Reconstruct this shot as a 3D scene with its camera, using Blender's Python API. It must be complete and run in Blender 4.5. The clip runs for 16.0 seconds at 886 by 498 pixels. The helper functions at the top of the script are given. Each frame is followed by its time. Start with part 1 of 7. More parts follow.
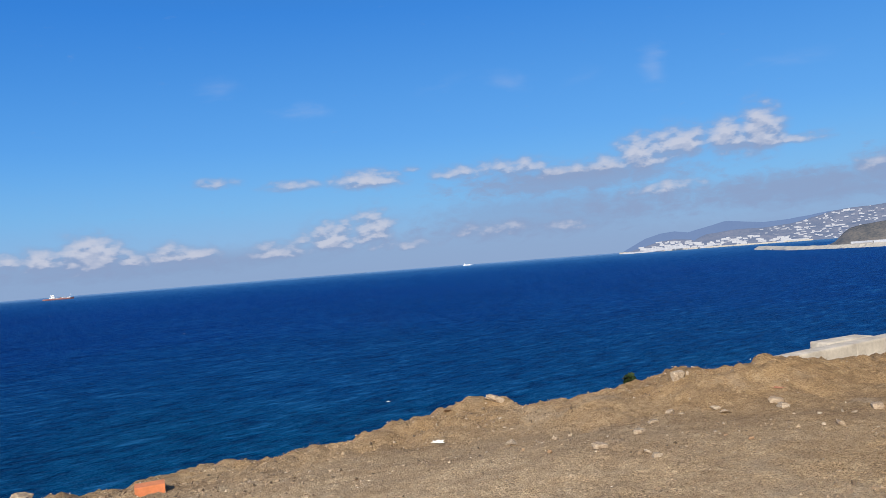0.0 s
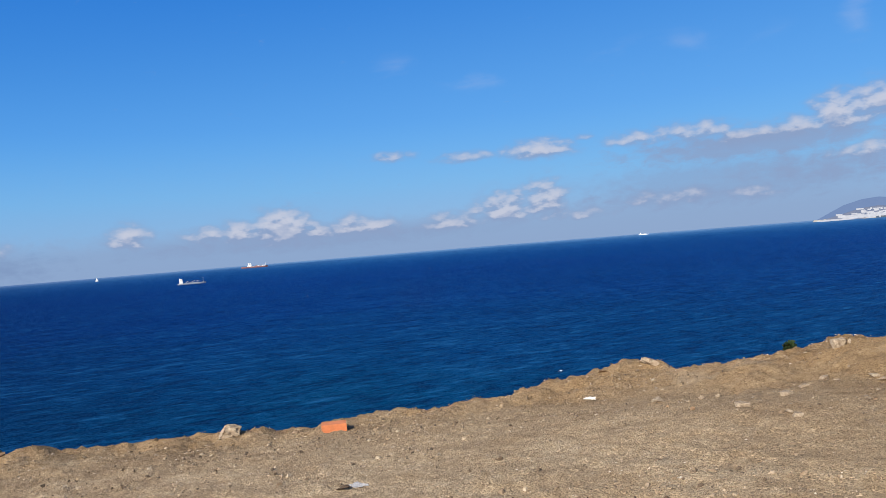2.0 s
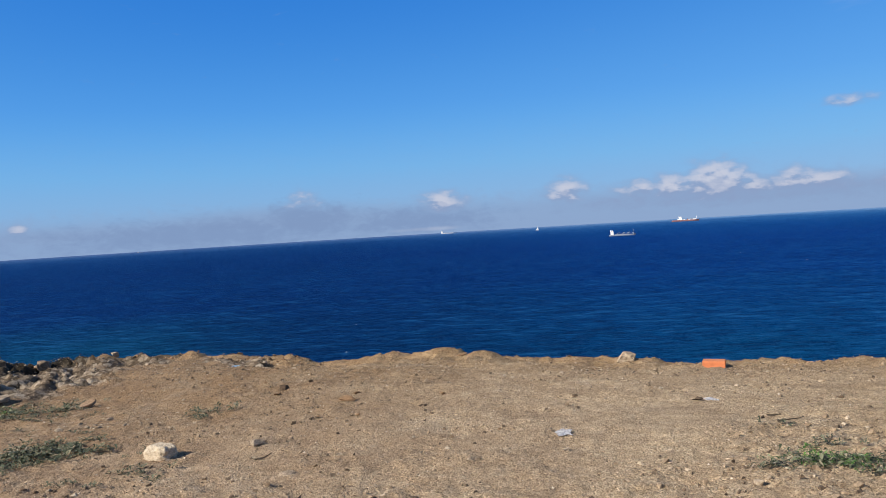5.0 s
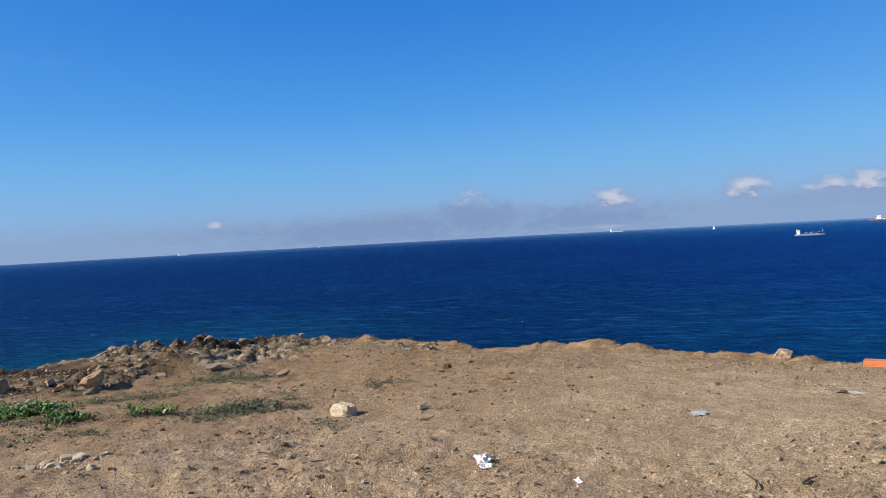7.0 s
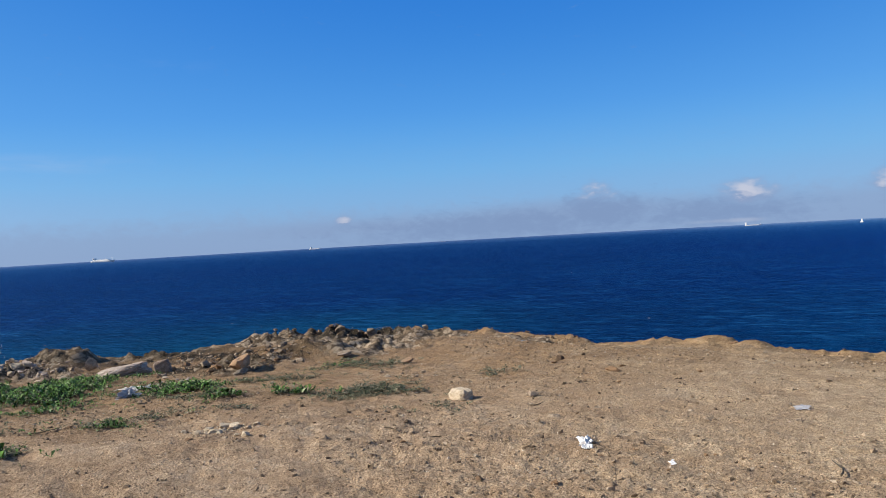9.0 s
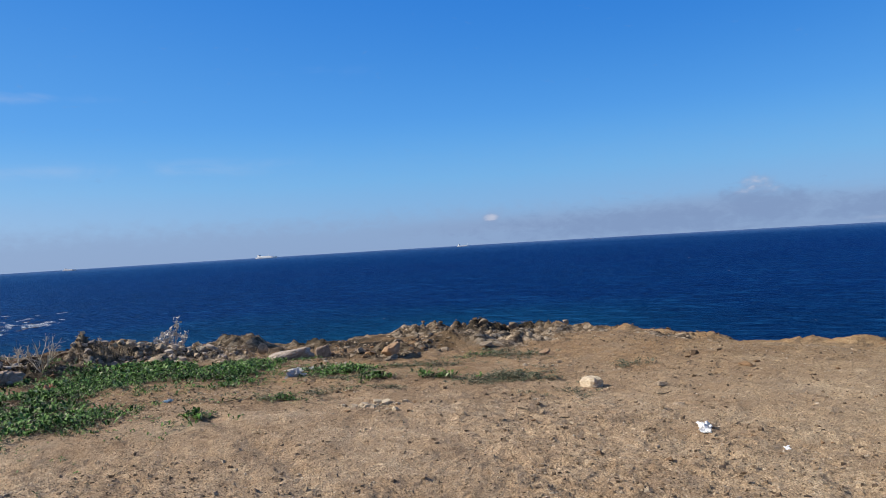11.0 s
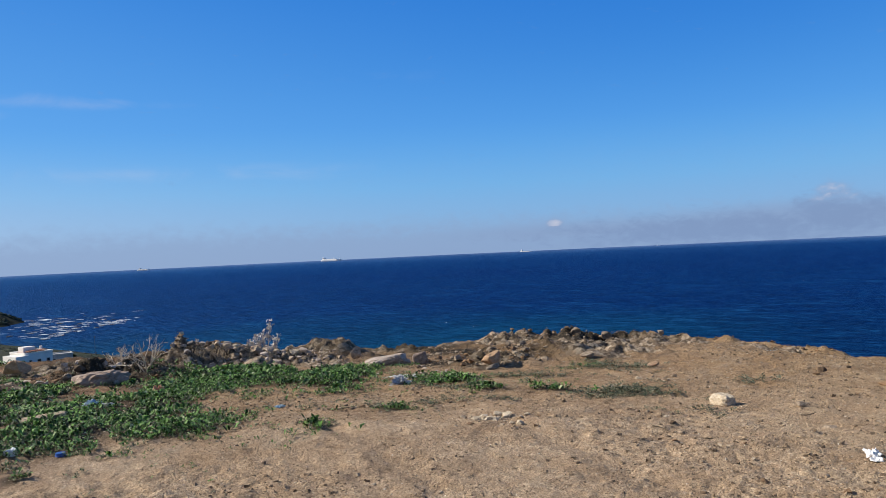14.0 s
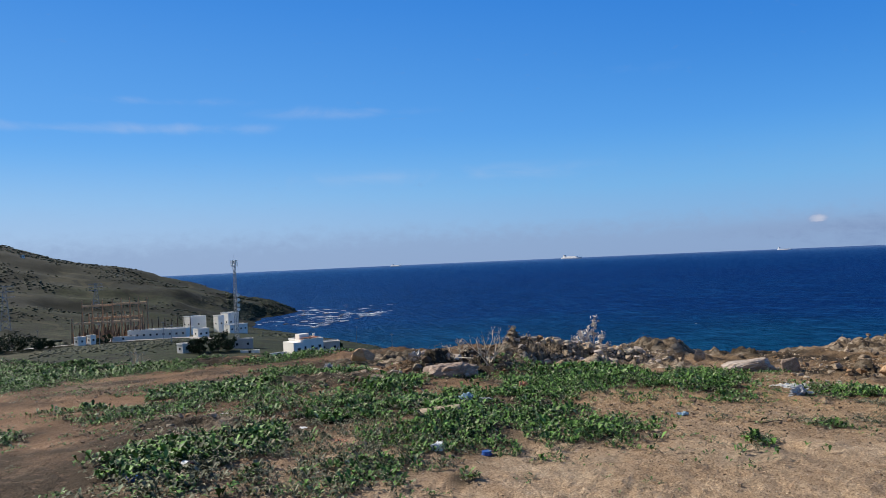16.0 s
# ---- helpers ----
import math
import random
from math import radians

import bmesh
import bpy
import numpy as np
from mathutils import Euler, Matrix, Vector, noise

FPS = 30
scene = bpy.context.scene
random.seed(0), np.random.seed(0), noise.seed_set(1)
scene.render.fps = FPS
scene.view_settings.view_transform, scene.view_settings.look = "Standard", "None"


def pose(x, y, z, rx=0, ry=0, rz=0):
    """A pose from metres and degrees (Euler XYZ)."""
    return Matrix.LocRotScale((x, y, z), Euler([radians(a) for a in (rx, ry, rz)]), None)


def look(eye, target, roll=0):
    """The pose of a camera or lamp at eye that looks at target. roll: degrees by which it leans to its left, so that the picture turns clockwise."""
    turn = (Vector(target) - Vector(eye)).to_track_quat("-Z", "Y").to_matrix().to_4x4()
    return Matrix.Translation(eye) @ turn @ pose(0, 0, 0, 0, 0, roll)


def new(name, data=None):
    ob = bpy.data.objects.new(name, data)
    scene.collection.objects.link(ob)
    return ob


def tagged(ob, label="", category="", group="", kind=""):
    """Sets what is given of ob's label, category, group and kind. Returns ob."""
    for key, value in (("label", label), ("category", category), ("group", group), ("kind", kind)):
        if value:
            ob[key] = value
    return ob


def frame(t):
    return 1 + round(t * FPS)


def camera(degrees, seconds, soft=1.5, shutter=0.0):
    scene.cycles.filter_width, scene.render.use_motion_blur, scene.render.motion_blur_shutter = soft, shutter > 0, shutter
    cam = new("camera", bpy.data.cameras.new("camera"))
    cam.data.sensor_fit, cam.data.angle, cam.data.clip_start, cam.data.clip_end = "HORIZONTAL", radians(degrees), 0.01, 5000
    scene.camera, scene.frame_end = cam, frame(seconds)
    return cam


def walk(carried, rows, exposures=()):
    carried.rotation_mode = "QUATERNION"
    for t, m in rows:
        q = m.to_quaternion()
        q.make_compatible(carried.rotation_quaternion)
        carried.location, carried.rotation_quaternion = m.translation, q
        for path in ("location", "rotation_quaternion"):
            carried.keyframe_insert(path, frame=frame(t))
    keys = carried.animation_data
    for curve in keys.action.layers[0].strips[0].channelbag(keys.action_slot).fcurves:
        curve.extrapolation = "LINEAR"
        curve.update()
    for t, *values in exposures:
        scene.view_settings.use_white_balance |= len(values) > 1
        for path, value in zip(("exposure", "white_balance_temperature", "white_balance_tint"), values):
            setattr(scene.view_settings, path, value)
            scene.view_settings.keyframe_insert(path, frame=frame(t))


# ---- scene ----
cam = camera(59.90, 16.0, soft=0.6, shutter=0.05)
# seconds, eye x, y, z, yaw, pitch, roll
PATH = [
    (0, -0.001, -0.000, 1.604, 0.008, 0.738, -4.423),
    (0.5, 0.034, -0.106, 1.587, 2.162, 0.822, -4.467),
    (1, 0.079, -0.197, 1.571, 4.592, 0.663, -4.589),
    (1.5, 0.145, -0.343, 1.561, 7.897, 0.122, -4.546),
    (2, 0.232, -0.547, 1.561, 12.928, -0.502, -4.610),
    (2.5, 0.398, -0.821, 1.568, 19.354, -0.470, -4.681),
    (3, 0.575, -1.117, 1.592, 24.646, -0.359, -3.683),
    (3.5, 0.742, -1.314, 1.598, 29.846, -0.763, -3.491),
    (4, 0.977, -1.559, 1.588, 35.914, -1.120, -3.158),
    (4.5, 1.256, -1.789, 1.586, 40.351, -1.387, -3.296),
    (5, 1.424, -1.932, 1.599, 44.333, -1.746, -3.488),
    (5.2, 1.506, -1.986, 1.598, 45.926, -1.697, -3.433),
    (7.3, 2.188, -2.366, 1.561, 58.293, -1.320, -3.391),
    (7.5, 2.252, -2.389, 1.584, 59.340, -1.418, -3.611),
    (8, 2.405, -2.461, 1.602, 61.605, -1.321, -3.491),
    (8.5, 2.489, -2.479, 1.605, 63.700, -1.220, -3.327),
    (9, 2.649, -2.528, 1.604, 65.905, -1.126, -3.213),
    (9.5, 2.910, -2.576, 1.592, 69.512, -0.986, -3.285),
    (10, 3.236, -2.612, 1.605, 73.751, -0.747, -3.437),
    (12.5, 3.336, -2.649, 1.604, 77.761, -0.680, -3.309),
    (13, 3.347, -2.722, 1.610, 77.922, -0.537, -3.043),
    (13.5, 3.107, -2.889, 1.628, 79.112, -0.240, -3.038),
    (14, 2.913, -3.150, 1.648, 81.470, -0.107, -2.680),
    (14.5, 2.628, -3.477, 1.628, 85.216, 0.004, -2.769),
    (15, 2.515, -3.849, 1.635, 89.403, 0.241, -2.744),
    (15.5, 2.287, -4.303, 1.643, 94.094, 0.426, -2.489),
    (16, 2.105, -4.744, 1.634, 99.207, 0.523, -2.550),
]
walk(cam, [(t, pose(x, y, z, 90 + pitch, 0, yaw) @ pose(0, 0, 0, 0, 0, roll)) for t, x, y, z, yaw, pitch, roll in PATH])
# ---- end path

# ---- world, sun, exposure ----
SUN_AZ, SUN_EL = 160.0, 32.0          # turned left from +y; height over the horizon
EXPOSURE = 0.3


def bearing(az, el=0.0):
    a, e = radians(az), radians(el)
    return Vector((-math.sin(a) * math.cos(e), math.cos(a) * math.cos(e), math.sin(e)))


class Nodes:
    """Short hand for node trees: sockets in, sockets out."""

    def __init__(self, tree):
        self.t = tree
        tree.nodes.clear()

    def add(self, kind, **props):
        n = self.t.nodes.new(kind)
        for key, value in props.items():
            setattr(n, key, value)
        return n

    def link(self, a, b):
        self.t.links.new(a, b)

    def put(self, sock, v):
        if isinstance(v, (int, float)):
            sock.default_value = v
        elif isinstance(v, tuple):
            sock.default_value = v if len(v) == len(sock.default_value) else (*v, 1.0)
        else:
            self.link(v, sock)

    def math(self, op, a, b=0.0, c=0.0, clamp=False):
        n = self.add("ShaderNodeMath", operation=op, use_clamp=clamp)
        for s, v in zip(n.inputs, (a, b, c)):
            self.put(s, v)
        return n.outputs[0]

    def noise(self, vec, scale, detail=4.0, rough=0.55, dist=0.0):
        n = self.add("ShaderNodeTexNoise")
        self.put(n.inputs["Vector"], vec)
        for k, v in (("Scale", scale), ("Detail", detail), ("Roughness", rough), ("Distortion", dist)):
            n.inputs[k].default_value = v
        return n.outputs["Fac"]

    def voronoi(self, vec, scale, feature="F1", out="Distance"):
        n = self.add("ShaderNodeTexVoronoi", feature=feature)
        self.put(n.inputs["Vector"], vec)
        n.inputs["Scale"].default_value = scale
        return n.outputs[out]

    def span(self, v, a, b, c=0.0, d=1.0, smooth=True):
        n = self.add("ShaderNodeMapRange", interpolation_type="SMOOTHSTEP" if smooth else "LINEAR")
        for s, q in zip(n.inputs, (v, a, b, c, d)):
            self.put(s, q)
        return n.outputs[0]

    def mix(self, f, a, b, blend="MIX"):
        n = self.add("ShaderNodeMix", data_type="RGBA", blend_type=blend)
        self.put(n.inputs[0], f), self.put(n.inputs[6], a), self.put(n.inputs[7], b)
        return n.outputs[2]

    def ramp(self, f, stops):
        n = self.add("ShaderNodeValToRGB")
        e = n.color_ramp.elements
        while len(e) < len(stops):
            e.new(0.5)
        for q, (p, c) in zip(e, stops):
            q.position, q.color = p, (*c, 1.0)
        self.put(n.inputs[0], f)
        return n.outputs[0]

    def bump(self, height, strength, distance, normal=None):
        n = self.add("ShaderNodeBump")
        n.inputs["Strength"].default_value, n.inputs["Distance"].default_value = strength, distance
        self.put(n.inputs["Height"], height)
        if normal:
            self.put(n.inputs["Normal"], normal)
        return n.outputs[0]


def sky_world():
    w = bpy.data.worlds.new("sky")
    scene.world = w
    w.use_nodes = True
    n = Nodes(w.node_tree)
    sky = n.add("ShaderNodeTexSky", sky_type="NISHITA", sun_disc=False, sun_elevation=radians(SUN_EL), sun_rotation=radians(-SUN_AZ), altitude=50.0, air_density=1.0, dust_density=0.15, ozone_density=4.0)
    way = n.add("ShaderNodeTexCoord").outputs["Generated"]
    xyz = n.add("ShaderNodeSeparateXYZ")
    n.link(way, xyz.inputs[0])
    x, y, z = xyz.outputs
    az = n.math("MULTIPLY", n.math("ARCTAN2", n.math("MULTIPLY", x, -1.0), y), 57.29578)
    el = n.math("MULTIPLY", n.math("ARCSINE", z), 57.29578)
    flat = n.add("ShaderNodeCombineXYZ")
    n.put(flat.inputs[0], az), n.put(flat.inputs[1], n.math("MULTIPLY", el, 1.9))
    puff = n.noise(flat.outputs[0], 0.75, 8.0, 0.62, 0.35)
    fine = n.noise(flat.outputs[0], 1.7, 5.0, 0.6)
    wisp_vec = n.add("ShaderNodeVectorMath", operation="MULTIPLY")
    n.link(flat.outputs[0], wisp_vec.inputs[0])
    wisp_vec.inputs[1].default_value = (0.35, 1.0, 1.0)
    wisp = n.noise(wisp_vec.outputs[0], 0.35, 5.0, 0.6, 0.8)

    def bank(a, e, wa, we, flat_base=1.0):
        da = n.math("DIVIDE", n.math("SUBTRACT", az, a), wa)
        de = n.math("DIVIDE", n.math("SUBTRACT", el, e), we)
        if flat_base > 1.0:
            de = n.math("MAXIMUM", de, n.math("MULTIPLY", de, -flat_base))
        return n.math("EXPONENT", n.math("MULTIPLY", n.math("ADD", n.math("MULTIPLY", da, da), n.math("MULTIPLY", de, de)), -1.0))

    def banks(rows, flat_base=1.0):
        out = None
        for *row, weight in rows:
            b = n.math("MULTIPLY", bank(*row, flat_base), weight)
            out = b if out is None else n.math("MAXIMUM", out, b)
        return out

    def cloud_cover(up):
        """How thick the clouds stand, this many degrees higher, and where they may."""
        rows = banks([(a, e - up, wa * 1.2, we * 1.3, w) for a, e, wa, we, w in CLOUDS], 1.5)
        lift = n.add("ShaderNodeVectorMath", operation="ADD")
        n.link(flat.outputs[0], lift.inputs[0])
        lift.inputs[1].default_value = (0.0, up * 1.9, 0.0)
        billow = n.noise(lift.outputs[0], 0.8, 4.5, 0.46, 0.0)
        return n.math("ADD", rows, n.math("MULTIPLY", n.math("SUBTRACT", billow, 0.5), 1.5)), n.span(rows, 0.04, 0.4)

    # deep clear blue above, paler towards the sea and towards the sun's side
    clear = n.ramp(n.span(el, -1.0, 45.0, 0.0, 1.0, False), CLEAR)
    scale = n.add("ShaderNodeVectorMath", operation="SCALE")
    n.link(clear, scale.inputs[0])
    scale.inputs["Scale"].default_value = 10.0
    base = n.mix(0.9, sky.outputs[0], scale.outputs[0])
    sunward = n.math("MULTIPLY", n.span(az, 75.0, 140.0), n.span(el, 9.0, 0.0))
    base = n.mix(n.math("MULTIPLY", sunward, 0.55), base, (4.6, 5.6, 7.2))
    # the clear sky is darkest square to the sun
    square = n.add("ShaderNodeVectorMath", operation="DOT_PRODUCT")
    n.link(way, square.inputs[0])
    square.inputs[1].default_value = bearing(SUN_AZ, SUN_EL)
    dip = n.math("POWER", n.math("SUBTRACT", 1.0, n.math("MULTIPLY", square.outputs["Value"], square.outputs["Value"])), 3.0)
    base = n.mix(n.math("MULTIPLY", dip, n.span(el, 2.0, 16.0, 0.1, 0.85)), base, (0.52, 0.77, 0.92), "MULTIPLY")
    # bright aureole round the sun, out of view, added to fill the shade
    toward = n.add("ShaderNodeVectorMath", operation="DOT_PRODUCT")
    n.link(way, toward.inputs[0])
    toward.inputs[1].default_value = bearing(SUN_AZ, SUN_EL)
    glow = n.math("POWER", n.math("MAXIMUM", toward.outputs["Value"], 0.0), 60.0)
    base = n.mix(glow, base, (14.0, 13.0, 12.0))
    # unseen sky behind: an added neutral patch that sets the fill light
    rear_fill = n.add("ShaderNodeVectorMath", operation="DOT_PRODUCT")
    n.link(way, rear_fill.inputs[0])
    rear_fill.inputs[1].default_value = bearing(225.0, 10.0)
    base = n.mix(n.span(rear_fill.outputs["Value"], 0.15, 0.75, 0.0, 0.8), base, (1.2, 1.4, 1.8))
    # haze over the sea, grey-blue bank of far cloud
    low = n.math("ADD", el, n.math("MULTIPLY", n.math("SUBTRACT", puff, 0.5), 2.4))
    haze = n.math("ADD", n.math("MULTIPLY", n.span(low, 2.8, 0.5), 0.5), n.math("MULTIPLY", n.span(low, 8.5, 1.0), 0.26))
    base = n.mix(haze, base, HAZE)
    grey = banks(((-26.0, 3.0, 15.0, 1.7, 1.0), (-8.0, 2.8, 14.0, 2.2, 1.0), (56.0, 1.2, 12.0, 1.3, 0.9), (72.0, 0.8, 13.0, 1.0, 0.8), (-9.0, 5.4, 9.0, 0.9, 0.9), (22.0, 1.0, 20.0, 1.2, 0.9)))
    grey = n.math("MULTIPLY", n.span(n.math("ADD", n.math("MULTIPLY", grey, 0.75), n.math("MULTIPLY", puff, 0.6)), 0.58, 1.0), 0.5)
    base = n.mix(grey, base, GREY)
    # soft lavender-grey layers under them
    layer = banks(((-25.0, 2.9, 9.0, 1.5, 1.0), (-30.5, 3.6, 3.0, 1.6, 1.0), (-10.0, 5.0, 10.0, 0.9, 1.2), (-14.0, 2.8, 9.0, 1.5, 0.8), (-5.0, 1.8, 14.0, 1.1, 0.7), (62.0, 0.4, 11.0, 1.2, 1.1), (54.0, 0.9, 4.0, 1.5, 1.1), (46.0, 0.5, 7.0, 1.2, 1.0), (24.0, 1.0, 14.0, 0.8, 0.6), (-22.0, 6.2, 4.0, 0.4, 0.7)))
    strand = n.noise(wisp_vec.outputs[0], 1.3, 6.0, 0.6, 0.3)
    layer = n.span(n.math("ADD", layer, n.math("MULTIPLY", n.math("SUBTRACT", n.math("ADD", n.math("MULTIPLY", puff, 0.72), n.math("MULTIPLY", strand, 0.28)), 0.5), 2.2)), 0.2, 1.05, 0.0, 0.75)
    base = n.mix(layer, base, n.mix(n.span(az, 30.0, 42.0), CLOUD_SHADE, FAR_BANK))
    # fair-weather clouds: white tops, lavender-grey bases
    mass, room = cloud_cover(0.0)
    base = n.mix(n.math("MULTIPLY", n.span(mass, -0.05, 0.75, 0.0, 0.5), room), base, CLOUD_SHADE)
    cover = n.math("MULTIPLY", n.span(mass, 0.25, 1.1), room)
    above = n.span(cloud_cover(0.4)[0], 0.25, 1.1)
    lit = n.span(n.math("ADD", n.math("SUBTRACT", cover, n.math("MULTIPLY", above, 0.9)), n.math("MULTIPLY", n.math("SUBTRACT", fine, 0.5), 0.3)), -0.2, 0.34)
    base = n.mix(n.math("MULTIPLY", cover, 0.86), base, n.mix(lit, CLOUD_SHADE, CLOUD_LIT))
    # thin cirrus
    veil = banks(((45.5, -0.2, 3.5, 0.22, 1.0), (15.5, 13.2, 3.2, 1.6, 0.75), (12.0, 11.6, 5.5, 0.9, 0.9), (-16.3, 12.6, 1.6, 2.8, 0.85), (-5.0, 12.5, 10.0, 1.6, 0.6), (-24.0, 11.5, 7.0, 1.2, 0.5), (122.0, 9.7, 14.0, 0.6, 1.1), (106.0, 10.8, 8.0, 0.7, 0.9), (118.0, 11.6, 8.0, 0.5, 0.7), (86.0, 12.6, 9.0, 1.0, 0.5), (100.0, 6.0, 20.0, 1.0, 0.7)))
    curl = n.noise(flat.outputs[0], 0.16, 5.0, 0.52, 0.9)
    streak = n.math("ADD", n.math("MULTIPLY", wisp, 0.3), n.math("MULTIPLY", curl, 0.7))
    veil = n.math("MULTIPLY", n.span(n.math("ADD", n.math("MULTIPLY", veil, 0.55), n.math("MULTIPLY", streak, 1.6)), 1.0, 1.7), n.span(veil, 0.15, 0.8, 0.0, 0.36))
    base = n.mix(veil, base, CLOUD_LIT)
    bg = n.add("ShaderNodeBackground")
    n.put(bg.inputs[0], base)
    bg.inputs[1].default_value = SKY_STRENGTH
    out = n.add("ShaderNodeOutputWorld")
    n.link(bg.outputs[0], out.inputs[0])


SKY_STRENGTH = 0.1
CLEAR = ((0.0, (0.19, 0.32, 0.55)), (0.05, (0.18, 0.37, 0.64)), (0.12, (0.125, 0.37, 0.69)), (0.22, (0.078, 0.295, 0.68)), (0.42, (0.030, 0.20, 0.60)), (0.60, (0.03, 0.135, 0.38)), (1.0, (0.04, 0.11, 0.26)))
HAZE, GREY = (2.15, 3.0, 4.7), (2.0, 2.75, 4.4)
CLOUD_LIT, CLOUD_SHADE, FAR_BANK = (4.8, 5.0, 5.9), (2.15, 2.85, 4.5), (1.7, 2.5, 4.2)
# azimuth, elevation, half widths and weight of the low clouds
CLOUDS = ((29.8, 1.75, 1.6, 0.6, 0.8), (27.5, 1.75, 1.4, 0.8, 1.0), (24.5, 1.8, 2.0, 1.25, 1.15), (22.0, 1.4, 1.4, 0.5, 0.8), (19.6, 1.6, 1.5, 0.75, 0.95), (17.6, 1.55, 1.5, 0.6, 0.85), (12.3, 1.45, 2.0, 0.6, 0.9), (8.1, 2.0, 2.0, 1.2, 1.0), (5.1, 2.3, 1.5, 1.5, 0.95), (35.0, 1.9, 1.3, 0.9, 0.95), (44.0, 1.7, 1.5, 0.75, 0.95), (73.2, 1.3, 0.6, 0.35, 0.7), (54.4, 2.3, 1.2, 0.8, 0.6),
          (16.2, 6.5, 1.5, 0.4, 0.65), (10.8, 6.1, 2.0, 0.45, 0.7), (5.2, 6.1, 2.2, 0.7, 1.0), (2.0, 6.8, 0.7, 0.3, 0.6), (-1.7, 6.2, 2.2, 0.6, 0.7), (-5.4, 6.3, 2.8, 0.65, 0.85), (-9.4, 5.7, 2.6, 0.6, 0.8), (-12.6, 5.8, 1.8, 0.7, 0.9), (-15.2, 6.3, 1.8, 1.2, 1.1), (-17.6, 6.7, 2.0, 1.15, 1.05), (-20.9, 6.75, 1.7, 1.1, 1.05), (-23.0, 6.85, 1.25, 1.55, 1.2), (-25.8, 6.2, 2.0, 0.35, 0.7),
          (-16.6, 3.7, 2.6, 0.55, 0.8), (-4.0, 1.8, 3.5, 0.6, 0.6), (-9.2, 1.7, 1.6, 0.5, 0.7), (2.6, 1.2, 2.4, 0.5, 0.6), (-29.8, 4.0, 1.6, 0.7, 0.6))
sky_world()
lamp = bpy.data.lights.new("sun", "SUN")
lamp.energy, lamp.angle, lamp.color = 5.5, radians(0.53), (1.0, 0.93, 0.81)
sun = new("sun", lamp)
sun.matrix_world = look((0, 0, 60), Vector((0, 0, 60)) - bearing(SUN_AZ, SUN_EL))
scene.view_settings.exposure = EXPOSURE

# ---- materials ----


def material(name, build):
    m = bpy.data.materials.new(name)
    m.use_nodes = True
    n = Nodes(m.node_tree)
    s = n.add("ShaderNodeBsdfPrincipled")
    o = n.add("ShaderNodeOutputMaterial")
    n.link(s.outputs[0], o.inputs[0])
    build(n, s, o)
    return m


def place_of(n):
    return n.add("ShaderNodeNewGeometry").outputs["Position"]


def own(n):
    return n.add("ShaderNodeTexCoord").outputs["Object"]


def chance(n, island=False):
    return n.add("ShaderNodeNewGeometry").outputs["Random Per Island"] if island else n.add("ShaderNodeObjectInfo").outputs["Random"]


def plain(name, colour, rough=0.7, metal=0.0, vary=0.25, scale=6.0, bump=0.15, island=False, spec=0.4):
    """Paint, plastic, stone: one hue with stains at two scales, and fine relief."""
    def build(n, s, o):
        v = own(n)
        a, b = n.noise(v, scale, 5.0), n.noise(v, scale * 7.0, 3.0)
        f = n.math("ADD", n.math("MULTIPLY", a, 0.7), n.math("MULTIPLY", b, 0.3))
        dark = tuple(c * (1 - vary) for c in colour)
        light = tuple(min(1.0, c * (1 + vary)) for c in colour)
        c = n.ramp(f, ((0.3, dark), (0.7, light)))
        r = chance(n, island)
        c = n.mix(n.math("MULTIPLY", r, 0.35), c, n.mix(0.5, c, dark))
        n.put(s.inputs["Base Color"], c)
        s.inputs["Roughness"].default_value, s.inputs["Metallic"].default_value = rough, metal
        s.inputs["Specular IOR Level"].default_value = spec
        n.put(s.inputs["Normal"], n.bump(f, bump, 0.02))
    return material(name, build)


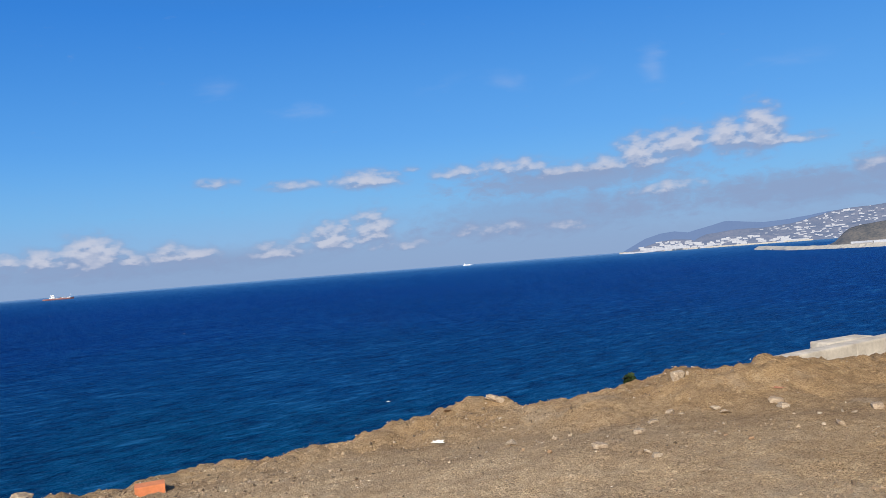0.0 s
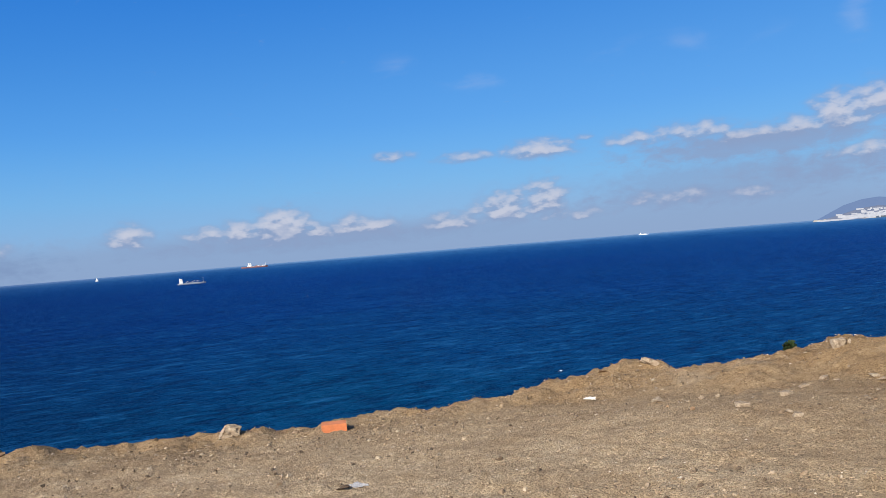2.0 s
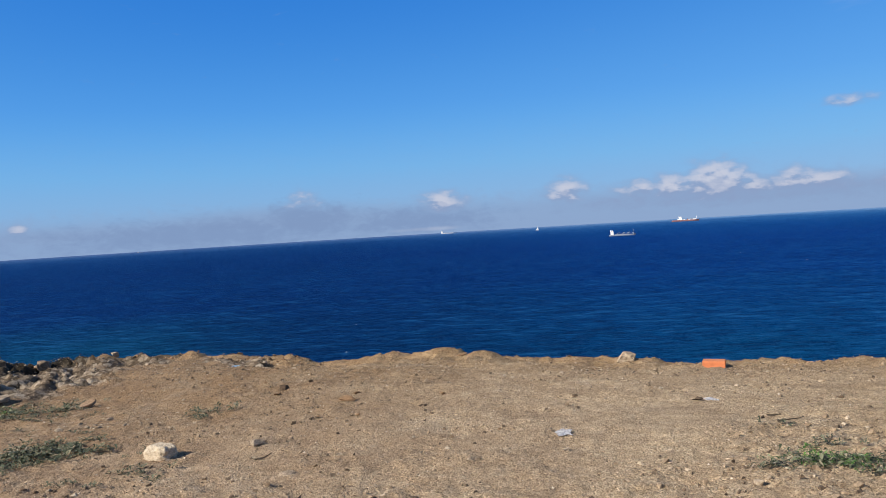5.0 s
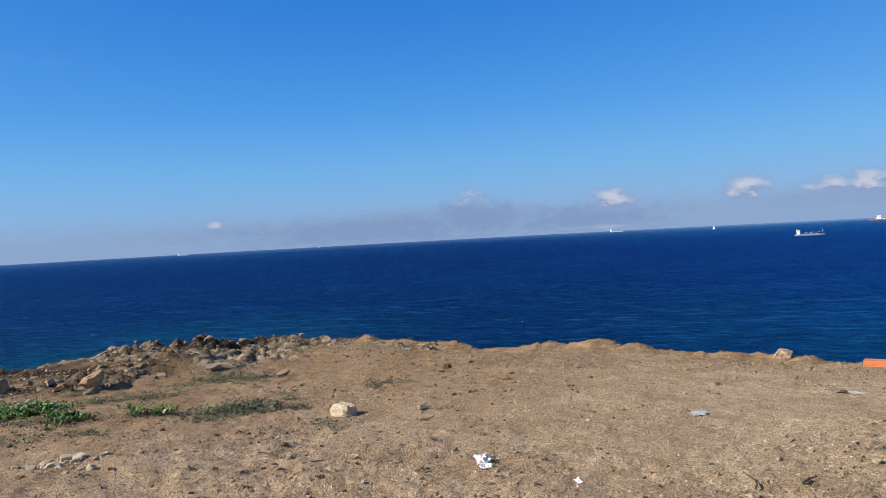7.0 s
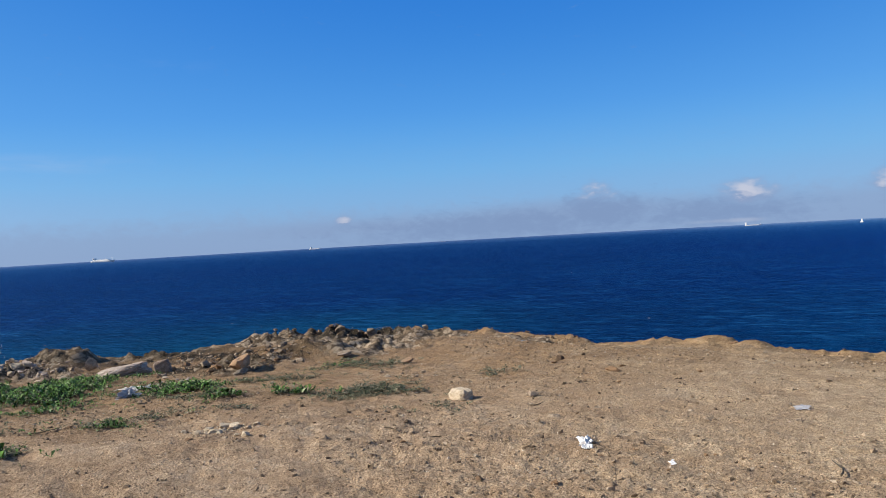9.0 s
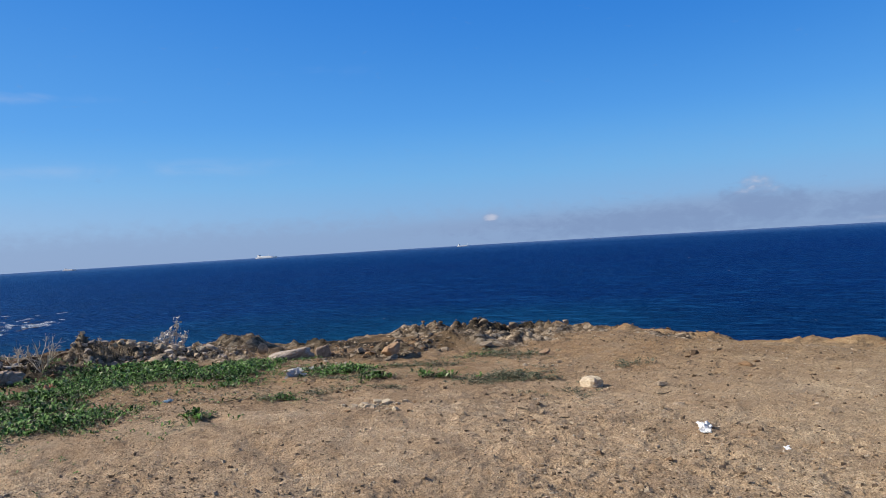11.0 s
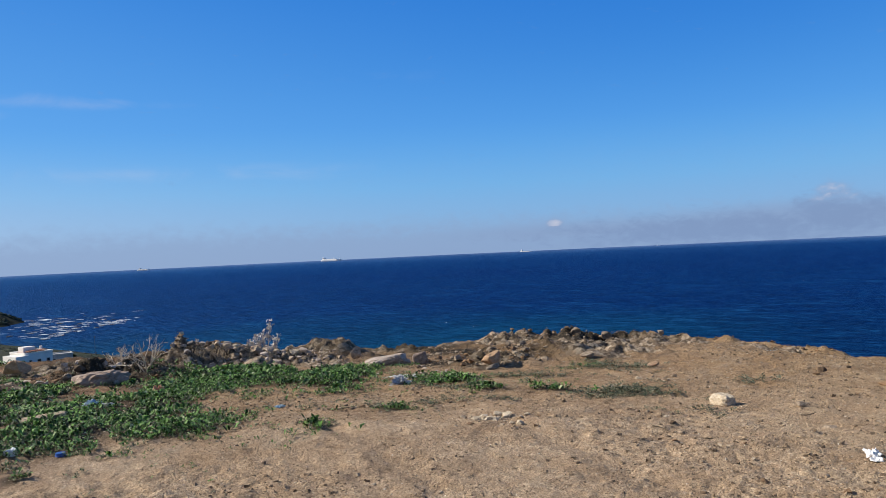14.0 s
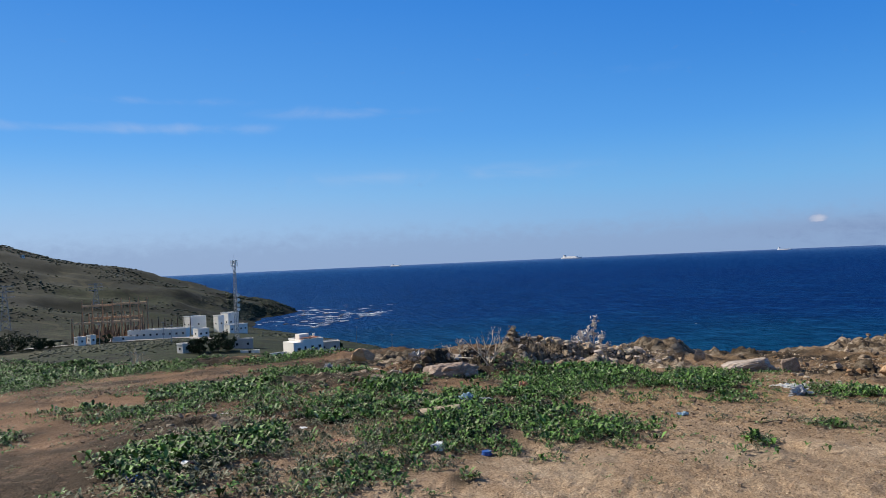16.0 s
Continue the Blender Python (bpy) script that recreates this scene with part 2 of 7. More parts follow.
def soil(n, s, o):
    p = place_of(n)
    big, mid, small, grit = n.noise(p, 0.22, 4.0), n.noise(p, 1.3, 5.0, 0.6), n.noise(p, 9.0, 5.0, 0.65), n.noise(p, 60.0, 3.0, 0.6)
    pore = n.noise(p, 38.0, 5.0, 0.75)
    f = n.math("ADD", n.math("MULTIPLY", mid, 0.24), n.math("ADD", n.math("MULTIPLY", small, 0.26), n.math("ADD", n.math("MULTIPLY", grit, 0.20), n.math("MULTIPLY", pore, 0.30))))
    c = n.ramp(f, ((0.36, (0.15, 0.10, 0.06)), (0.44, (0.315, 0.22, 0.135)), (0.52, (0.44, 0.322, 0.205)), (0.60, (0.56, 0.44, 0.30))))
    c = n.mix(n.span(big, 0.42, 0.68, 0.0, 0.4), c, (0.33, 0.225, 0.13))
    blotch = n.noise(p, 3.2, 6.0, 0.7, 0.6)
    c = n.mix(n.span(blotch, 0.50, 0.66, 0.0, 0.3), c, (0.25, 0.165, 0.098))
    # drag marks and wheel tracks, drawn out in one direction
    turned = n.add("ShaderNodeVectorRotate", rotation_type="Z_AXIS")
    n.link(p, turned.inputs["Vector"])
    turned.inputs["Angle"].default_value = radians(-20.0)
    drawn = n.add("ShaderNodeVectorMath", operation="MULTIPLY")
    n.link(turned.outputs[0], drawn.inputs[0])
    drawn.inputs[1].default_value = (0.22, 1.0, 1.0)
    track = n.noise(drawn.outputs[0], 5.0, 2.5, 0.5, 0.4)
    c = n.mix(n.span(track, 0.54, 0.70, 0.0, 0.25), c, (0.22, 0.148, 0.09))
    # darker, redder earth towards the overgrown side
    sep = n.add("ShaderNodeSeparateXYZ")
    n.link(p, sep.inputs[0])
    side = n.math("ADD", n.math("ADD", sep.outputs[1], n.math("MULTIPLY", sep.outputs[0], 0.35)), n.math("MULTIPLY", n.math("SUBTRACT", mid, 0.5), 5.0))
    c = n.mix(1.0, c, (1.47, 1.515, 1.55), "MULTIPLY")
    c = n.mix(n.span(sep.outputs[0], 0.4, 3.2, 0.0, 0.8), c, (0.78, 0.72, 0.63), "MULTIPLY")
    c = n.mix(n.span(side, -5.5, -11.5, 0.0, 0.9), c, (0.68, 0.60, 0.60), "MULTIPLY")
    c = n.mix(n.span(side, 4.5, -2.2, 0.0, 0.9), c, (0.90, 0.865, 0.89), "MULTIPLY")
    rim = n.math("ADD", n.span(sep.outputs[1], 3.8, 9.0), n.span(n.math("ADD", sep.outputs[0], n.math("MULTIPLY", n.math("SUBTRACT", mid, 0.5), 3.0)), -2.6, -7.0), clamp=True)
    c = n.mix(n.math("MULTIPLY", rim, 0.95), c, (0.70, 0.64, 0.555), "MULTIPLY")
    speck = n.noise(p, 85.0, 2.0, 0.6)
    c = n.mix(1.0, c, n.ramp(speck, ((0.36, (0.55, 0.52, 0.5)), (0.48, (0.95, 0.95, 0.95)), (0.62, (1.0, 1.0, 1.0)))), "MULTIPLY")
    # crumbs, each of its own tone
    grain = n.add("ShaderNodeTexVoronoi")
    n.put(grain.inputs["Vector"], p)
    grain.inputs["Scale"].default_value = 62.0
    shade_of = n.add("ShaderNodeSeparateXYZ")
    n.link(grain.outputs["Color"], shade_of.inputs[0])
    loose = n.span(n.noise(p, 2.6, 4.0, 0.6), 0.38, 0.6, 0.35, 1.0)
    c = n.mix(loose, c, n.mix(1.0, c, n.ramp(shade_of.outputs[0], ((0.0, (0.62, 0.60, 0.59)), (0.2, (0.94, 0.94, 0.94)), (0.88, (1.05, 1.05, 1.05)), (1.0, (1.3, 1.3, 1.3)))), "MULTIPLY"))
    # pale trodden crust and small chips of stone
    crust = n.span(n.math("ADD", n.noise(p, 0.7, 6.0, 0.7), n.math("MULTIPLY", grit, 0.15)), 0.62, 0.78, 0.0, 0.5)
    c = n.mix(crust, c, (0.42, 0.335, 0.245))
    chip = n.math("MULTIPLY", n.span(n.voronoi(p, 26.0), 0.16, 0.08), n.span(n.noise(p, 11.0, 2.0), 0.52, 0.62))
    c = n.mix(chip, c, (0.55, 0.47, 0.37))
    dark = n.math("MULTIPLY", n.span(n.voronoi(p, 13.0), 0.13, 0.06), n.span(n.noise(p, 5.0, 2.0), 0.56, 0.64))
    c = n.mix(dark, c, (0.12, 0.07, 0.04))
    # weathered rubble: stones of many tones with dark cracks
    crag = n.add("ShaderNodeAttribute", attribute_name="crag").outputs["Fac"]
    cell = n.add("ShaderNodeTexVoronoi")
    n.put(cell.inputs["Vector"], p)
    cell.inputs["Scale"].default_value = 11.0
    pick = n.add("ShaderNodeSeparateXYZ")
    n.link(cell.outputs["Color"], pick.inputs[0])
    tone = n.math("ADD", n.math("MULTIPLY", pick.outputs[0], 0.55), n.math("MULTIPLY", small, 0.45))
    rock_c = n.ramp(tone, ((0.22, (0.10, 0.074, 0.052)), (0.42, (0.28, 0.21, 0.145)), (0.6, (0.42, 0.33, 0.24)), (0.8, (0.58, 0.49, 0.385))))
    rock_c = n.mix(n.span(cell.outputs["Distance"], 0.5, 0.8, 0.0, 0.7), rock_c, (0.05, 0.037, 0.028))
    c = n.mix(n.span(n.math("ADD", crag, n.math("MULTIPLY", n.math("SUBTRACT", small, 0.5), 0.9)), 0.3, 0.7, 0.0, 0.9), c, rock_c)
    # low scrub on the far slopes
    far = n.add("ShaderNodeAttribute", attribute_name="scrub").outputs["Fac"]
    bush = n.noise(p, 0.010, 9.0, 0.66, 0.8)
    tuft = n.noise(p, 0.25, 5.0, 0.7)
    g = n.ramp(n.math("ADD", n.math("MULTIPLY", bush, 0.6), n.math("MULTIPLY", tuft, 0.4)), ((0.42, (0.004, 0.007, 0.004)), (0.47, (0.012, 0.018, 0.009)), (0.505, (0.026, 0.036, 0.014)), (0.54, (0.052, 0.054, 0.026)), (0.60, (0.115, 0.088, 0.054))))
    # dark bands: denser scrub, with the shade of hill folds put into the colour
    thicket = n.noise(p, 0.0055, 5.0, 0.6, 1.0)
    g = n.mix(n.span(thicket, 0.49, 0.54, 0.0, 0.8), g, (0.010, 0.015, 0.009))
    g = n.mix(n.math("MULTIPLY", n.span(thicket, 0.47, 0.42), n.span(tuft, 0.4, 0.6, 0.2, 0.7)), g, (0.040, 0.056, 0.018))
    scar = n.noise(p, 0.022, 6.0, 0.65, 1.2)
    g = n.mix(n.span(scar, 0.56, 0.64, 0.0, 0.75), g, (0.105, 0.082, 0.052))
    g = n.mix(1.0, g, (0.42, 0.50, 0.41), "MULTIPLY")
    c = n.mix(far, c, g)
    # dark humus, with shade under plants and among rubble painted into the colour
    humus_shade = n.add("ShaderNodeAttribute", attribute_name="humus_shade").outputs["Fac"]
    c = n.mix(n.math("MULTIPLY", humus_shade, n.span(small, 0.3, 0.5, 0.55, 1.0)), c, (0.026, 0.021, 0.014))
    n.put(s.inputs["Base Color"], c)
    s.inputs["Roughness"].default_value, s.inputs["Specular IOR Level"].default_value = 0.95, 0.15
    crumb = n.noise(p, 26.0, 8.0, 0.82)
    nrm = n.bump(n.math("ADD", small, n.math("MULTIPLY", track, 0.5)), 0.9, 0.045)
    nrm = n.bump(n.math("ADD", crumb, n.math("MULTIPLY", chip, 0.4)), 0.95, 0.030, nrm)
    nrm = n.bump(n.math("MULTIPLY", n.math("SUBTRACT", 1.0, grain.outputs["Distance"]), loose), 0.7, 0.012, nrm)
    n.put(s.inputs["Normal"], nrm)


def sea_water(n, s, o):
    p = place_of(n)
    d = n.add("ShaderNodeVectorMath", operation="LENGTH")
    n.link(p, d.inputs[0])
    r = d.outputs["Value"]
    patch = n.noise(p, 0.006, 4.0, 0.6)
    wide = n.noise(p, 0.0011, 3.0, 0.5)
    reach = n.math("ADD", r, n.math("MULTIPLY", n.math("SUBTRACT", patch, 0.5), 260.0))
    # far stops grow pale towards the horizon: sea haze put into the base colour
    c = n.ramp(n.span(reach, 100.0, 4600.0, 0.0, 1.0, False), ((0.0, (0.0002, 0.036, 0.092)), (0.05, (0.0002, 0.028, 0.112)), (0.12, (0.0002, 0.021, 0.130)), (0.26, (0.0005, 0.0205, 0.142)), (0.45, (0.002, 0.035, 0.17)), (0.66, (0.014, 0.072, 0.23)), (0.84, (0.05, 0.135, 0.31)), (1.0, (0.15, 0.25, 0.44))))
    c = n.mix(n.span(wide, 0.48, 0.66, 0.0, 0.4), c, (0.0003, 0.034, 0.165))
    # paler water to the east, darker and bluer to the west
    sep = n.add("ShaderNodeSeparateXYZ")
    n.link(p, sep.inputs[0])
    east_gain = n.span(n.math("DIVIDE", sep.outputs[0], r), -0.88, -0.35, 0.66, 1.32)
    tint = n.add("ShaderNodeCombineXYZ")
    n.put(tint.inputs[0], east_gain), n.put(tint.inputs[1], n.math("POWER", east_gain, 1.1)), n.put(tint.inputs[2], n.math("POWER", east_gain, 0.8))
    c = n.mix(1.0, c, tint.outputs[0], "MULTIPLY")
    shoal = n.math("MULTIPLY", n.span(n.math("DIVIDE", sep.outputs[0], r), -0.80, -0.98), n.span(reach, 620.0, 240.0))
    c = n.mix(n.math("MULTIPLY", shoal, 0.75), c, (0.002, 0.062, 0.105))
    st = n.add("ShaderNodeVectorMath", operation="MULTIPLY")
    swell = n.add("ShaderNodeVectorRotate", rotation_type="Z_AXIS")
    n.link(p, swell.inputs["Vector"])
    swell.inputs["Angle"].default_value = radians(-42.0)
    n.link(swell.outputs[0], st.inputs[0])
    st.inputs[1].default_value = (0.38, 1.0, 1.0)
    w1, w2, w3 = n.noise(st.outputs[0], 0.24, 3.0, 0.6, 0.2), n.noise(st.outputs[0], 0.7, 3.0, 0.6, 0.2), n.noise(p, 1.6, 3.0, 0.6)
    # wind-wave shading painted as colour: dark troughs, paler backs; wind lanes further out
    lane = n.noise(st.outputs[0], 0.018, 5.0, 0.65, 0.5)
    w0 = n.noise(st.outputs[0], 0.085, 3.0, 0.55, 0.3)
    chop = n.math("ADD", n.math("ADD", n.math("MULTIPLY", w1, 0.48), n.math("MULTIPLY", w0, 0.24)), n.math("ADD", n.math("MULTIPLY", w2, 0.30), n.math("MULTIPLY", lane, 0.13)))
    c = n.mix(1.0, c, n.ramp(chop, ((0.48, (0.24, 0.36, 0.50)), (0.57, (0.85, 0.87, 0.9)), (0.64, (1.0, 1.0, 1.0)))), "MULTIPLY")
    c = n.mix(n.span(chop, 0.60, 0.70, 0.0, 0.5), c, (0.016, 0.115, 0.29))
    nrm = n.bump(w1, 1.0, 3.0)
    nrm = n.bump(w2, 1.0, 1.0, nrm)
    nrm = n.bump(w3, 0.8, 0.25, nrm)
    body, gloss, both = n.add("ShaderNodeBsdfDiffuse"), n.add("ShaderNodeBsdfGlossy"), n.add("ShaderNodeMixShader")
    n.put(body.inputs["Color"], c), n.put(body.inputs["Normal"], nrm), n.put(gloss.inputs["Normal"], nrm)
    gloss.inputs["Roughness"].default_value = 0.3
    gloss.inputs["Color"].default_value = (0.35, 0.75, 1.0, 1.0)
    sheen = n.add("ShaderNodeFresnel")
    sheen.inputs["IOR"].default_value = 1.33
    n.put(sheen.inputs["Normal"], nrm), n.put(both.inputs[0], n.math("MULTIPLY", sheen.outputs[0], 0.24))
    n.link(body.outputs[0], both.inputs[1]), n.link(gloss.outputs[0], both.inputs[2]), n.link(both.outputs[0], o.inputs[0])


def leaf(name, low, high, dry):
    def build(n, s, o):
        r = chance(n, True)
        c = n.ramp(r, ((0.0, low), (0.35, tuple(p * 0.65 + q * 0.35 for p, q in zip(low, high))), (0.72, high), (0.9, tuple(p * 0.75 + q * 0.25 for p, q in zip(high, dry))), (1.0, dry)))
        v = n.noise(own(n), 30.0, 3.0)
        c = n.mix(n.span(v, 0.3, 0.7, 0.0, 0.35), c, low)
        n.put(s.inputs["Base Color"], c)
        s.inputs["Roughness"].default_value, s.inputs["Specular IOR Level"].default_value = 0.6, 0.15
        s.inputs["Subsurface Weight"].default_value = 0.0
    return material(name, build)


def rocky(name, light, dark, scale=5.0):
    def build(n, s, o):
        v = own(n)
        a, b, g = n.noise(v, scale, 6.0, 0.65), n.noise(v, scale * 5, 4.0, 0.6), n.noise(v, scale * 22, 3.0, 0.6)
        f = n.math("ADD", n.math("MULTIPLY", a, 0.55), n.math("ADD", n.math("MULTIPLY", b, 0.3), n.math("MULTIPLY", g, 0.15)))
        c = n.ramp(f, ((0.38, dark), (0.5, tuple((p + q) / 2 for p, q in zip(light, dark))), (0.60, light)))
        c = n.mix(n.math("MULTIPLY", chance(n), 0.5), c, n.mix(0.55, c, (0.30, 0.19, 0.11)))
        n.put(s.inputs["Base Color"], c)
        s.inputs["Roughness"].default_value, s.inputs["Specular IOR Level"].default_value = 0.9, 0.2
        n.put(s.inputs["Normal"], n.bump(f, 0.7, 0.02))
    return material(name, build)


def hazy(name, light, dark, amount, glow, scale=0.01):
    """Distance: a far backdrop, with the air's haze mixed in as an even glow."""
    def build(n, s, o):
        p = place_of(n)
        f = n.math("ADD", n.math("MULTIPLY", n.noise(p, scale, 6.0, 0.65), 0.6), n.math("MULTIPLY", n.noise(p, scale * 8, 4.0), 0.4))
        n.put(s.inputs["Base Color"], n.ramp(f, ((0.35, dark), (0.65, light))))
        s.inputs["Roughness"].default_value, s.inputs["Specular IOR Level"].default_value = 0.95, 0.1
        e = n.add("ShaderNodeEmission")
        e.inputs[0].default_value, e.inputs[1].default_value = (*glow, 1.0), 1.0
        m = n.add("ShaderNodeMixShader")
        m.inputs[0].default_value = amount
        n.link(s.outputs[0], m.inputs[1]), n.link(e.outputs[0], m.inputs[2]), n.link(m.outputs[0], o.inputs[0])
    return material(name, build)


SOIL, SEA = material("soil", soil), material("sea water", sea_water)
STONE = rocky("pale limestone", (0.55, 0.45, 0.34), (0.17, 0.12, 0.08))
WHITE_STONE = rocky("whitish limestone", (0.74, 0.64, 0.50), (0.40, 0.31, 0.215), 9.0)
BROWN_STONE = rocky("brown sandstone", (0.36, 0.225, 0.13), (0.085, 0.05, 0.029))
GREY_STONE = rocky("grey weathered stone", (0.30, 0.255, 0.205), (0.06, 0.045, 0.033))
SLAB_STONE = rocky("pinkish grey weathered stone", (0.54, 0.43, 0.37), (0.17, 0.125, 0.10))
PALE_GREY_STONE = rocky("pale grey stone", (0.66, 0.57, 0.51), (0.24, 0.19, 0.155))
SANDSTONE = rocky("orange-tan sandstone", (0.62, 0.42, 0.27), (0.27, 0.16, 0.09))
DARK_STONE = rocky("dark stone", (0.12, 0.085, 0.06), (0.045, 0.032, 0.025))
CLAY = plain("terracotta", (0.56, 0.195, 0.085), 0.85, vary=0.2, scale=9.0)
PAPER = plain("white paper", (0.78, 0.78, 0.80), 0.7, vary=0.1, scale=20.0)
LILAC = plain("pale plastic film", (0.72, 0.69, 0.64), 0.35, vary=0.12, scale=14.0)
FILM = plain("thin dusty plastic film", (0.46, 0.44, 0.44), 0.4, vary=0.35, scale=25.0)
BLUE_BAG = plain("pale blue plastic film", (0.30, 0.43, 0.55), 0.35, vary=0.2, scale=14.0)
BLUE = plain("blue plastic", (0.03, 0.10, 0.36), 0.35, vary=0.1)
ORANGE = plain("orange plastic", (0.56, 0.24, 0.13), 0.5, vary=0.15)
GLASS_BROWN = plain("brown bottle glass", (0.05, 0.018, 0.006), 0.08, vary=0.2, spec=0.6)
CONCRETE = plain("rough concrete", (0.44, 0.39, 0.33), 0.9, vary=0.38, scale=1.6, bump=0.5)
LIMEWASH = plain("white render", (0.82, 0.80, 0.76), 0.85, vary=0.08, scale=0.4, bump=0.05)
LIMEWASH_GREY = plain("grey render", (0.42, 0.41, 0.40), 0.85, vary=0.15, scale=0.4, bump=0.05)
ROOF_TILE = plain("red roof", (0.36, 0.15, 0.09), 0.8, vary=0.2, scale=0.8)
DARK_GLASS = plain("dark window", (0.02, 0.024, 0.03), 0.15, vary=0.1, spec=0.5)
STEEL = plain("galvanised steel", (0.40, 0.40, 0.40), 0.6, 0.25, vary=0.12, scale=0.6)
TAN_STEEL = plain("weathered tan steel", (0.62, 0.42, 0.26), 0.8, vary=0.2, scale=0.6)
RUST = plain("rusty steel", (0.40, 0.26, 0.16), 0.8, 0.1, vary=0.3, scale=0.6)
PORCELAIN = plain("brown insulators", (0.06, 0.035, 0.025), 0.3, vary=0.2)
ASPHALT = plain("pale worn asphalt", (0.30, 0.28, 0.26), 0.9, vary=0.15, scale=0.2)
SHIP_GREY = plain("grey ship paint", (0.30, 0.34, 0.40), 0.6, vary=0.1, scale=0.1)
SHIP_WHITE = plain("white ship paint", (0.80, 0.80, 0.80), 0.5, vary=0.05, scale=0.1)
SHIP_RED = plain("red ship paint", (0.30, 0.14, 0.13), 0.6, vary=0.1, scale=0.1)
FOAM = plain("sea foam", (0.70, 0.76, 0.80), 0.9, vary=0.1, scale=0.3)
REEF = plain("wet reef rock", (0.05, 0.045, 0.04), 0.5, vary=0.3, scale=0.2)
LEAVES = leaf("green leaves", (0.008, 0.024, 0.007), (0.155, 0.315, 0.066), (0.44, 0.48, 0.30))
GREY_LEAVES = leaf("grey-green leaves", (0.022, 0.030, 0.014), (0.19, 0.20, 0.125), (0.42, 0.35, 0.24))
STRAW = plain("brown straw", (0.36, 0.275, 0.19), 0.9, vary=0.3, scale=20.0)
DRY = plain("dry stems", (0.56, 0.47, 0.37), 0.9, vary=0.2, scale=20.0)
WHITE_BLOOM = leaf("dusty white seed heads", (0.48, 0.44, 0.40), (0.78, 0.74, 0.70), (0.5, 0.42, 0.36))
TREE_LEAVES = leaf("dark tree leaves", (0.012, 0.025, 0.008), (0.03, 0.05, 0.02), (0.06, 0.06, 0.03))
BARK = plain("bark", (0.10, 0.075, 0.05), 0.9, vary=0.3, scale=3.0)
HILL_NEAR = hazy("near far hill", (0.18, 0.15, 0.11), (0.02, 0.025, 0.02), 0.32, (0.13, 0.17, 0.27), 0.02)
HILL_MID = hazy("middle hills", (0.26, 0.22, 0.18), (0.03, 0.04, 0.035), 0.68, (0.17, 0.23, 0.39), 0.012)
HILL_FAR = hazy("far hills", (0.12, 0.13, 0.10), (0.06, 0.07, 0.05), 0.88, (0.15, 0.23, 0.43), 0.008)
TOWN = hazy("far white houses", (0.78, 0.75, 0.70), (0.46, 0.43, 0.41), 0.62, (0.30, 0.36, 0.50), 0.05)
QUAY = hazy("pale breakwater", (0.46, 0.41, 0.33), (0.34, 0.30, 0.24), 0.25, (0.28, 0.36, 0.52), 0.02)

# ---- land and sea ----
SEA_LEVEL = -45.0
CENTRE = (2.0, -3.5)
rng = np.random.default_rng(7)
LATTICE = rng.random((256, 256))


def value_noise(x, y):
    xi, yi = np.floor(x).astype(int), np.floor(y).astype(int)
    u, v = x - xi, y - yi
    u, v = u * u * u * (u * (6 * u - 15) + 10), v * v * v * (v * (6 * v - 15) + 10)
    g = lambda i, j: LATTICE[i & 255, j & 255]
    return (g(xi, yi) * (1 - u) + g(xi + 1, yi) * u) * (1 - v) + (g(xi, yi + 1) * (1 - u) + g(xi + 1, yi + 1) * u) * v - 0.5


def fbm(x, y, scale, octaves=4, gain=0.5):
    out, amp = 0.0, 1.0
    for k in range(octaves):
        out = out + amp * value_noise(x * scale + 17.3 * k, y * scale - 9.1 * k)
        scale, amp = scale * 2.03, amp * gain
    return out


def blob(x, y, cx, cy, rx, ry, turn=0.0):
    c, s = math.cos(radians(turn)), math.sin(radians(turn))
    dx, dy = x - cx, y - cy
    return np.exp(-(((dx * c + dy * s) / rx) ** 2 + ((-dx * s + dy * c) / ry) ** 2))


def ease(v, a, b):
    t = np.clip((v - a) / (b - a), 0, 1)
    return t * t * (3 - 2 * t)


# the brow of the cliff, in plan
BROW = ((34, 6), (14, 7.6), (9, 8.6), (5, 8.7), (3, 8.6), (2.1, 9.2), (1.1, 8.8), (0.5, 9.7), (-1.2, 9.0), (-3.1, 9.0), (-4.1, 7.6), (-5.4, 7.3), (-6.3, 6.6), (-7, 6.6), (-8.9, 5.4), (-12, 5.1),
        (-12.7, 3.8), (-13.1, 2.4), (-13.5, 0.5), (-12.4, -1.2), (-12.9, -3.3), (-13.2, -5.4), (-13.6, -8.0), (-14.0, -13.0), (-15.0, -18.0), (-20, -30))
BROW_AZ = [math.degrees(math.atan2(-(x - CENTRE[0]), y - CENTRE[1])) for x, y in BROW]
BROW_R = [math.hypot(x - CENTRE[0], y - CENTRE[1]) for x, y in BROW]

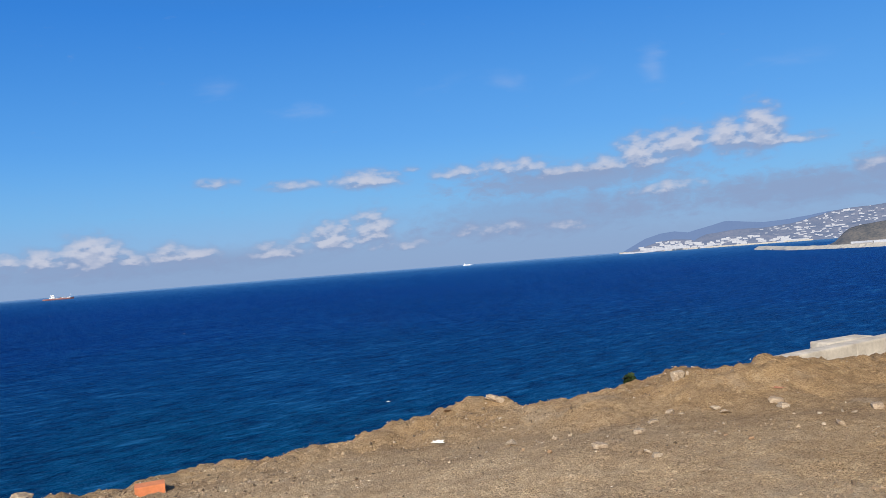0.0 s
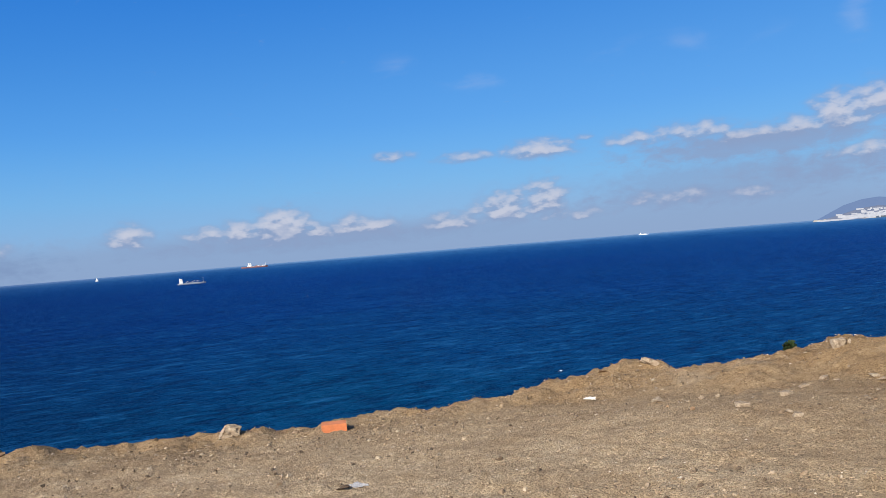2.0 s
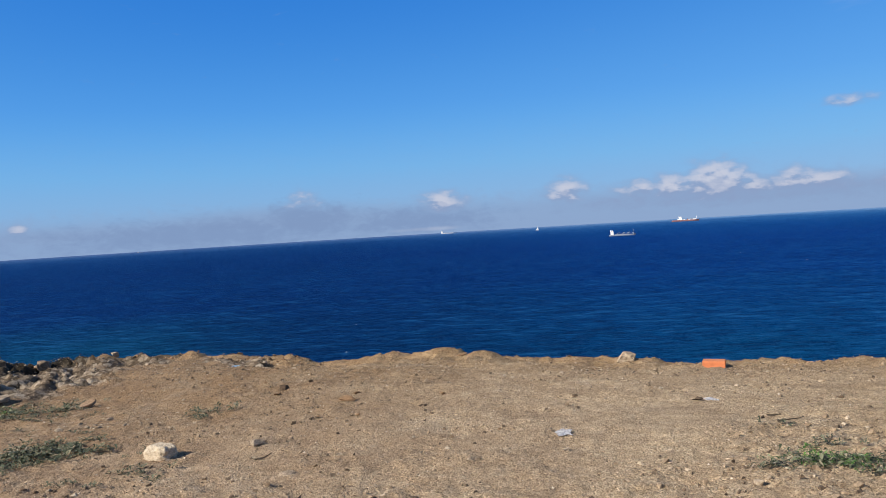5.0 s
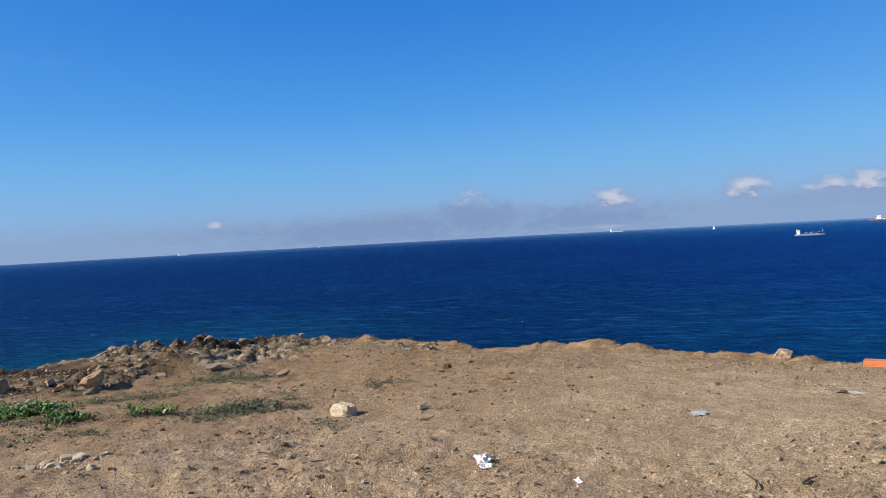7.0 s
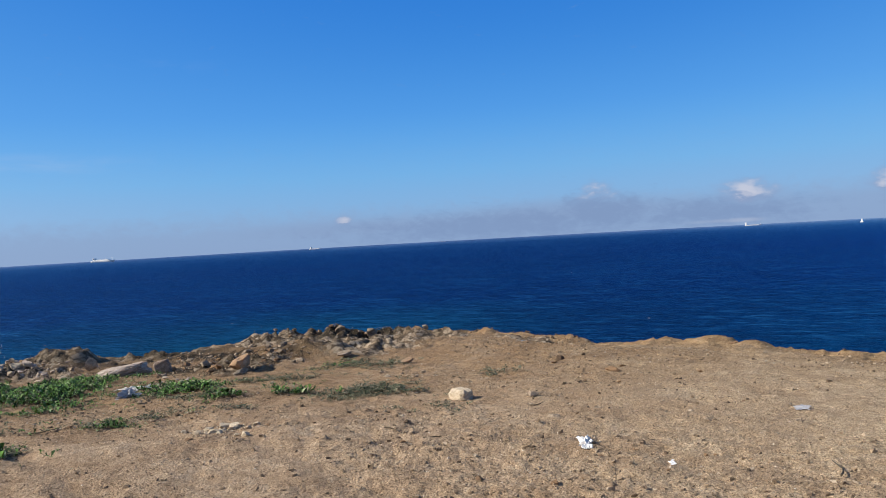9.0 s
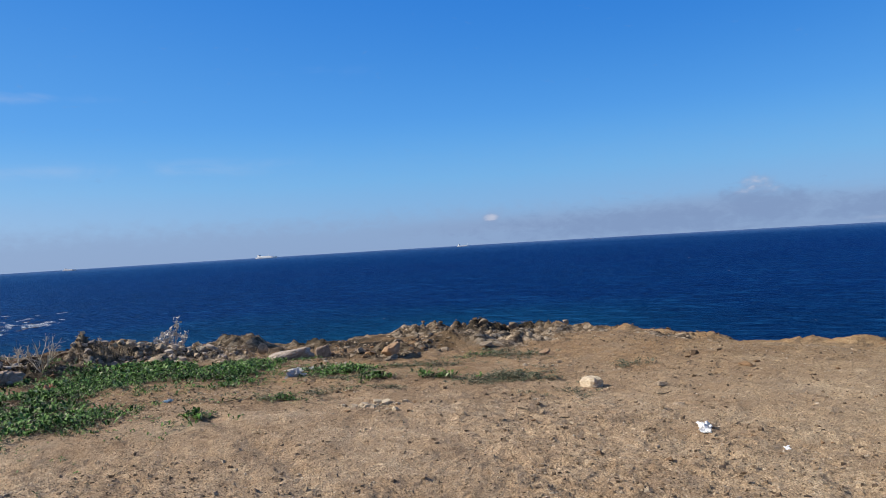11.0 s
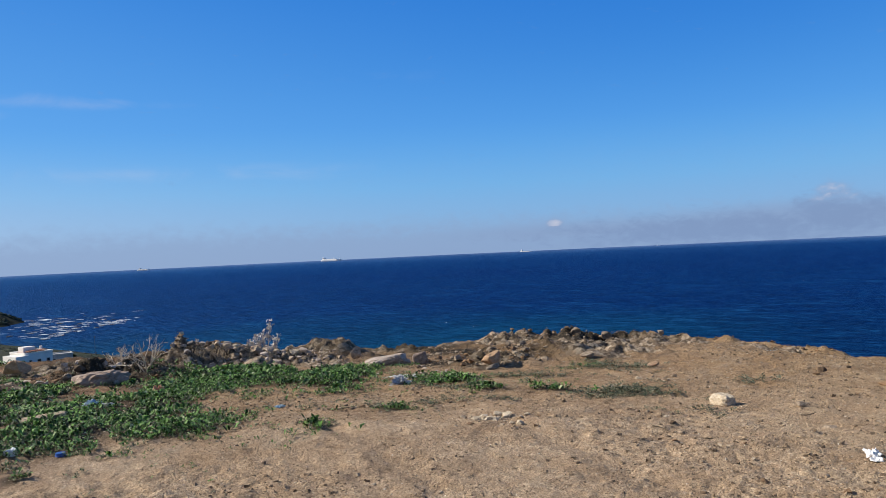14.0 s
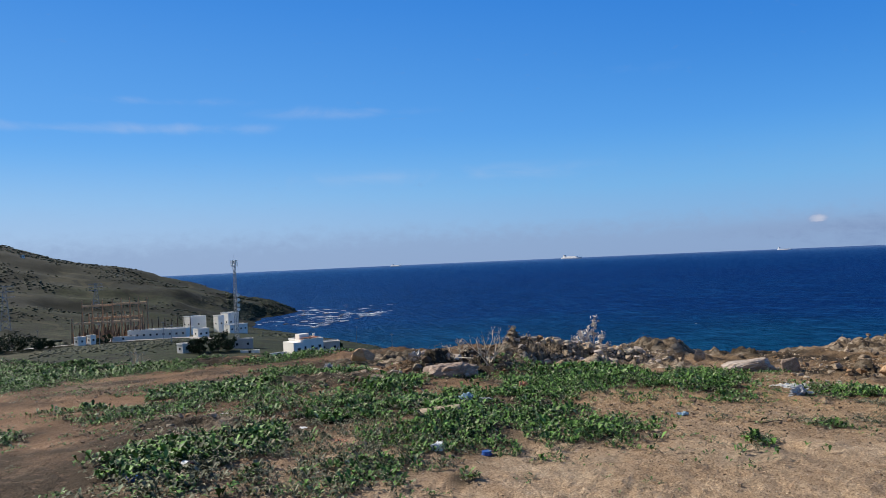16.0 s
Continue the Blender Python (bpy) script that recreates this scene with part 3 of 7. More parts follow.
# swells and hollows of the plateau: x, y, radii, turn, height
SWELLS = ((-6.2, 4.0, 2.4, 2.0, 0, 0.13), (-1.2, -0.4, 2.2, 2.6, 0, -0.09), (1.4, 6.0, 1.8, 1.3, 0, 0.10), (2.72, 8.35, 1.5, 1.0, 6, 0.30), (5.2, 8.6, 1.5, 1.3, 0, 0.15), (0.4, 9.5, 0.6, 0.4, 0, 0.16), (1.1, 8.6, 0.5, 0.4, 0, 0.12),
          (-6.6, 6.4, 0.55, 0.35, 0, 0.10), (-12.0, -2.5, 2.2, 3.5, 0, -0.16), (-5.3, -6.1, 0.8, 0.6, 0, 0.07), (-4.6, -8.0, 1.2, 1.0, 0, 0.06), (-8.4, 3.4, 1.6, 1.2, 0, 0.06), (-2.4, 9.3, 2.3, 1.3, 0, -0.13), (-15, -14, 5, 6, 0, -0.12), (-0.6, 9.1, 0.8, 0.6, 0, 0.11), (-3.2, 7.4, 1.3, 1.2, 0, -0.07), (-4.4, 8.4, 1.3, 1.0, 0, -0.08), (2.0, 9.2, 0.5, 0.35, 0, 0.08), (-10.5, 1.0, 1.4, 1.4, 0, 0.05), (-8.3, 4.95, 1.1, 0.9, 0, -0.2))
HEAPS = ((-10.75, -5.7, 0.36, 0.6, 0, 0.27), (-9.7, -6.9, 0.3, 0.7, 0, 0.20), (-11.15, -4.3, 0.34, 0.8, 0, 0.16), (-12.2, -3.2, 0.62, 0.60, 0, 0.37), (-12.3, -5.4, 0.75, 0.55, 20, 0.24), (-11.3, -4.3, 1.0, 0.45, 70, 0.13), (-10.4, -6.3, 0.9, 0.6, 40, 0.12), (-13.0, 0.6, 0.7, 0.6, 0, 0.04), (-12.7, 2.2, 0.8, 1.3, 0, 0.08), (-10.4, 0.2, 1.5, 0.7, 20, 0.06), (-9.0, -0.7, 0.6, 0.5, 0, 0.06))


# rubble crags: x, y, radii, turn, height of the stones
CRAGS = ((-12.2, 2.3, 1.3, 0.75, 60, 0.12), (-11.6, 3.5, 0.9, 0.5, 60, 0.10), (-9.9, 1.5, 1.0, 0.5, 50, 0.13), (-10.9, 1.9, 1.3, 0.9, 50, 0.09), (-10.0, 4.65, 0.9, 0.35, 5, 0.11), (-8.2, 4.95, 0.6, 0.3, 5, 0.07),
         (-8.9, -0.55, 1.0, 0.45, 150, 0.10), (-12.9, 0.5, 0.9, 0.7, 0, 0.07), (-9.2, 1.1, 0.6, 0.4, 30, 0.07), (-11.6, -7.8, 1.4, 1.2, 46, 0.09), (-9.7, -6.2, 1.0, 0.75, 120, 0.13), (-10.9, -5.3, 0.8, 0.7, 120, 0.14), (-10.6, -4.2, 1.1, 0.55, 100, 0.12),
         (-10.2, -3.2, 0.5, 0.5, 84, 0.06), (-8.9, -8.5, 0.9, 0.6, 76, 0.06), (-5.2, -8.6, 0.62, 0.3, 71, 0.06), (-12.9, -1.5, 0.8, 0.9, 0, 0.08), (-12.3, -3.2, 0.7, 0.7, 0, 0.05))
# clodded faces of the brow, bare earth
FACES = ((2.8, 8.1, 2.2, 0.9, 0, 0.075), (0.3, 9.0, 1.4, 0.8, 0, 0.07), (-0.9, 8.6, 1.6, 0.8, 0, 0.05), (5.2, 8.2, 1.6, 0.9, 0, 0.07), (-6.3, 6.3, 1.6, 0.6, 20, 0.05), (-3.8, 7.2, 1.6, 0.6, 10, 0.035))


def cobbled(x, y, scale, salt=0):
    """Packed round-backed stones, each as high as chance has it."""
    u, v = x * scale + 31.7 * salt, y * scale - 12.9 * salt
    iu, iv = np.floor(u).astype(int), np.floor(v).astype(int)
    best = np.zeros_like(u)
    for i in (-1, 0, 1):
        for j in (-1, 0, 1):
            a, b = iu + i, iv + j
            cu, cv = a + 0.15 + 0.7 * LATTICE[a & 255, b & 255], b + 0.15 + 0.7 * LATTICE[(b + 71) & 255, (a + 13) & 255]
            h, w = 0.35 + 0.65 * LATTICE[(a + 97) & 255, (b + 41) & 255], 0.45 + 0.4 * LATTICE[(b + 5) & 255, (a + 151) & 255]
            d = np.maximum(np.abs(u - cu) * 0.9 + 0.25 * (v - cv), np.abs(v - cv)) / w
            best = np.maximum(best, h * np.sqrt(np.clip(1 - d ** 3, 0, 1)))
    return best


def craggy(x, y):
    """How far the ground is rubble, and how much the stones stand out of it."""
    zone, up = np.zeros_like(x), np.zeros_like(x)
    for a, b, rx, ry, turn, h in CRAGS:
        g = np.minimum(1.0, 1.5 * blob(x, y, a, b, rx, ry, turn))
        zone, up = np.maximum(zone, g), np.maximum(up, g * h)
    soft = np.zeros_like(x)
    for a, b, rx, ry, turn, h in FACES:
        soft = np.maximum(soft, h * np.minimum(1.0, 1.4 * blob(x, y, a, b, rx, ry, turn)))
    wild = x + 0.25 * fbm(x, y, 1.7, 3), y + 0.25 * fbm(y, x, 1.9, 3)
    ridge = 1 - 2.4 * np.abs(fbm(x + 3.0, y - 7.0, 3.4, 4, 0.68))
    z = up * (0.75 * cobbled(*wild, 3.1, 1) + 0.75 * cobbled(*wild, 6.5, 2) + 0.5 * ridge + 1.6 * fbm(x, y, 2.3, 5, 0.62) - 0.85)
    z = z + soft * (1.2 * cobbled(*wild, 2.3, 3) + 0.55 * cobbled(*wild, 6.0, 4) + 1.3 * fbm(x, y, 2.0, 4, 0.6) - 1.15)
    return zone, z


def plateau(x, y):
    cx, cy = np.clip(x, -18, 8), np.clip(y, -16, 12)
    z = 0.17 + 0.043 * cx - 0.0281 * cy + 0.0004 * cx * cx + 0.0006 * cx * cy - 0.003 * cy * cy
    z = np.where(z > 0.06, 0.06 + 0.35 * (z - 0.06), z)
    for a, b, rx, ry, turn, h in SWELLS:
        z = z + h * blob(x, y, a, b, rx, ry, turn)
    rough = 0.0
    for a, b, rx, ry, turn, h in HEAPS:
        g = blob(x, y, a, b, rx, ry, turn)
        z, rough = z + h * g, rough + g
    z = z + 0.030 * fbm(x, y, 0.8, 3) + (0.024 + 0.16 * np.minimum(rough, 1)) * fbm(x, y, 3.1, 4, 0.6)
    churned = (0.55 + 0.75 * ease(fbm(x, y, 0.45, 3), -0.25, 0.35)) * ease(np.hypot(x - CENTRE[0], y - CENTRE[1]), 1.8, 3.4)
    z = z + churned * (0.014 * fbm(x * 0.75 + y * 0.4, y * 0.75 - x * 0.4, 9.0, 3, 0.8) + 0.010 * fbm(x, y, 24.0, 2, 0.8))
    z = z + craggy(x, y)[1]
    # cart ruts that cross the open ground
    along = 0.94 * (x + 1.0) + 0.34 * (y + 1.2)
    across = -0.34 * (x + 1.0) + 0.94 * (y + 1.2) + 0.25 * np.sin(along * 0.5)
    for c in (-1.0, 0.4):
        z = z - 0.022 * np.exp(-((across - c) / 0.13) ** 2) * blob(x, y, -2, -1.6, 4.0, 4.0)
    return z


def lie(x, y):
    """Height of the land, and how far it is grown over by scrub."""
    dx, dy = x - CENTRE[0], y - CENTRE[1]
    r, az = np.hypot(dx, dy), np.degrees(np.arctan2(-dx, dy))
    brow = np.interp(az, BROW_AZ, BROW_R, left=60, right=60)
    brow = brow + 0.5 * fbm(x, y, 0.9, 3) + 0.12 * fbm(x, y, 4.3, 3)
    s = r - brow
    near = plateau(x, y)
    lip = np.exp(-((s + 0.35) / 0.8) ** 2) * (s < 0.8)
    near = near + lip * (0.11 * fbm(x, y, 1.9, 5, 0.62) + 0.045 * fbm(x, y, 6.0, 3, 0.6) + 0.03)
    slope = np.interp(az, (-12, -4, 96, 103), (0.26, 0.9, 0.9, 0.5))
    past = np.maximum(s, 0)
    fall = near - slope * (past - 0.25 * (1 - np.exp(-past / 0.25))) + np.minimum(past * 0.05, 1.0) * fbm(x, y, 0.6, 4)
    shore = np.interp(az, (96, 98, 101, 105, 108, 111, 113.6, 116), (60, 150, 330, 425, 470, 530, 590, 650))
    low = -20 - 25 * (np.maximum(r - 120, 0) / np.maximum(shore - 120, 20)) ** 1.3 + 0.9 * fbm(x, y, 0.02, 4)
    low = np.where(az < 97, -70, np.maximum(low, -70))
    crest_r = np.interp(az, (109.5, 112, 115, 119, 122, 126, 129, 140), (735, 760, 790, 820, 850, 880, 900, 900))
    crest_z = np.interp(az, (108.5, 109.9, 110.6, 112, 115, 119, 122, 126, 129, 140), (-60, -45.5, -40, -31.5, -21.5, -6.5, 5.6, 17.5, 33, 60))
    foot_r = np.interp(az, (109.5, 111.6, 113.6, 118, 122, 126, 129), (733, 665, 590, 480, 430, 400, 380))
    foot_z = np.interp(az, (113.0, 115.5, 122, 130), (-46, -36, -31, -29))
    t = (r - foot_r) / (crest_r - foot_r)
    rise = np.clip(t, 0, 1)
    hill = foot_z + (crest_z - foot_z) * (0.35 * rise + 0.65 * ease(rise, 0, 1)) + (2.5 + 34.0 * rise * (1 - rise)) * fbm(x, y, 0.009, 5, 0.55) * np.minimum(rise * 3, 1) - 13.0 * rise * (1.15 - rise) * np.abs(fbm(x * 0.8 + y * 0.6, (y * 0.8 - x * 0.6) * 0.45, 0.013, 4, 0.55)) * 2 - 0.35 * np.maximum(r - crest_r, 0)
    hill = np.where((t < 0) | (az < 108.5), -90, hill)
    far = np.maximum(low, hill)
    z = np.where(s < 0, near, np.maximum(fall, np.where(az > 96, far, -70)))
    z = np.maximum(z, -52)
    return z, ease(s, 3.0, 12.0)


def ground_z(x, y):
    return float(lie(np.array([float(x)]), np.array([float(y)]))[0][0])


# patches of low plants: x, y, radii, turn, weight
PATCHES = ((-13.5, -17.5, 3.2, 1.6, 70, 1.0), (-12.27, -16.29, 1.7, 2.4, 76, 1.0), (-10.5, -14.6, 0.6, 1.2, 76, 0.9), (-13.2, -13.4, 1.6, 0.8, 76, 0.9), (-6.98, -10.09, 1.25, 0.8, 75, 0.95), (-8.36, -9.5, 0.91, 1.5, 76, 0.95), (-9.96, -9.17, 1.2, 0.44, 65, 0.7), (-5.04, -10.48, 0.47, 0.39, 82, 0.75), (-5.99, -10.15, 0.57, 0.31, 74, 0.6), (-3.76, -7.99, 0.5, 0.41, 92, 1.0), (-3.26, -8.12, 0.29, 0.27, 93, 0.75),
           (-4.71, -7.49, 0.36, 0.72, 87, 0.8), (-5.9, -7.06, 0.73, 1.21, 76, 1.0), (-4.34, -6.48, 0.42, 0.35, 90, 0.75), (-8.11, -7.14, 0.42, 0.8, 80, 0.8), (-5.48, -5.78, 0.6, 1.6, 96, 1.0), (-6.78, -5.2, 0.4, 1.9, 97, 1.0), (-8.12, -4.68, 1.1, 0.87, 84, 1.0), (-4.74, -4.47, 0.38, 0.42, 87, 0.95), (-4.77, -4.6, 0.2, 0.63, 86, 0.8), (-7.57, -3.17, 0.39, 1.0, 92, 0.8), (-7.1, -1.74, 0.33, 0.6, 102, 0.75),
           (-5.16, -2.52, 0.12, 0.23, 96, 0.5), (-4.28, -3.32, 0.12, 0.2, 115, 0.5), (-3.24, -5.55, 0.11, 0.24, 90, 0.65), (-3.38, -6.18, 0.4, 0.49, 91, 0.5), (-3.18, -7.14, 0.46, 0.39, 94, 0.35), (-8.3, -3.4, 0.68, 1.3, 48, 0.9), (-6.98, -1.67, 0.24, 0.45, 37, 0.8), (-5.94, -1.27, 0.31, 0.35, 55, 0.55), (-5.68, -0.68, 0.4, 0.22, 53, 0.4), (-13.4, -10.6, 0.8, 1.0, 60, 0.7), (-9.4, -4.6, 0.8, 0.6, 80, 0.85))
TUFTS = ((-5.4, -2.09, 0.21, 0.34, 56, 0.7), (-5.19, -2.6, 0.15, 0.25, 54, 0.5), (-5.27, 0.05, 0.37, 0.33, 46, 0.5), (-4.38, -3.24, 0.1, 0.12, 58, 0.6), (-7.74, 0.35, 0.24, 0.57, 41, 0.35), (-5.31, 0.02, 0.32, 0.55, 31, 0.75), (-5.04, 0.42, 0.2, 0.17, 34, 0.5), (-4.43, 0.73, 0.22, 0.18, 27, 0.4), (-3.91, 0.38, 0.29, 0.26, 29, 0.4),
         (-0.16, 2.94, 0.30, 0.21, 32, 0.85), (-0.29, 3.36, 0.24, 0.16, 26, 0.55), (-0.78, 3.75, 0.13, 0.15, 26, 0.4), (-0.43, 2.58, 0.09, 0.09, 19, 0.5), (-5.46, 1.7, 0.24, 0.28, 13, 0.35), (-7.46, 0.86, 0.74, 0.5, 22, 0.45), (-4.07, -0.04, 0.25, 0.2, 35, 0.5), (-6.9, -0.6, 0.9, 0.4, 60, 0.5), (-5.2, -1.35, 0.35, 0.2, 40, 0.5), (-6.2, -1.6, 0.5, 0.25, 60, 0.5))


# strips of bare brown earth between the plants
BARE = ((-7.45, -11.3, 1.6, 0.9, 74), (-10.46, -11.4, 1.5, 1.7, 66), (-8.72, -8.55, 0.57, 0.9, 76), (-5.06, -8.5, 0.8, 0.4, 78), (-3.97, -9.3, 0.6, 0.5, 75), (-6.01, -4.32, 0.44, 0.42, 82), (-4.31, -6.77, 0.18, 0.17, 87))


def cover_of(x, y, rows):
    g = 0.0
    for a, b, rx, ry, turn, w in rows:
        g = np.maximum(g, w * blob(x, y, a, b, rx, ry, turn))
    for row in BARE:
        g = g * (1 - np.minimum(1, 1.3 * blob(x, y, *row)))
    return g


def mesh_from(name, verts, faces, mats, smooth=False):
    """A mesh from arrays; all faces have as many corners."""
    verts, faces = np.asarray(verts, np.float32), np.asarray(faces, np.int32)
    me = bpy.data.meshes.new(name)
    k = faces.shape[1]
    me.vertices.add(len(verts)), me.loops.add(faces.size), me.polygons.add(len(faces))
    me.vertices.foreach_set("co", verts.ravel())
    me.loops.foreach_set("vertex_index", faces.ravel())
    me.polygons.foreach_set("loop_start", np.arange(0, faces.size, k, dtype=np.int32))
    me.polygons.foreach_set("use_smooth", np.full(len(faces), smooth))
    me.update(calc_edges=True)
    me.validate()
    for m in mats if isinstance(mats, (list, tuple)) else (mats,):
        me.materials.append(m)
    return me


def rings(first, last, ratio):
    return first * ratio ** np.arange(int(math.log(last / first) / math.log(ratio)))


def build_ground():
    az = np.radians(np.concatenate([np.arange(-42, 142, 0.23), np.arange(142, 318, 4.0)]))
    rad = np.concatenate([rings(0.3, 2.5, 1.09), rings(2.5, 20, 1.0072), rings(20, 320, 1.05), rings(320, 900, 1.016), rings(900, 1500, 1.1), [1500.0]])
    a, r = np.meshgrid(az, rad)
    x, y = CENTRE[0] - np.sin(a) * r, CENTRE[1] + np.cos(a) * r
    z, scrub = lie(x, y)
    na, nr = len(az), len(rad)
    verts = np.stack([x, y, z], -1).reshape(-1, 3)
    j, i = np.meshgrid(np.arange(na), np.arange(nr - 1))
    k = (j + 1) % na
    faces = np.stack([i * na + j, (i + 1) * na + j, (i + 1) * na + k, i * na + k], -1).reshape(-1, 4)[:, ::-1]
    verts = np.vstack([verts, [[CENTRE[0], CENTRE[1], float(z[0].mean())]]])
    j = np.arange(0, na, 2)
    faces = np.vstack([faces, np.stack([np.full(len(j), len(verts) - 1), j, (j + 1) % na, (j + 2) % na], -1)[:, ::-1]])
    me = mesh_from("ground", verts, faces, SOIL, smooth=True)
    # humus tone plus painted shade: below leaves, on heaps, in rubble gaps
    humus_shade = np.clip(cover_of(x, y, PATCHES) * 1.3 + 0.5 * fbm(x, y, 1.5, 4), 0, 1) * ease(cover_of(x, y, PATCHES), 0.05, 0.3)
    humus_shade = np.maximum(humus_shade, np.clip(0.32 + 1.5 * fbm(x, y, 0.8, 4), 0, 0.85) * ease(-y, 5.5, 8.0) * ease(-x, 1.0, 3.0) * (r < 40))
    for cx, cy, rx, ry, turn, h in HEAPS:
        humus_shade = np.maximum(humus_shade, np.clip(0.45 + 1.4 * fbm(x, y, 1.3, 4), 0, 0.8) * blob(x, y, cx, cy, rx * 1.2, ry * 1.2, turn))
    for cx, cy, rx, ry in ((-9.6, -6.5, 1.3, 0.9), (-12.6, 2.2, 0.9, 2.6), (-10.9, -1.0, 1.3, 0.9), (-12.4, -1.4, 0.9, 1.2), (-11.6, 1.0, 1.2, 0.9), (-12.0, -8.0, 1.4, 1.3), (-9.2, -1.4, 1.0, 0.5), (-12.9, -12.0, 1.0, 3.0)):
        humus_shade = np.maximum(humus_shade, np.clip(0.75 + 1.6 * fbm(x, y, 1.3, 4), 0, 0.95) * np.minimum(1, 1.6 * blob(x, y, cx, cy, rx, ry)))
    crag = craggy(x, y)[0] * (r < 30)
    for key, v in (("scrub", scrub), ("humus_shade", humus_shade), ("crag", crag)):
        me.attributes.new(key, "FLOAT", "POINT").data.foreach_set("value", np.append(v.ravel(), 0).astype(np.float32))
    tagged(new("ground", me), "dry sandy brown earth plateau with scrub slopes", "ground", kind="structure")


def build_sea():
    az = np.radians(np.arange(0, 360, 2.0))
    rad = np.array([5, 60, 200, 600, 1500, 3000, 4850.0])
    a, r = np.meshgrid(az, rad)
    verts = np.stack([CENTRE[0] - np.sin(a) * r, CENTRE[1] + np.cos(a) * r, 0 * a + SEA_LEVEL], -1).reshape(-1, 3)
    na = len(az)
    j, i = np.meshgrid(np.arange(na), np.arange(len(rad) - 1))
    k = (j + 1) % na
    faces = np.stack([i * na + k, (i + 1) * na + k, (i + 1) * na + j, i * na + j], -1).reshape(-1, 4)[:, ::-1]
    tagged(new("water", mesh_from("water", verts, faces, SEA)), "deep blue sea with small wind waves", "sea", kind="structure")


build_ground()
build_sea()

# ---- helpers for things ----


def part(name, bm, mat, parent=None, label=""):
    """Links a bmesh as one mesh object, under its thing if there is one."""
    me = bpy.data.meshes.new(name)
    bm.to_mesh(me)
    bm.free()
    me.materials.append(mat)
    ob = new(name, me)
    ob.parent = parent
    return tagged(ob, label)


def thing(name, label, category, where, turn=0.0, group="", kind=""):
    ob = tagged(new(name), label, category, group, kind)
    ob.empty_display_size = 0.1
    ob.matrix_basis = pose(*where, 0, 0, turn)
    return ob


def box(bm, size, at=(0, 0, 0), turn=(0, 0, 0), bevel=0.0):
    m = pose(*at, *turn) @ Matrix.Diagonal((*size, 1))
    made = bmesh.ops.create_cube(bm, size=1.0, matrix=m)
    if bevel:
        edges = {e for v in made["verts"] for e in v.link_edges}
        bmesh.ops.bevel(bm, geom=list(edges), offset=bevel, segments=2, affect="EDGES", profile=0.7)
    return bm


def tube(bm, a, b, ra, rb=None, sides=6):
    a, b = Vector(a), Vector(b)
    rb = ra if rb is None else rb
    d = b - a
    m = Matrix.Translation((a + b) / 2) @ d.to_track_quat("Z", "Y").to_matrix().to_4x4()
    bmesh.ops.create_cone(bm, cap_ends=True, segments=sides, radius1=ra, radius2=max(rb, 1e-4), depth=d.length, matrix=m)
    return bm


def smooth(ob):
    ob.data.polygons.foreach_set("use_smooth", np.ones(len(ob.data.polygons), bool))
    return ob


def ball(level):
    bm = bmesh.new()
    bmesh.ops.create_icosphere(bm, subdivisions=level, radius=1.0)
    v = np.array([x.co for x in bm.verts])
    f = np.array([[q.index for q in p.verts] for p in bm.faces])
    bm.free()
    return v, f


BALLS = {k: ball(k) for k in (1, 2, 3, 4)}


def stone_shape(seed, level=3, cuts=9, rough=0.06, boxy=0.0):
    """A broken stone: a ball cut by planes, with a worn, pitted skin."""
    g = np.random.default_rng(seed)
    v, f = BALLS[level]
    v = v.copy()
    if boxy:
        v = np.sign(v) * np.abs(v) ** (1 - boxy)
        v = np.clip(v, -0.86, 0.86)
    for _ in range(cuts):
        d = g.normal(size=3)
        d /= np.linalg.norm(d)
        h = g.uniform(0.28, 0.62) if not boxy else g.uniform(0.75, 1.15)
        over = np.maximum(v @ d - h, 0)
        v -= over[:, None] * d * 0.94
    for scale, amp in ((1.6, rough * 1.5), (4.0, rough), (9.0, rough * 0.5)):
        o = g.uniform(0, 50, 3)
        v *= 1 + amp * 2 * (fbm(v[:, 0] + o[0] + v[:, 2] * 0.7, v[:, 1] + o[1] - v[:, 2] * 0.6, scale, 2))[:, None]
    return v / np.abs(v).max(0), f


def broken_stone(seed, points=13, boxy=0.0):
    """A chunk with flat broken faces and sharp corners."""
    g = np.random.default_rng(seed)
    v = g.normal(size=(points, 3))
    v /= np.linalg.norm(v, axis=1)[:, None]
    v = np.sign(v) * np.abs(v) ** (1 - boxy) * g.uniform(0.75, 1.0, (points, 1))
    bm = bmesh.new()
    for q in v:
        bm.verts.new(q)
    made = bmesh.ops.convex_hull(bm, input=bm.verts[:])
    bmesh.ops.delete(bm, geom=[e for e in made["geom_interior"] if isinstance(e, bmesh.types.BMVert)], context="VERTS")
    bmesh.ops.recalc_face_normals(bm, faces=bm.faces)
    bm.verts.index_update()
    v = np.array([q.co for q in bm.verts])
    f = np.array([[q.index for q in t.verts] for t in bm.faces])
    bm.free()
    return v / np.abs(v).max(0), f


STONES = {}


def stone_mesh(kind, mat, seed, level=3, cuts=9, rough=0.06, boxy=0.0):
    key = (kind, mat.name, seed, level, cuts, boxy)
    if key not in STONES:
        v, f = broken_stone(seed, 12 + seed % 5, boxy) if level == 0 else stone_shape(seed, level, cuts, rough, boxy)
        STONES[key] = mesh_from(kind, v * 0.5, f, mat, smooth=False)
    return STONES[key]


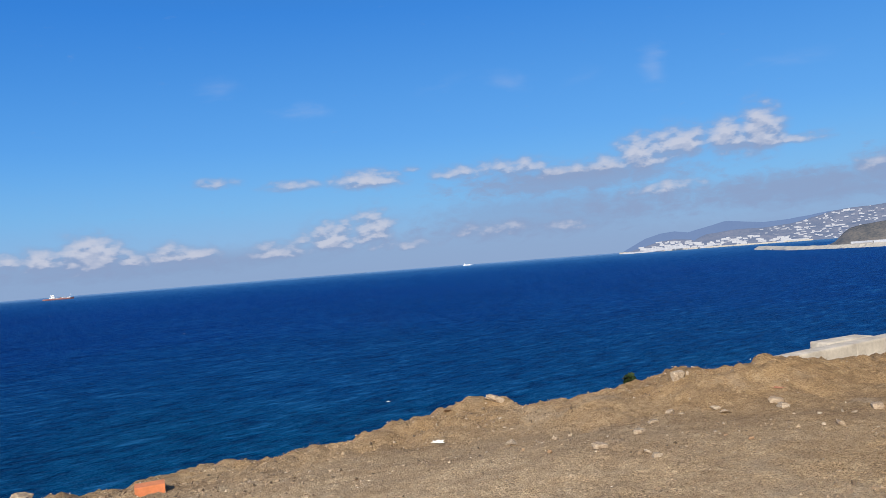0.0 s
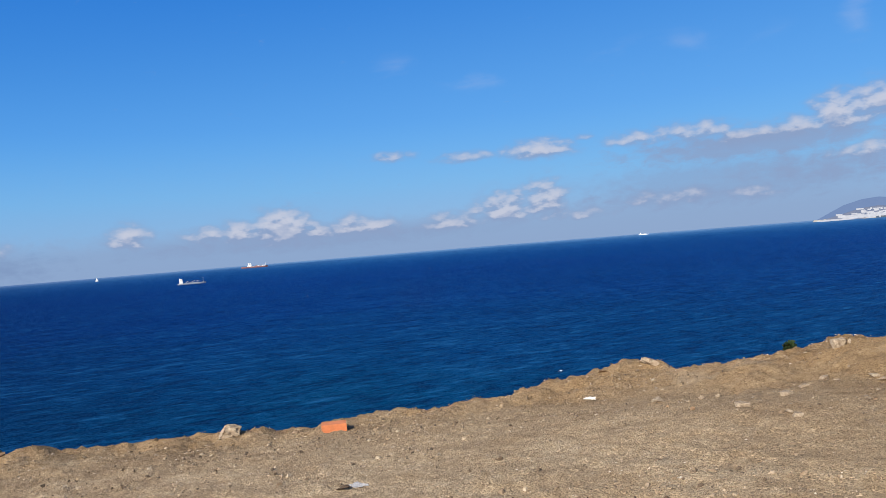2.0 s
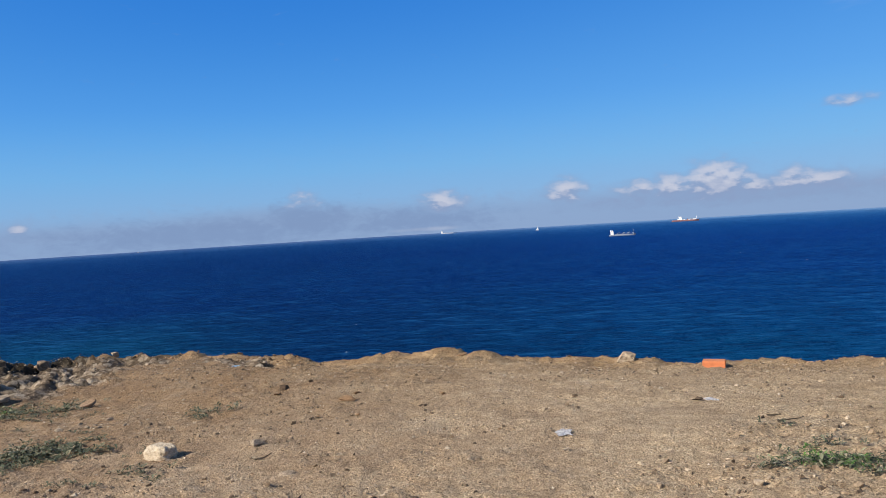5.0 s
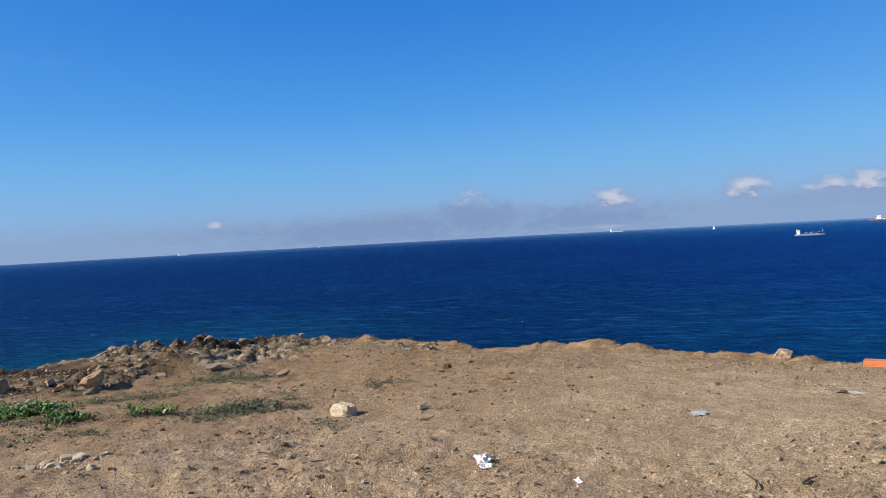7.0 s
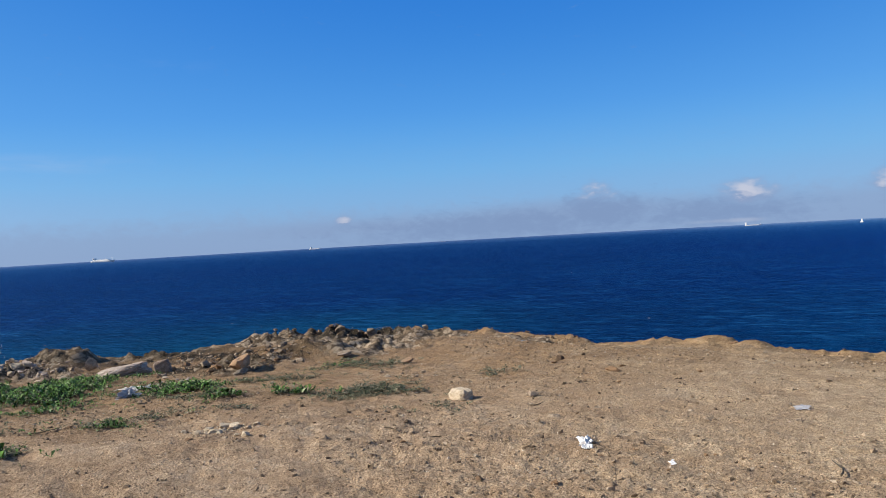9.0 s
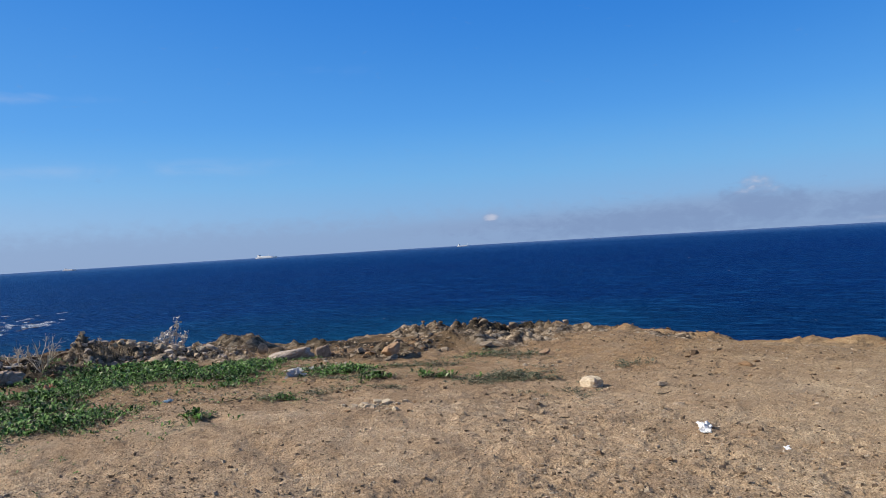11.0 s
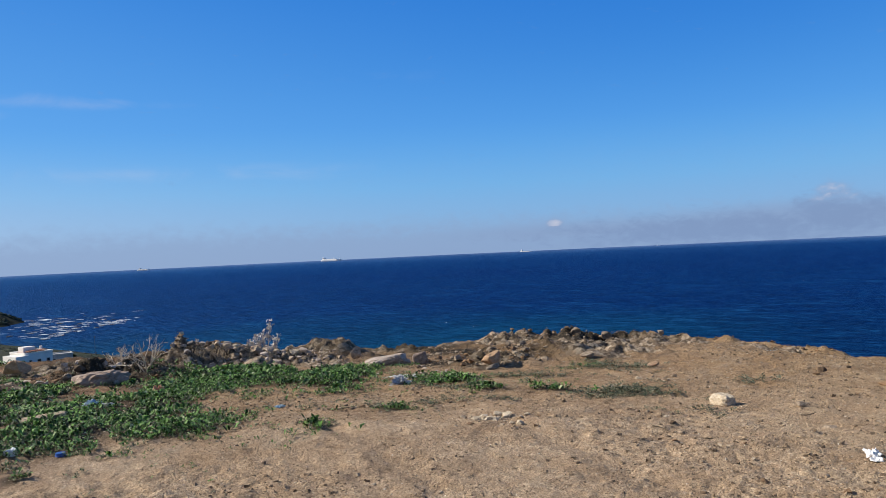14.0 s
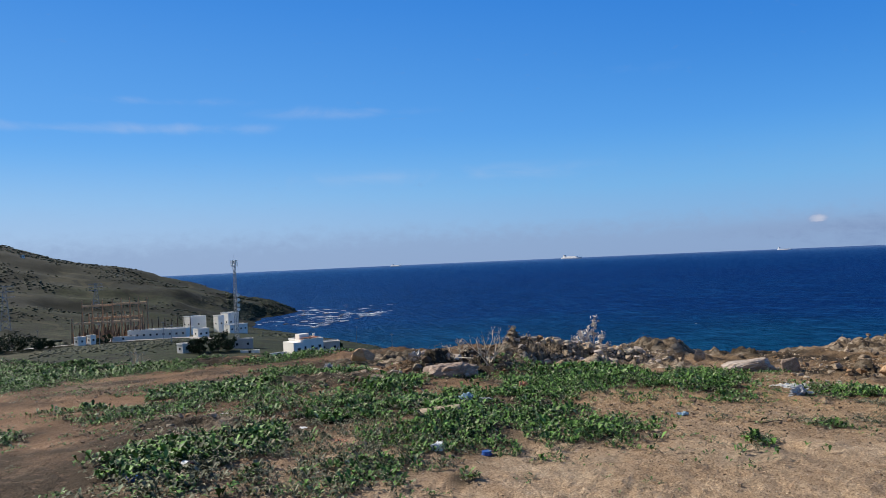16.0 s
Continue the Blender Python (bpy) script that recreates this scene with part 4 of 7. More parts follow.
def rock(name, label, mat, x, y, size, turn=0.0, tilt=0.0, seed=1, sink=0.18, level=3, lift=0.0, group="", cuts=9, rough=0.06, boxy=0.0):
    ob = new(name, stone_mesh(name, mat, seed, level, cuts, rough, boxy))
    z = ground_z(x, y) + size[2] * (0.5 - sink) + lift
    ob.matrix_basis = pose(x, y, z, tilt, 0, turn) @ Matrix.Diagonal((*size, 1))
    return tagged(ob, label, "rock", group)


# ---- stones and rubble on the plateau ----
rock("rock", "pale cream limestone rock lying on bare earth", WHITE_STONE, -4.25, 0.66, (0.245, 0.19, 0.135), 20, 0, 36, 0.22, 4, cuts=7, boxy=0.12)
rock("rock", "long flat pale limestone block among the rubble", PALE_GREY_STONE, -9.45, -2.3, (0.40, 0.78, 0.22), 10, 6, 5, 0.25, 4, cuts=9, rough=0.1, boxy=0.35)
rock("rock", "upright rounded slab of reddish-brown stone", SLAB_STONE, -9.15, -1.78, (0.09, 0.26, 0.23), -15, 14, 6, 0.15, 4, cuts=4, boxy=0.3)
rock("boulder", "brown sandstone boulder beside the green strip", SANDSTONE, -8.25, -0.88, (0.34, 0.38, 0.27), 30, 0, 7, 0.22, 4, cuts=13)
rock("rock", "flat grey stone leaning at the boulder", GREY_STONE, -7.95, -0.85, (0.16, 0.30, 0.10), 20, 10, 8, 0.2)
rock("rock", "knobbly grey rock on top of the rubble", GREY_STONE, -13.1, 0.45, (0.26, 0.28, 0.20), 0, 0, 9, 0.38, 4, 0.0, rough=0.12)
rock("rock", "pale stone on the slope of the rubble", STONE, -10.6, -0.1, (0.20, 0.22, 0.17), 40, 0, 10, 0.2)
rock("rock", "dark grey rock at the cliff's brow", DARK_STONE, -12.9, 1.35, (0.20, 0.20, 0.15), 10, 0, 11, 0.15)
rock("rock", "pointed grey pyramid-shaped rock on the brow", GREY_STONE, -12.3, 1.85, (0.26, 0.28, 0.30), 15, 0, 12, 0.15, 3, cuts=6)
rock("rock", "squared brown block on the brow", GREY_STONE, -12.4, 2.5, (0.22, 0.32, 0.16), 70, 0, 13, 0.15, 3, cuts=6, boxy=0.5)
rock("rock", "flat pale stone lying on the earth", STONE, -8.6, 0.8, (0.16, 0.32, 0.09), 20, 0, 14, 0.2)
rock("rock", "upright reddish stone chip standing in the earth", SANDSTONE, -7.4, 1.3, (0.14, 0.22, 0.13), 20, 0, 62, 0.25)
rock("rock", "small dark stone on bare earth", DARK_STONE, -5.74, 2.77, (0.11, 0.12, 0.07), 30, 0, 16, 0.2)
rock("rock", "small pale stone on bare earth", STONE, -3.83, 1.25, (0.11, 0.13, 0.06), 10, 0, 17, 0.25)
rock("rock", "thin flat pale stone on bare earth", STONE, -2.98, 0.95, (0.14, 0.17, 0.035), 40, 0, 18, 0.25)
rock("rock", "pale rock at the cliff's edge", STONE, -4.13, 7.15, (0.30, 0.24, 0.16), 20, 0, 19, 0.3, 4, rough=0.12)
rock("rock", "squared pale block stuck in the cliff's edge", STONE, 2.35, 8.12, (0.15, 0.13, 0.12), 20, 0, 20, 0.35, boxy=0.4)
rock("rock", "dark flat stone on bare earth", DARK_STONE, -1.75, 4.42, (0.10, 0.07, 0.04), 20, 0, 21, 0.2)
rock("rock", "rusty red broken tile piece on the earth", BROWN_STONE, -4.55, 2.72, (0.19, 0.12, 0.06), 40, 0, 22, 0.25)
rock("slab", "large weathered grey stone block among rubble", SLAB_STONE, -8.8, -6.5, (0.45, 0.88, 0.36), 8, 4, 23, 0.22, 4, cuts=12, boxy=0.2, rough=0.12)
rock("slab", "flat buff stone slab lying among green plants", STONE, -5.35, -6.05, (0.18, 0.42, 0.07), 12, 3, 24, 0.3, 4, cuts=4, boxy=0.5)
rock("rock", "tan sandstone rock among the plants", SANDSTONE, -10.5, -8.2, (0.42, 0.50, 0.32), 10, 0, 25, 0.15, 4)
rock("rock", "pale yellow stone at the foot of the heap", STONE, -10.7, -2.75, (0.20, 0.22, 0.26), 10, 0, 26, 0.15)
rock("rock", "flat dark rock on top of the rubble heap", DARK_STONE, -12.45, -5.05, (0.40, 0.46, 0.16), 10, 6, 27, 0.1, 3, 0.02)
rock("rock", "knobbly rock on top of the rubble heap", GREY_STONE, -12.3, -5.75, (0.34, 0.34, 0.30), 50, 0, 28, 0.1, 3, 0.0, rough=0.1)
rock("rock", "pale crumbly rock at the mound's edge", STONE, 0.47, 9.35, (0.26, 0.22, 0.14), 0, 0, 30, 0.5, 4, rough=0.12)
for k, (x, y, w, h) in enumerate(((-6.92, 6.35, 0.22, 0.13), (-6.34, 6.3, 0.2, 0.11), (-8.85, 5.1, 0.2, 0.11), (-5.5, 7.0, 0.16, 0.06), (1.05, 8.55, 0.16, 0.09), (-0.1, 9.1, 0.16, 0.06))):
    rock("clod", "crumbling brown clod at the cliff's brow", BROWN_STONE, x, y, (w * 0.75, w * 0.6, h * 0.8), 40 * k, 0, 40 + k % 4, 0.5, 3, group="clods along the brow", rough=0.1)


HEAP_STONES = {}


for k, (x, y, w) in enumerate(((1.1, 6.0, 0.13), (1.5, 6.4, 0.12), (1.42, 5.55, 0.10), (2.95, 7.1, 0.14), (1.75, 6.9, 0.10), (3.6, 6.6, 0.13))):
    rock("rock", "pale cream stone half buried in the mound", STONE, x, y, (w, w * 0.8, w * 0.45), 50 * k, 0, 50 + k % 5, 0.3, 3, group="stones in the mound", boxy=0.3)


def rubble(label, group, mats, line, count, spread, sizes, seed, name="rubble_stone", flat=0.75, lift=0.0, small=4, least=0.115):
    """Loose stones strewn along a line in plan; the larger ones are things, the chips between them join the rest."""
    g = np.random.default_rng(seed)
    pts = np.array(line, float)
    seg = np.linalg.norm(np.diff(pts, axis=0), axis=1)
    along = np.r_[0, np.cumsum(seg)]
    for k in range(count * (1 + small)):
        d = g.uniform(0, along[-1])
        x = np.interp(d, along, pts[:, 0]) + g.normal() * spread
        y = np.interp(d, along, pts[:, 1]) + g.normal() * spread
        s = sizes[0] * (sizes[1] / sizes[0]) ** (g.random() ** 1.8)
        if k >= count:
            s = sizes[0] * g.uniform(0.35, 1.0)
        m = mats[int(g.integers(len(mats)))]
        size, turn, tilt = (s * g.uniform(0.8, 1.3), s * g.uniform(0.7, 1.1), s * flat * g.uniform(0.6, 1.1)), g.uniform(0, 360), g.uniform(-20, 20)
        up = lift * g.random()
        if s >= least:
            rock(name, label, m, x, y, size, turn, tilt, 60 + int(g.integers(24)), 0.25, 0, up, group, 6, 0.035, (0.0, 0.0, 0.4, 0.55)[int(g.integers(4))])
        else:
            HEAP_STONES.setdefault(m, []).append((x, y, size, turn, tilt, up, int(g.integers(10))))


def join_small_stones():
    """The chips too small to pick out, one object for each kind of stone."""
    fine = [broken_stone(90 + k, 7) for k in range(10)]
    shapes = [broken_stone(60 + k, 12, 0.3 * (k % 2)) for k in range(10)]
    for m, rows in HEAP_STONES.items():
        V, F, n = [], [], 0
        z = lie(np.array([r[0] for r in rows]), np.array([r[1] for r in rows]))[0]
        for (x, y, size, turn, tilt, up, k), zz in zip(rows, z):
            v, f = (fine if size[0] < 0.045 else shapes)[k]
            r = np.array(pose(0, 0, 0, tilt, 0, turn).to_3x3())
            V.append((v * 0.5 * size) @ r.T + (x, y, zz + size[2] * 0.25 + up))
            F.append(f + n)
            n += len(v)
        tagged(new("stone_chips", mesh_from("stone_chips", np.vstack(V), np.vstack(F), m)), m.name + " chips lying between the rubble", "stones", kind="stuff")


MIXED = (STONE, GREY_STONE, BROWN_STONE, GREY_STONE)
rubble("broken grey-brown rubble stone on the heap", "rubble by the boulder", MIXED, ((-8.3, -0.7), (-9.4, -0.3), (-10.6, 0.0)), 170, 0.26, (0.03, 0.14), 1, small=6)
rubble("weathered grey rubble stone along the brow", "rubble along the brow", (GREY_STONE, BROWN_STONE, DARK_STONE, GREY_STONE, STONE), ((-12.9, 0.2), (-12.9, 1.4), (-12.7, 2.8), (-12.4, 4.2), (-12.0, 4.9)), 230, 0.36, (0.03, 0.13), 2, small=7)
rubble("broken stone strewn over the rubble slope", "rubble slope", MIXED, ((-10.5, 0.3), (-11.5, 1.2), (-11.3, 2.6)), 90, 0.5, (0.035, 0.15), 3)
rubble("dusty brown rubble stone in the long heap", "rubble wall", (PALE_GREY_STONE, WHITE_STONE, PALE_GREY_STONE, STONE), ((-10.9, -3.4), (-11.2, -4.3), (-11.1, -5.2), (-11.4, -5.9)), 280, 0.28, (0.035, 0.20), 4, lift=0.03, small=5)
rubble("dusty brown rubble stone on the heap", "rubble heap", (GREY_STONE, BROWN_STONE, DARK_STONE, DARK_STONE), ((-12.6, -4.8), (-12.2, -5.5), (-11.8, -6.2)), 140, 0.28, (0.04, 0.17), 5, lift=0.02, small=6)
rubble("dark clod of earth on the round heap", "clods on the heap", (BROWN_STONE, DARK_STONE, BROWN_STONE), ((-12.0, -2.85), (-12.2, -3.2), (-11.9, -3.55)), 70, 0.28, (0.02, 0.05), 14, name="clod")
rubble("stone beside the pale limestone block", "stones by the limestone block", (STONE, BROWN_STONE, STONE), ((-10.6, -2.9), (-10.0, -2.3), (-9.3, -1.5), (-8.8, -1.5), (-10.5, -0.9), (-12.2, -1.3)), 110, 0.28, (0.03, 0.13), 6, small=6)
rubble("brown rubble stone beside the concrete block", "rubble by the concrete block", (BROWN_STONE, GREY_STONE, DARK_STONE, DARK_STONE, PALE_GREY_STONE), ((-9.0, -7.2), (-9.7, -6.9), (-10.3, -6.3), (-10.6, -5.9), (-9.6, -5.9)), 240, 0.4, (0.035, 0.18), 7, lift=0.02, small=6)
rubble("flat stone among the low plants", "stones in the plants", (BROWN_STONE, STONE, GREY_STONE), ((-8.2, -8.3), (-9.2, -7.9), (-9.9, -8.4)), 60, 0.28, (0.04, 0.2), 8, flat=0.5)
rubble("small white stone in a scattered cluster", "white stone cluster", (WHITE_STONE,), ((-4.3, -1.85), (-4.05, -1.5)), 60, 0.09, (0.025, 0.10), 9, name="pebble", flat=0.6, least=0.05, small=2)
rubble("small pale stone chip on the earth", "stone chips", (STONE, WHITE_STONE), ((-6.3, 0.5), (-5.8, 0.9), (-6.9, 1.0)), 34, 0.2, (0.025, 0.10), 10, name="pebble", flat=0.6, least=0.05, small=2)
rubble("dark crusted stone at the cliff's brow", "stones on the low brow", (GREY_STONE, DARK_STONE, BROWN_STONE), ((-8.6, 5.2), (-9.6, 5.1), (-11.5, 5.0)), 90, 0.24, (0.03, 0.10), 11)
rubble("small stone on the bare mound", "stones on the mound", (STONE, BROWN_STONE, STONE), ((0.2, 6.8), (1.4, 6.2), (3.2, 7.4)), 40, 0.6, (0.03, 0.13), 12, name="pebble", flat=0.6, least=0.05, small=2)
rubble("small stone on bare earth", "stones on the open ground", (STONE, BROWN_STONE, BROWN_STONE, DARK_STONE), ((-7.5, 3.0), (-4.0, 2.5), (-1.0, 1.5), (-3.0, -1.5), (-6.0, -3.2)), 110, 0.9, (0.02, 0.07), 13, name="pebble", flat=0.6, least=0.05, small=2)


rubble("pale grey stone chip beside the boulder", "pale chips by the boulder", (PALE_GREY_STONE, WHITE_STONE, PALE_GREY_STONE), ((-8.1, -2.3), (-7.5, -1.7), (-7.1, -1.0)), 70, 0.24, (0.02, 0.09), 15, flat=0.5, small=6)
rubble("pale angular stone in the long heap", "pale stones on the heap", (WHITE_STONE, STONE, PALE_GREY_STONE), ((-10.7, -4.9), (-10.9, -4.4), (-11.2, -3.9)), 60, 0.2, (0.05, 0.17), 16, small=5)
rubble("brown stone in the low rubble strip", "stones in the rubble strip", (BROWN_STONE, STONE, GREY_STONE), ((-5.6, -9.0), (-5.1, -8.5), (-4.7, -8.1)), 50, 0.2, (0.02, 0.10), 17, flat=0.6, small=5)


join_small_stones()


def strewn_grit(name, label, category, seed, n, least, most, mat, tall, gate, chunky):
    """Countless chips of stone or earth, joined."""
    g = np.random.default_rng(seed)
    if chunky:
        base = np.array([(1, 0.3, -0.5), (-0.3, 1, -0.5), (-1, -0.2, -0.5), (0.2, -1, -0.5), (0.7, 0.1, 0.7), (0.0, 0.7, 0.9), (-0.6, 0.0, 0.6), (0.0, -0.6, 0.8)], float)
        f = np.array([(0, 1, 5), (0, 5, 4), (1, 2, 6), (1, 6, 5), (2, 3, 7), (2, 7, 6), (3, 0, 4), (3, 4, 7), (4, 5, 6), (4, 6, 7)])
    else:
        base = np.array([(1, 0, -0.4), (0, 1, -0.4), (-1, 0, -0.4), (0, -1, -0.4), (0.2, 0.1, 0.8)], float)
        f = np.array([(0, 1, 4), (1, 2, 4), (2, 3, 4), (3, 0, 4)])
    r = 2.6 + 12.5 * g.random(n) ** 0.8
    a = np.radians(g.uniform(-36, 132, n))
    x, y = CENTRE[0] - np.sin(a) * r, CENTRE[1] + np.cos(a) * r
    keep = (0.4 if chunky else 1.0) * fbm(x, y, 0.55, 4) + 0.4 * g.random(n) > gate
    rr = np.hypot(x - CENTRE[0], y - CENTRE[1])
    keep &= rr < np.interp(np.degrees(a), BROW_AZ, BROW_R) - 0.1
    x, y = x[keep], y[keep]
    n = len(x)
    s = least * (most / least) ** (g.random(n) ** 2.4)
    z = lie(x, y)[0]
    shape = (base[None] * (1 + 0.25 * g.normal(size=(n, len(base), 1)).clip(-1, 1)) + 0.28 * g.normal(size=(n, len(base), 3)).clip(-1, 1)) * (s[:, None] * g.uniform(0.6, 1.3, (n, 3)) * (1, 1, tall))[:, None]
    v = shape + np.stack([x, y, z + s * 0.15], -1)[:, None]
    faces = f[None] + (np.arange(n) * len(base))[:, None, None]
    tagged(new(name, mesh_from(name, v.reshape(-1, 3), faces.reshape(-1, 3), mat)), label, category, kind="stuff")


def grit_look(n, s, o):
    c = n.ramp(chance(n, True), ((0.0, (0.05, 0.034, 0.022)), (0.25, (0.19, 0.13, 0.08)), (0.7, (0.42, 0.30, 0.19)), (0.92, (0.54, 0.42, 0.30)), (1.0, (0.80, 0.72, 0.62))))
    n.put(s.inputs["Base Color"], n.mix(n.span(n.noise(place_of(n), 90.0, 3.0), 0.35, 0.65, 0.0, 0.4), c, (0.3, 0.22, 0.15)))
    s.inputs["Roughness"].default_value = 0.9


def clod_look(n, s, o):
    c = n.ramp(chance(n, True), ((0.0, (0.07, 0.047, 0.03)), (0.4, (0.20, 0.14, 0.09)), (0.8, (0.34, 0.25, 0.165)), (1.0, (0.50, 0.41, 0.31))))
    n.put(s.inputs["Base Color"], n.mix(n.span(n.noise(place_of(n), 60.0, 4.0), 0.35, 0.65, 0.0, 0.5), c, (0.13, 0.09, 0.06)))
    s.inputs["Roughness"].default_value = 0.95


GRIT, CLOD = material("grit", grit_look), material("clods", clod_look)
strewn_grit("gravel", "pale gravel chips strewn on dry earth", "gravel", 21, 190000, 0.0035, 0.011, GRIT, 0.7, 0.12, False)
strewn_grit("earth_clods", "crumbled brown earth clods strewn on bare ground", "clods", 22, 60000, 0.007, 0.024, CLOD, 0.7, 0.29, True)

# ---- low plants ----


def leafage(name, label, category, rows, count, size, mat, seed, leaves=(5, 9), upright=0.5, reach=2.2, gate=0.30, broad=0.42, kind="stuff"):
    """Rosettes of small bent leaves over the given patches, joined."""
    g = np.random.default_rng(seed)
    xs, ys = [], []
    weight = np.array([r[2] * r[3] * r[5] for r in rows])
    for row, k in zip(rows, (count * weight / weight.sum()).astype(int) + 1):
        a, b, rx, ry, turn, w = row
        u, v = g.normal(size=k) * 0.66 * rx, g.normal(size=k) * 0.66 * ry
        c, s = math.cos(radians(turn)), math.sin(radians(turn))
        xs.append(a + u * c - v * s), ys.append(b + u * s + v * c)
    x, y = np.concatenate(xs), np.concatenate(ys)
    keep = 0.8 * fbm(x, y, 1.7, 4) + 0.7 * fbm(x, y, 5.5, 3, 0.6) + 0.55 * cover_of(x, y, rows) + 0.35 * g.random(len(x)) > gate
    keep &= cover_of(x, y, rows) > 0.06
    x, y = x[keep], y[keep]
    z = lie(x, y)[0]
    num = g.integers(leaves[0], leaves[1] + 1, len(x))
    own_size = size * g.uniform(0.5, 1.25, len(x)) * (0.8 + 0.9 * np.clip(fbm(x, y, 0.9, 3) + 0.3, 0, 1))
    X, Y, Z, S = (np.repeat(q, num) for q in (x, y, z, own_size))
    n = len(X)
    a = g.uniform(0, 2 * np.pi, n)
    up = upright * g.uniform(0.3, 1.5, n)
    L = S * g.uniform(0.7, 1.3, n)
    W = L * broad * g.uniform(0.7, 1.2, n)
    d, q = np.stack([np.cos(a), np.sin(a)], -1), np.stack([-np.sin(a), np.cos(a)], -1)
    base = np.stack([X + g.normal(size=n) * S * 0.35, Y + g.normal(size=n) * S * 0.35], -1)
    Zb = Z + S * g.uniform(0.0, 0.55, n)
    mid, tip = base + d * (L * 0.55)[:, None], base + d * L[:, None]
    zm, zt = Zb + up * L * 0.75, Zb + up * L * g.uniform(0.3, 1.1, n)
    side = q * W[:, None] * 0.5
    col = lambda p, h: np.concatenate([p, h[:, None]], 1)
    v = np.stack([col(base, Zb), col(mid - side, zm + W * 0.12), col(mid, zm), col(mid + side, zm + W * 0.12), col(tip, zt)], 1)
    f = np.array([[0, 2, 1], [0, 3, 2], [1, 2, 4], [2, 3, 4]])
    faces = f[None] + (np.arange(n) * 5)[:, None, None]
    return tagged(new(name, mesh_from(name, v.reshape(-1, 3), faces.reshape(-1, 3), mat, True)), label, category, kind=kind)


leafage("low_plants", "low broad-leaved green plants covering the earth", "plants", PATCHES, 48000, 0.047, LEAVES, 31, leaves=(4, 7), upright=0.8, gate=0.37, broad=0.5)
leafage("withered_plants", "withered grey-green creeping plants on the earth", "plants", PATCHES + ((-3.7, -6.5, 1.1, 0.9, 0, 1.0), (-4.8, -7.2, 1.3, 0.8, 40, 1.0), (-3.4, -7.4, 0.8, 0.6, 0, 0.9)), 14000, 0.042, GREY_LEAVES, 32, upright=0.7, gate=0.27, broad=0.36)
WASTE = ((-5.5, -7.2, 3.4, 2.4, 70, 0.5), (-8.5, -9.5, 3.4, 2.4, 60, 0.5), (-3.2, -7.2, 1.6, 1.0, 90, 0.7), (-6.5, -4.2, 2.2, 1.2, 60, 0.5), (-7.0, -1.8, 1.6, 0.7, 60, 0.5), (-12.0, -14.5, 4.0, 3.0, 60, 0.5), (-5.0, -11.5, 2.0, 1.0, 75, 0.4))
leafage("sprouts", "scattered small green sprouts on brown earth", "plants", WASTE, 15000, 0.034, LEAVES, 37, leaves=(3, 5), upright=0.6, gate=0.36, broad=0.45)
leafage("dead_leaves", "withered grey leaves scattered on brown earth", "leaves", WASTE, 15000, 0.036, GREY_LEAVES, 38, leaves=(2, 5), upright=0.4, gate=0.30, broad=0.36)
leafage("grass_tufts", "sparse grey-green grass tufts on dry earth", "grass", TUFTS, 1900, 0.044, GREY_LEAVES, 33, upright=0.4, gate=0.27, broad=0.34)
leafage("green_tufts", "small bright green weeds on dry earth", "weeds", TUFTS[9:10] + TUFTS[4:5], 150, 0.045, LEAVES, 34, upright=0.4, gate=0.3, broad=0.25)
leafage("straw_litter", "dry straw and stalks lying on the earth", "straw", PATCHES + TUFTS + ((-4.0, -6.8, 1.6, 1.2, 0, 1.0), (-5.0, -7.6, 1.8, 1.0, 40, 1.0)), 5000, 0.07, DRY, 35, leaves=(1, 3), upright=0.15, gate=0.2, broad=0.06)


def twigs(bm, at, way, length, radius, depth, g, tips):
    end = at + way * length
    tube(bm, at, end, radius, radius * 0.65, 5)
    if depth == 0:
        tips.append(end)
        return
    for _ in range(int(g.integers(2, 4))):
        d = (way + Vector(g.normal(size=3) * 0.45)).normalized()
        twigs(bm, at + way * length * g.uniform(0.45, 1.0), d, length * g.uniform(0.55, 0.85), radius * 0.6, depth - 1, g, tips)


def dry_bush(x, y, height, seed, label):
    g = np.random.default_rng(seed)
    t = thing("dry_bush", label, "shrub", (x, y, ground_z(x, y) - 0.02))
    for k in range(5):
        bm, tips = bmesh.new(), []
        twigs(bm, Vector((g.normal() * 0.03, g.normal() * 0.03, 0)), Vector((g.normal() * 0.55, g.normal() * 0.55, 1)).normalized(), height * 0.38, 0.011, 3, g, tips)
        part("branch", bm, DRY, t)


def seeding_plant(x, y, height, seed):
    """A tall dry plant crowded with pale seed heads."""
    g = np.random.default_rng(seed)
    t = thing("seeding_plant", "tall dusty white dry plant growing from rubble", "plant", (x, y, ground_z(x, y) - 0.02))
    for k, (lean, h) in enumerate(((0.12, 1.0), (-0.30, 0.62), (-0.45, 0.5), (0.35, 0.55), (-0.1, 0.7))):
        top = Vector((g.normal() * 0.08, lean * height, h * height))
        stem = part("stem", tube(bmesh.new(), (0, lean * 0.15, 0), top, 0.014, 0.006), DRY, t)
        n = 100
        u = g.uniform(0.55, 1.08, n)
        p = np.outer(u, np.array(top)) + g.normal(size=(n, 3)) * 0.035
        a = g.normal(size=(n, 3)) * 0.015
        b = g.normal(size=(n, 3)) * 0.015
        v = np.stack([p - a, p + b, p + a, p - b], 1).reshape(-1, 3)
        heads = new("seed_heads", mesh_from("seed_heads", v, np.arange(4 * n).reshape(-1, 4), WHITE_BLOOM))
        heads.parent = stem
        heads["kind"] = "stuff"


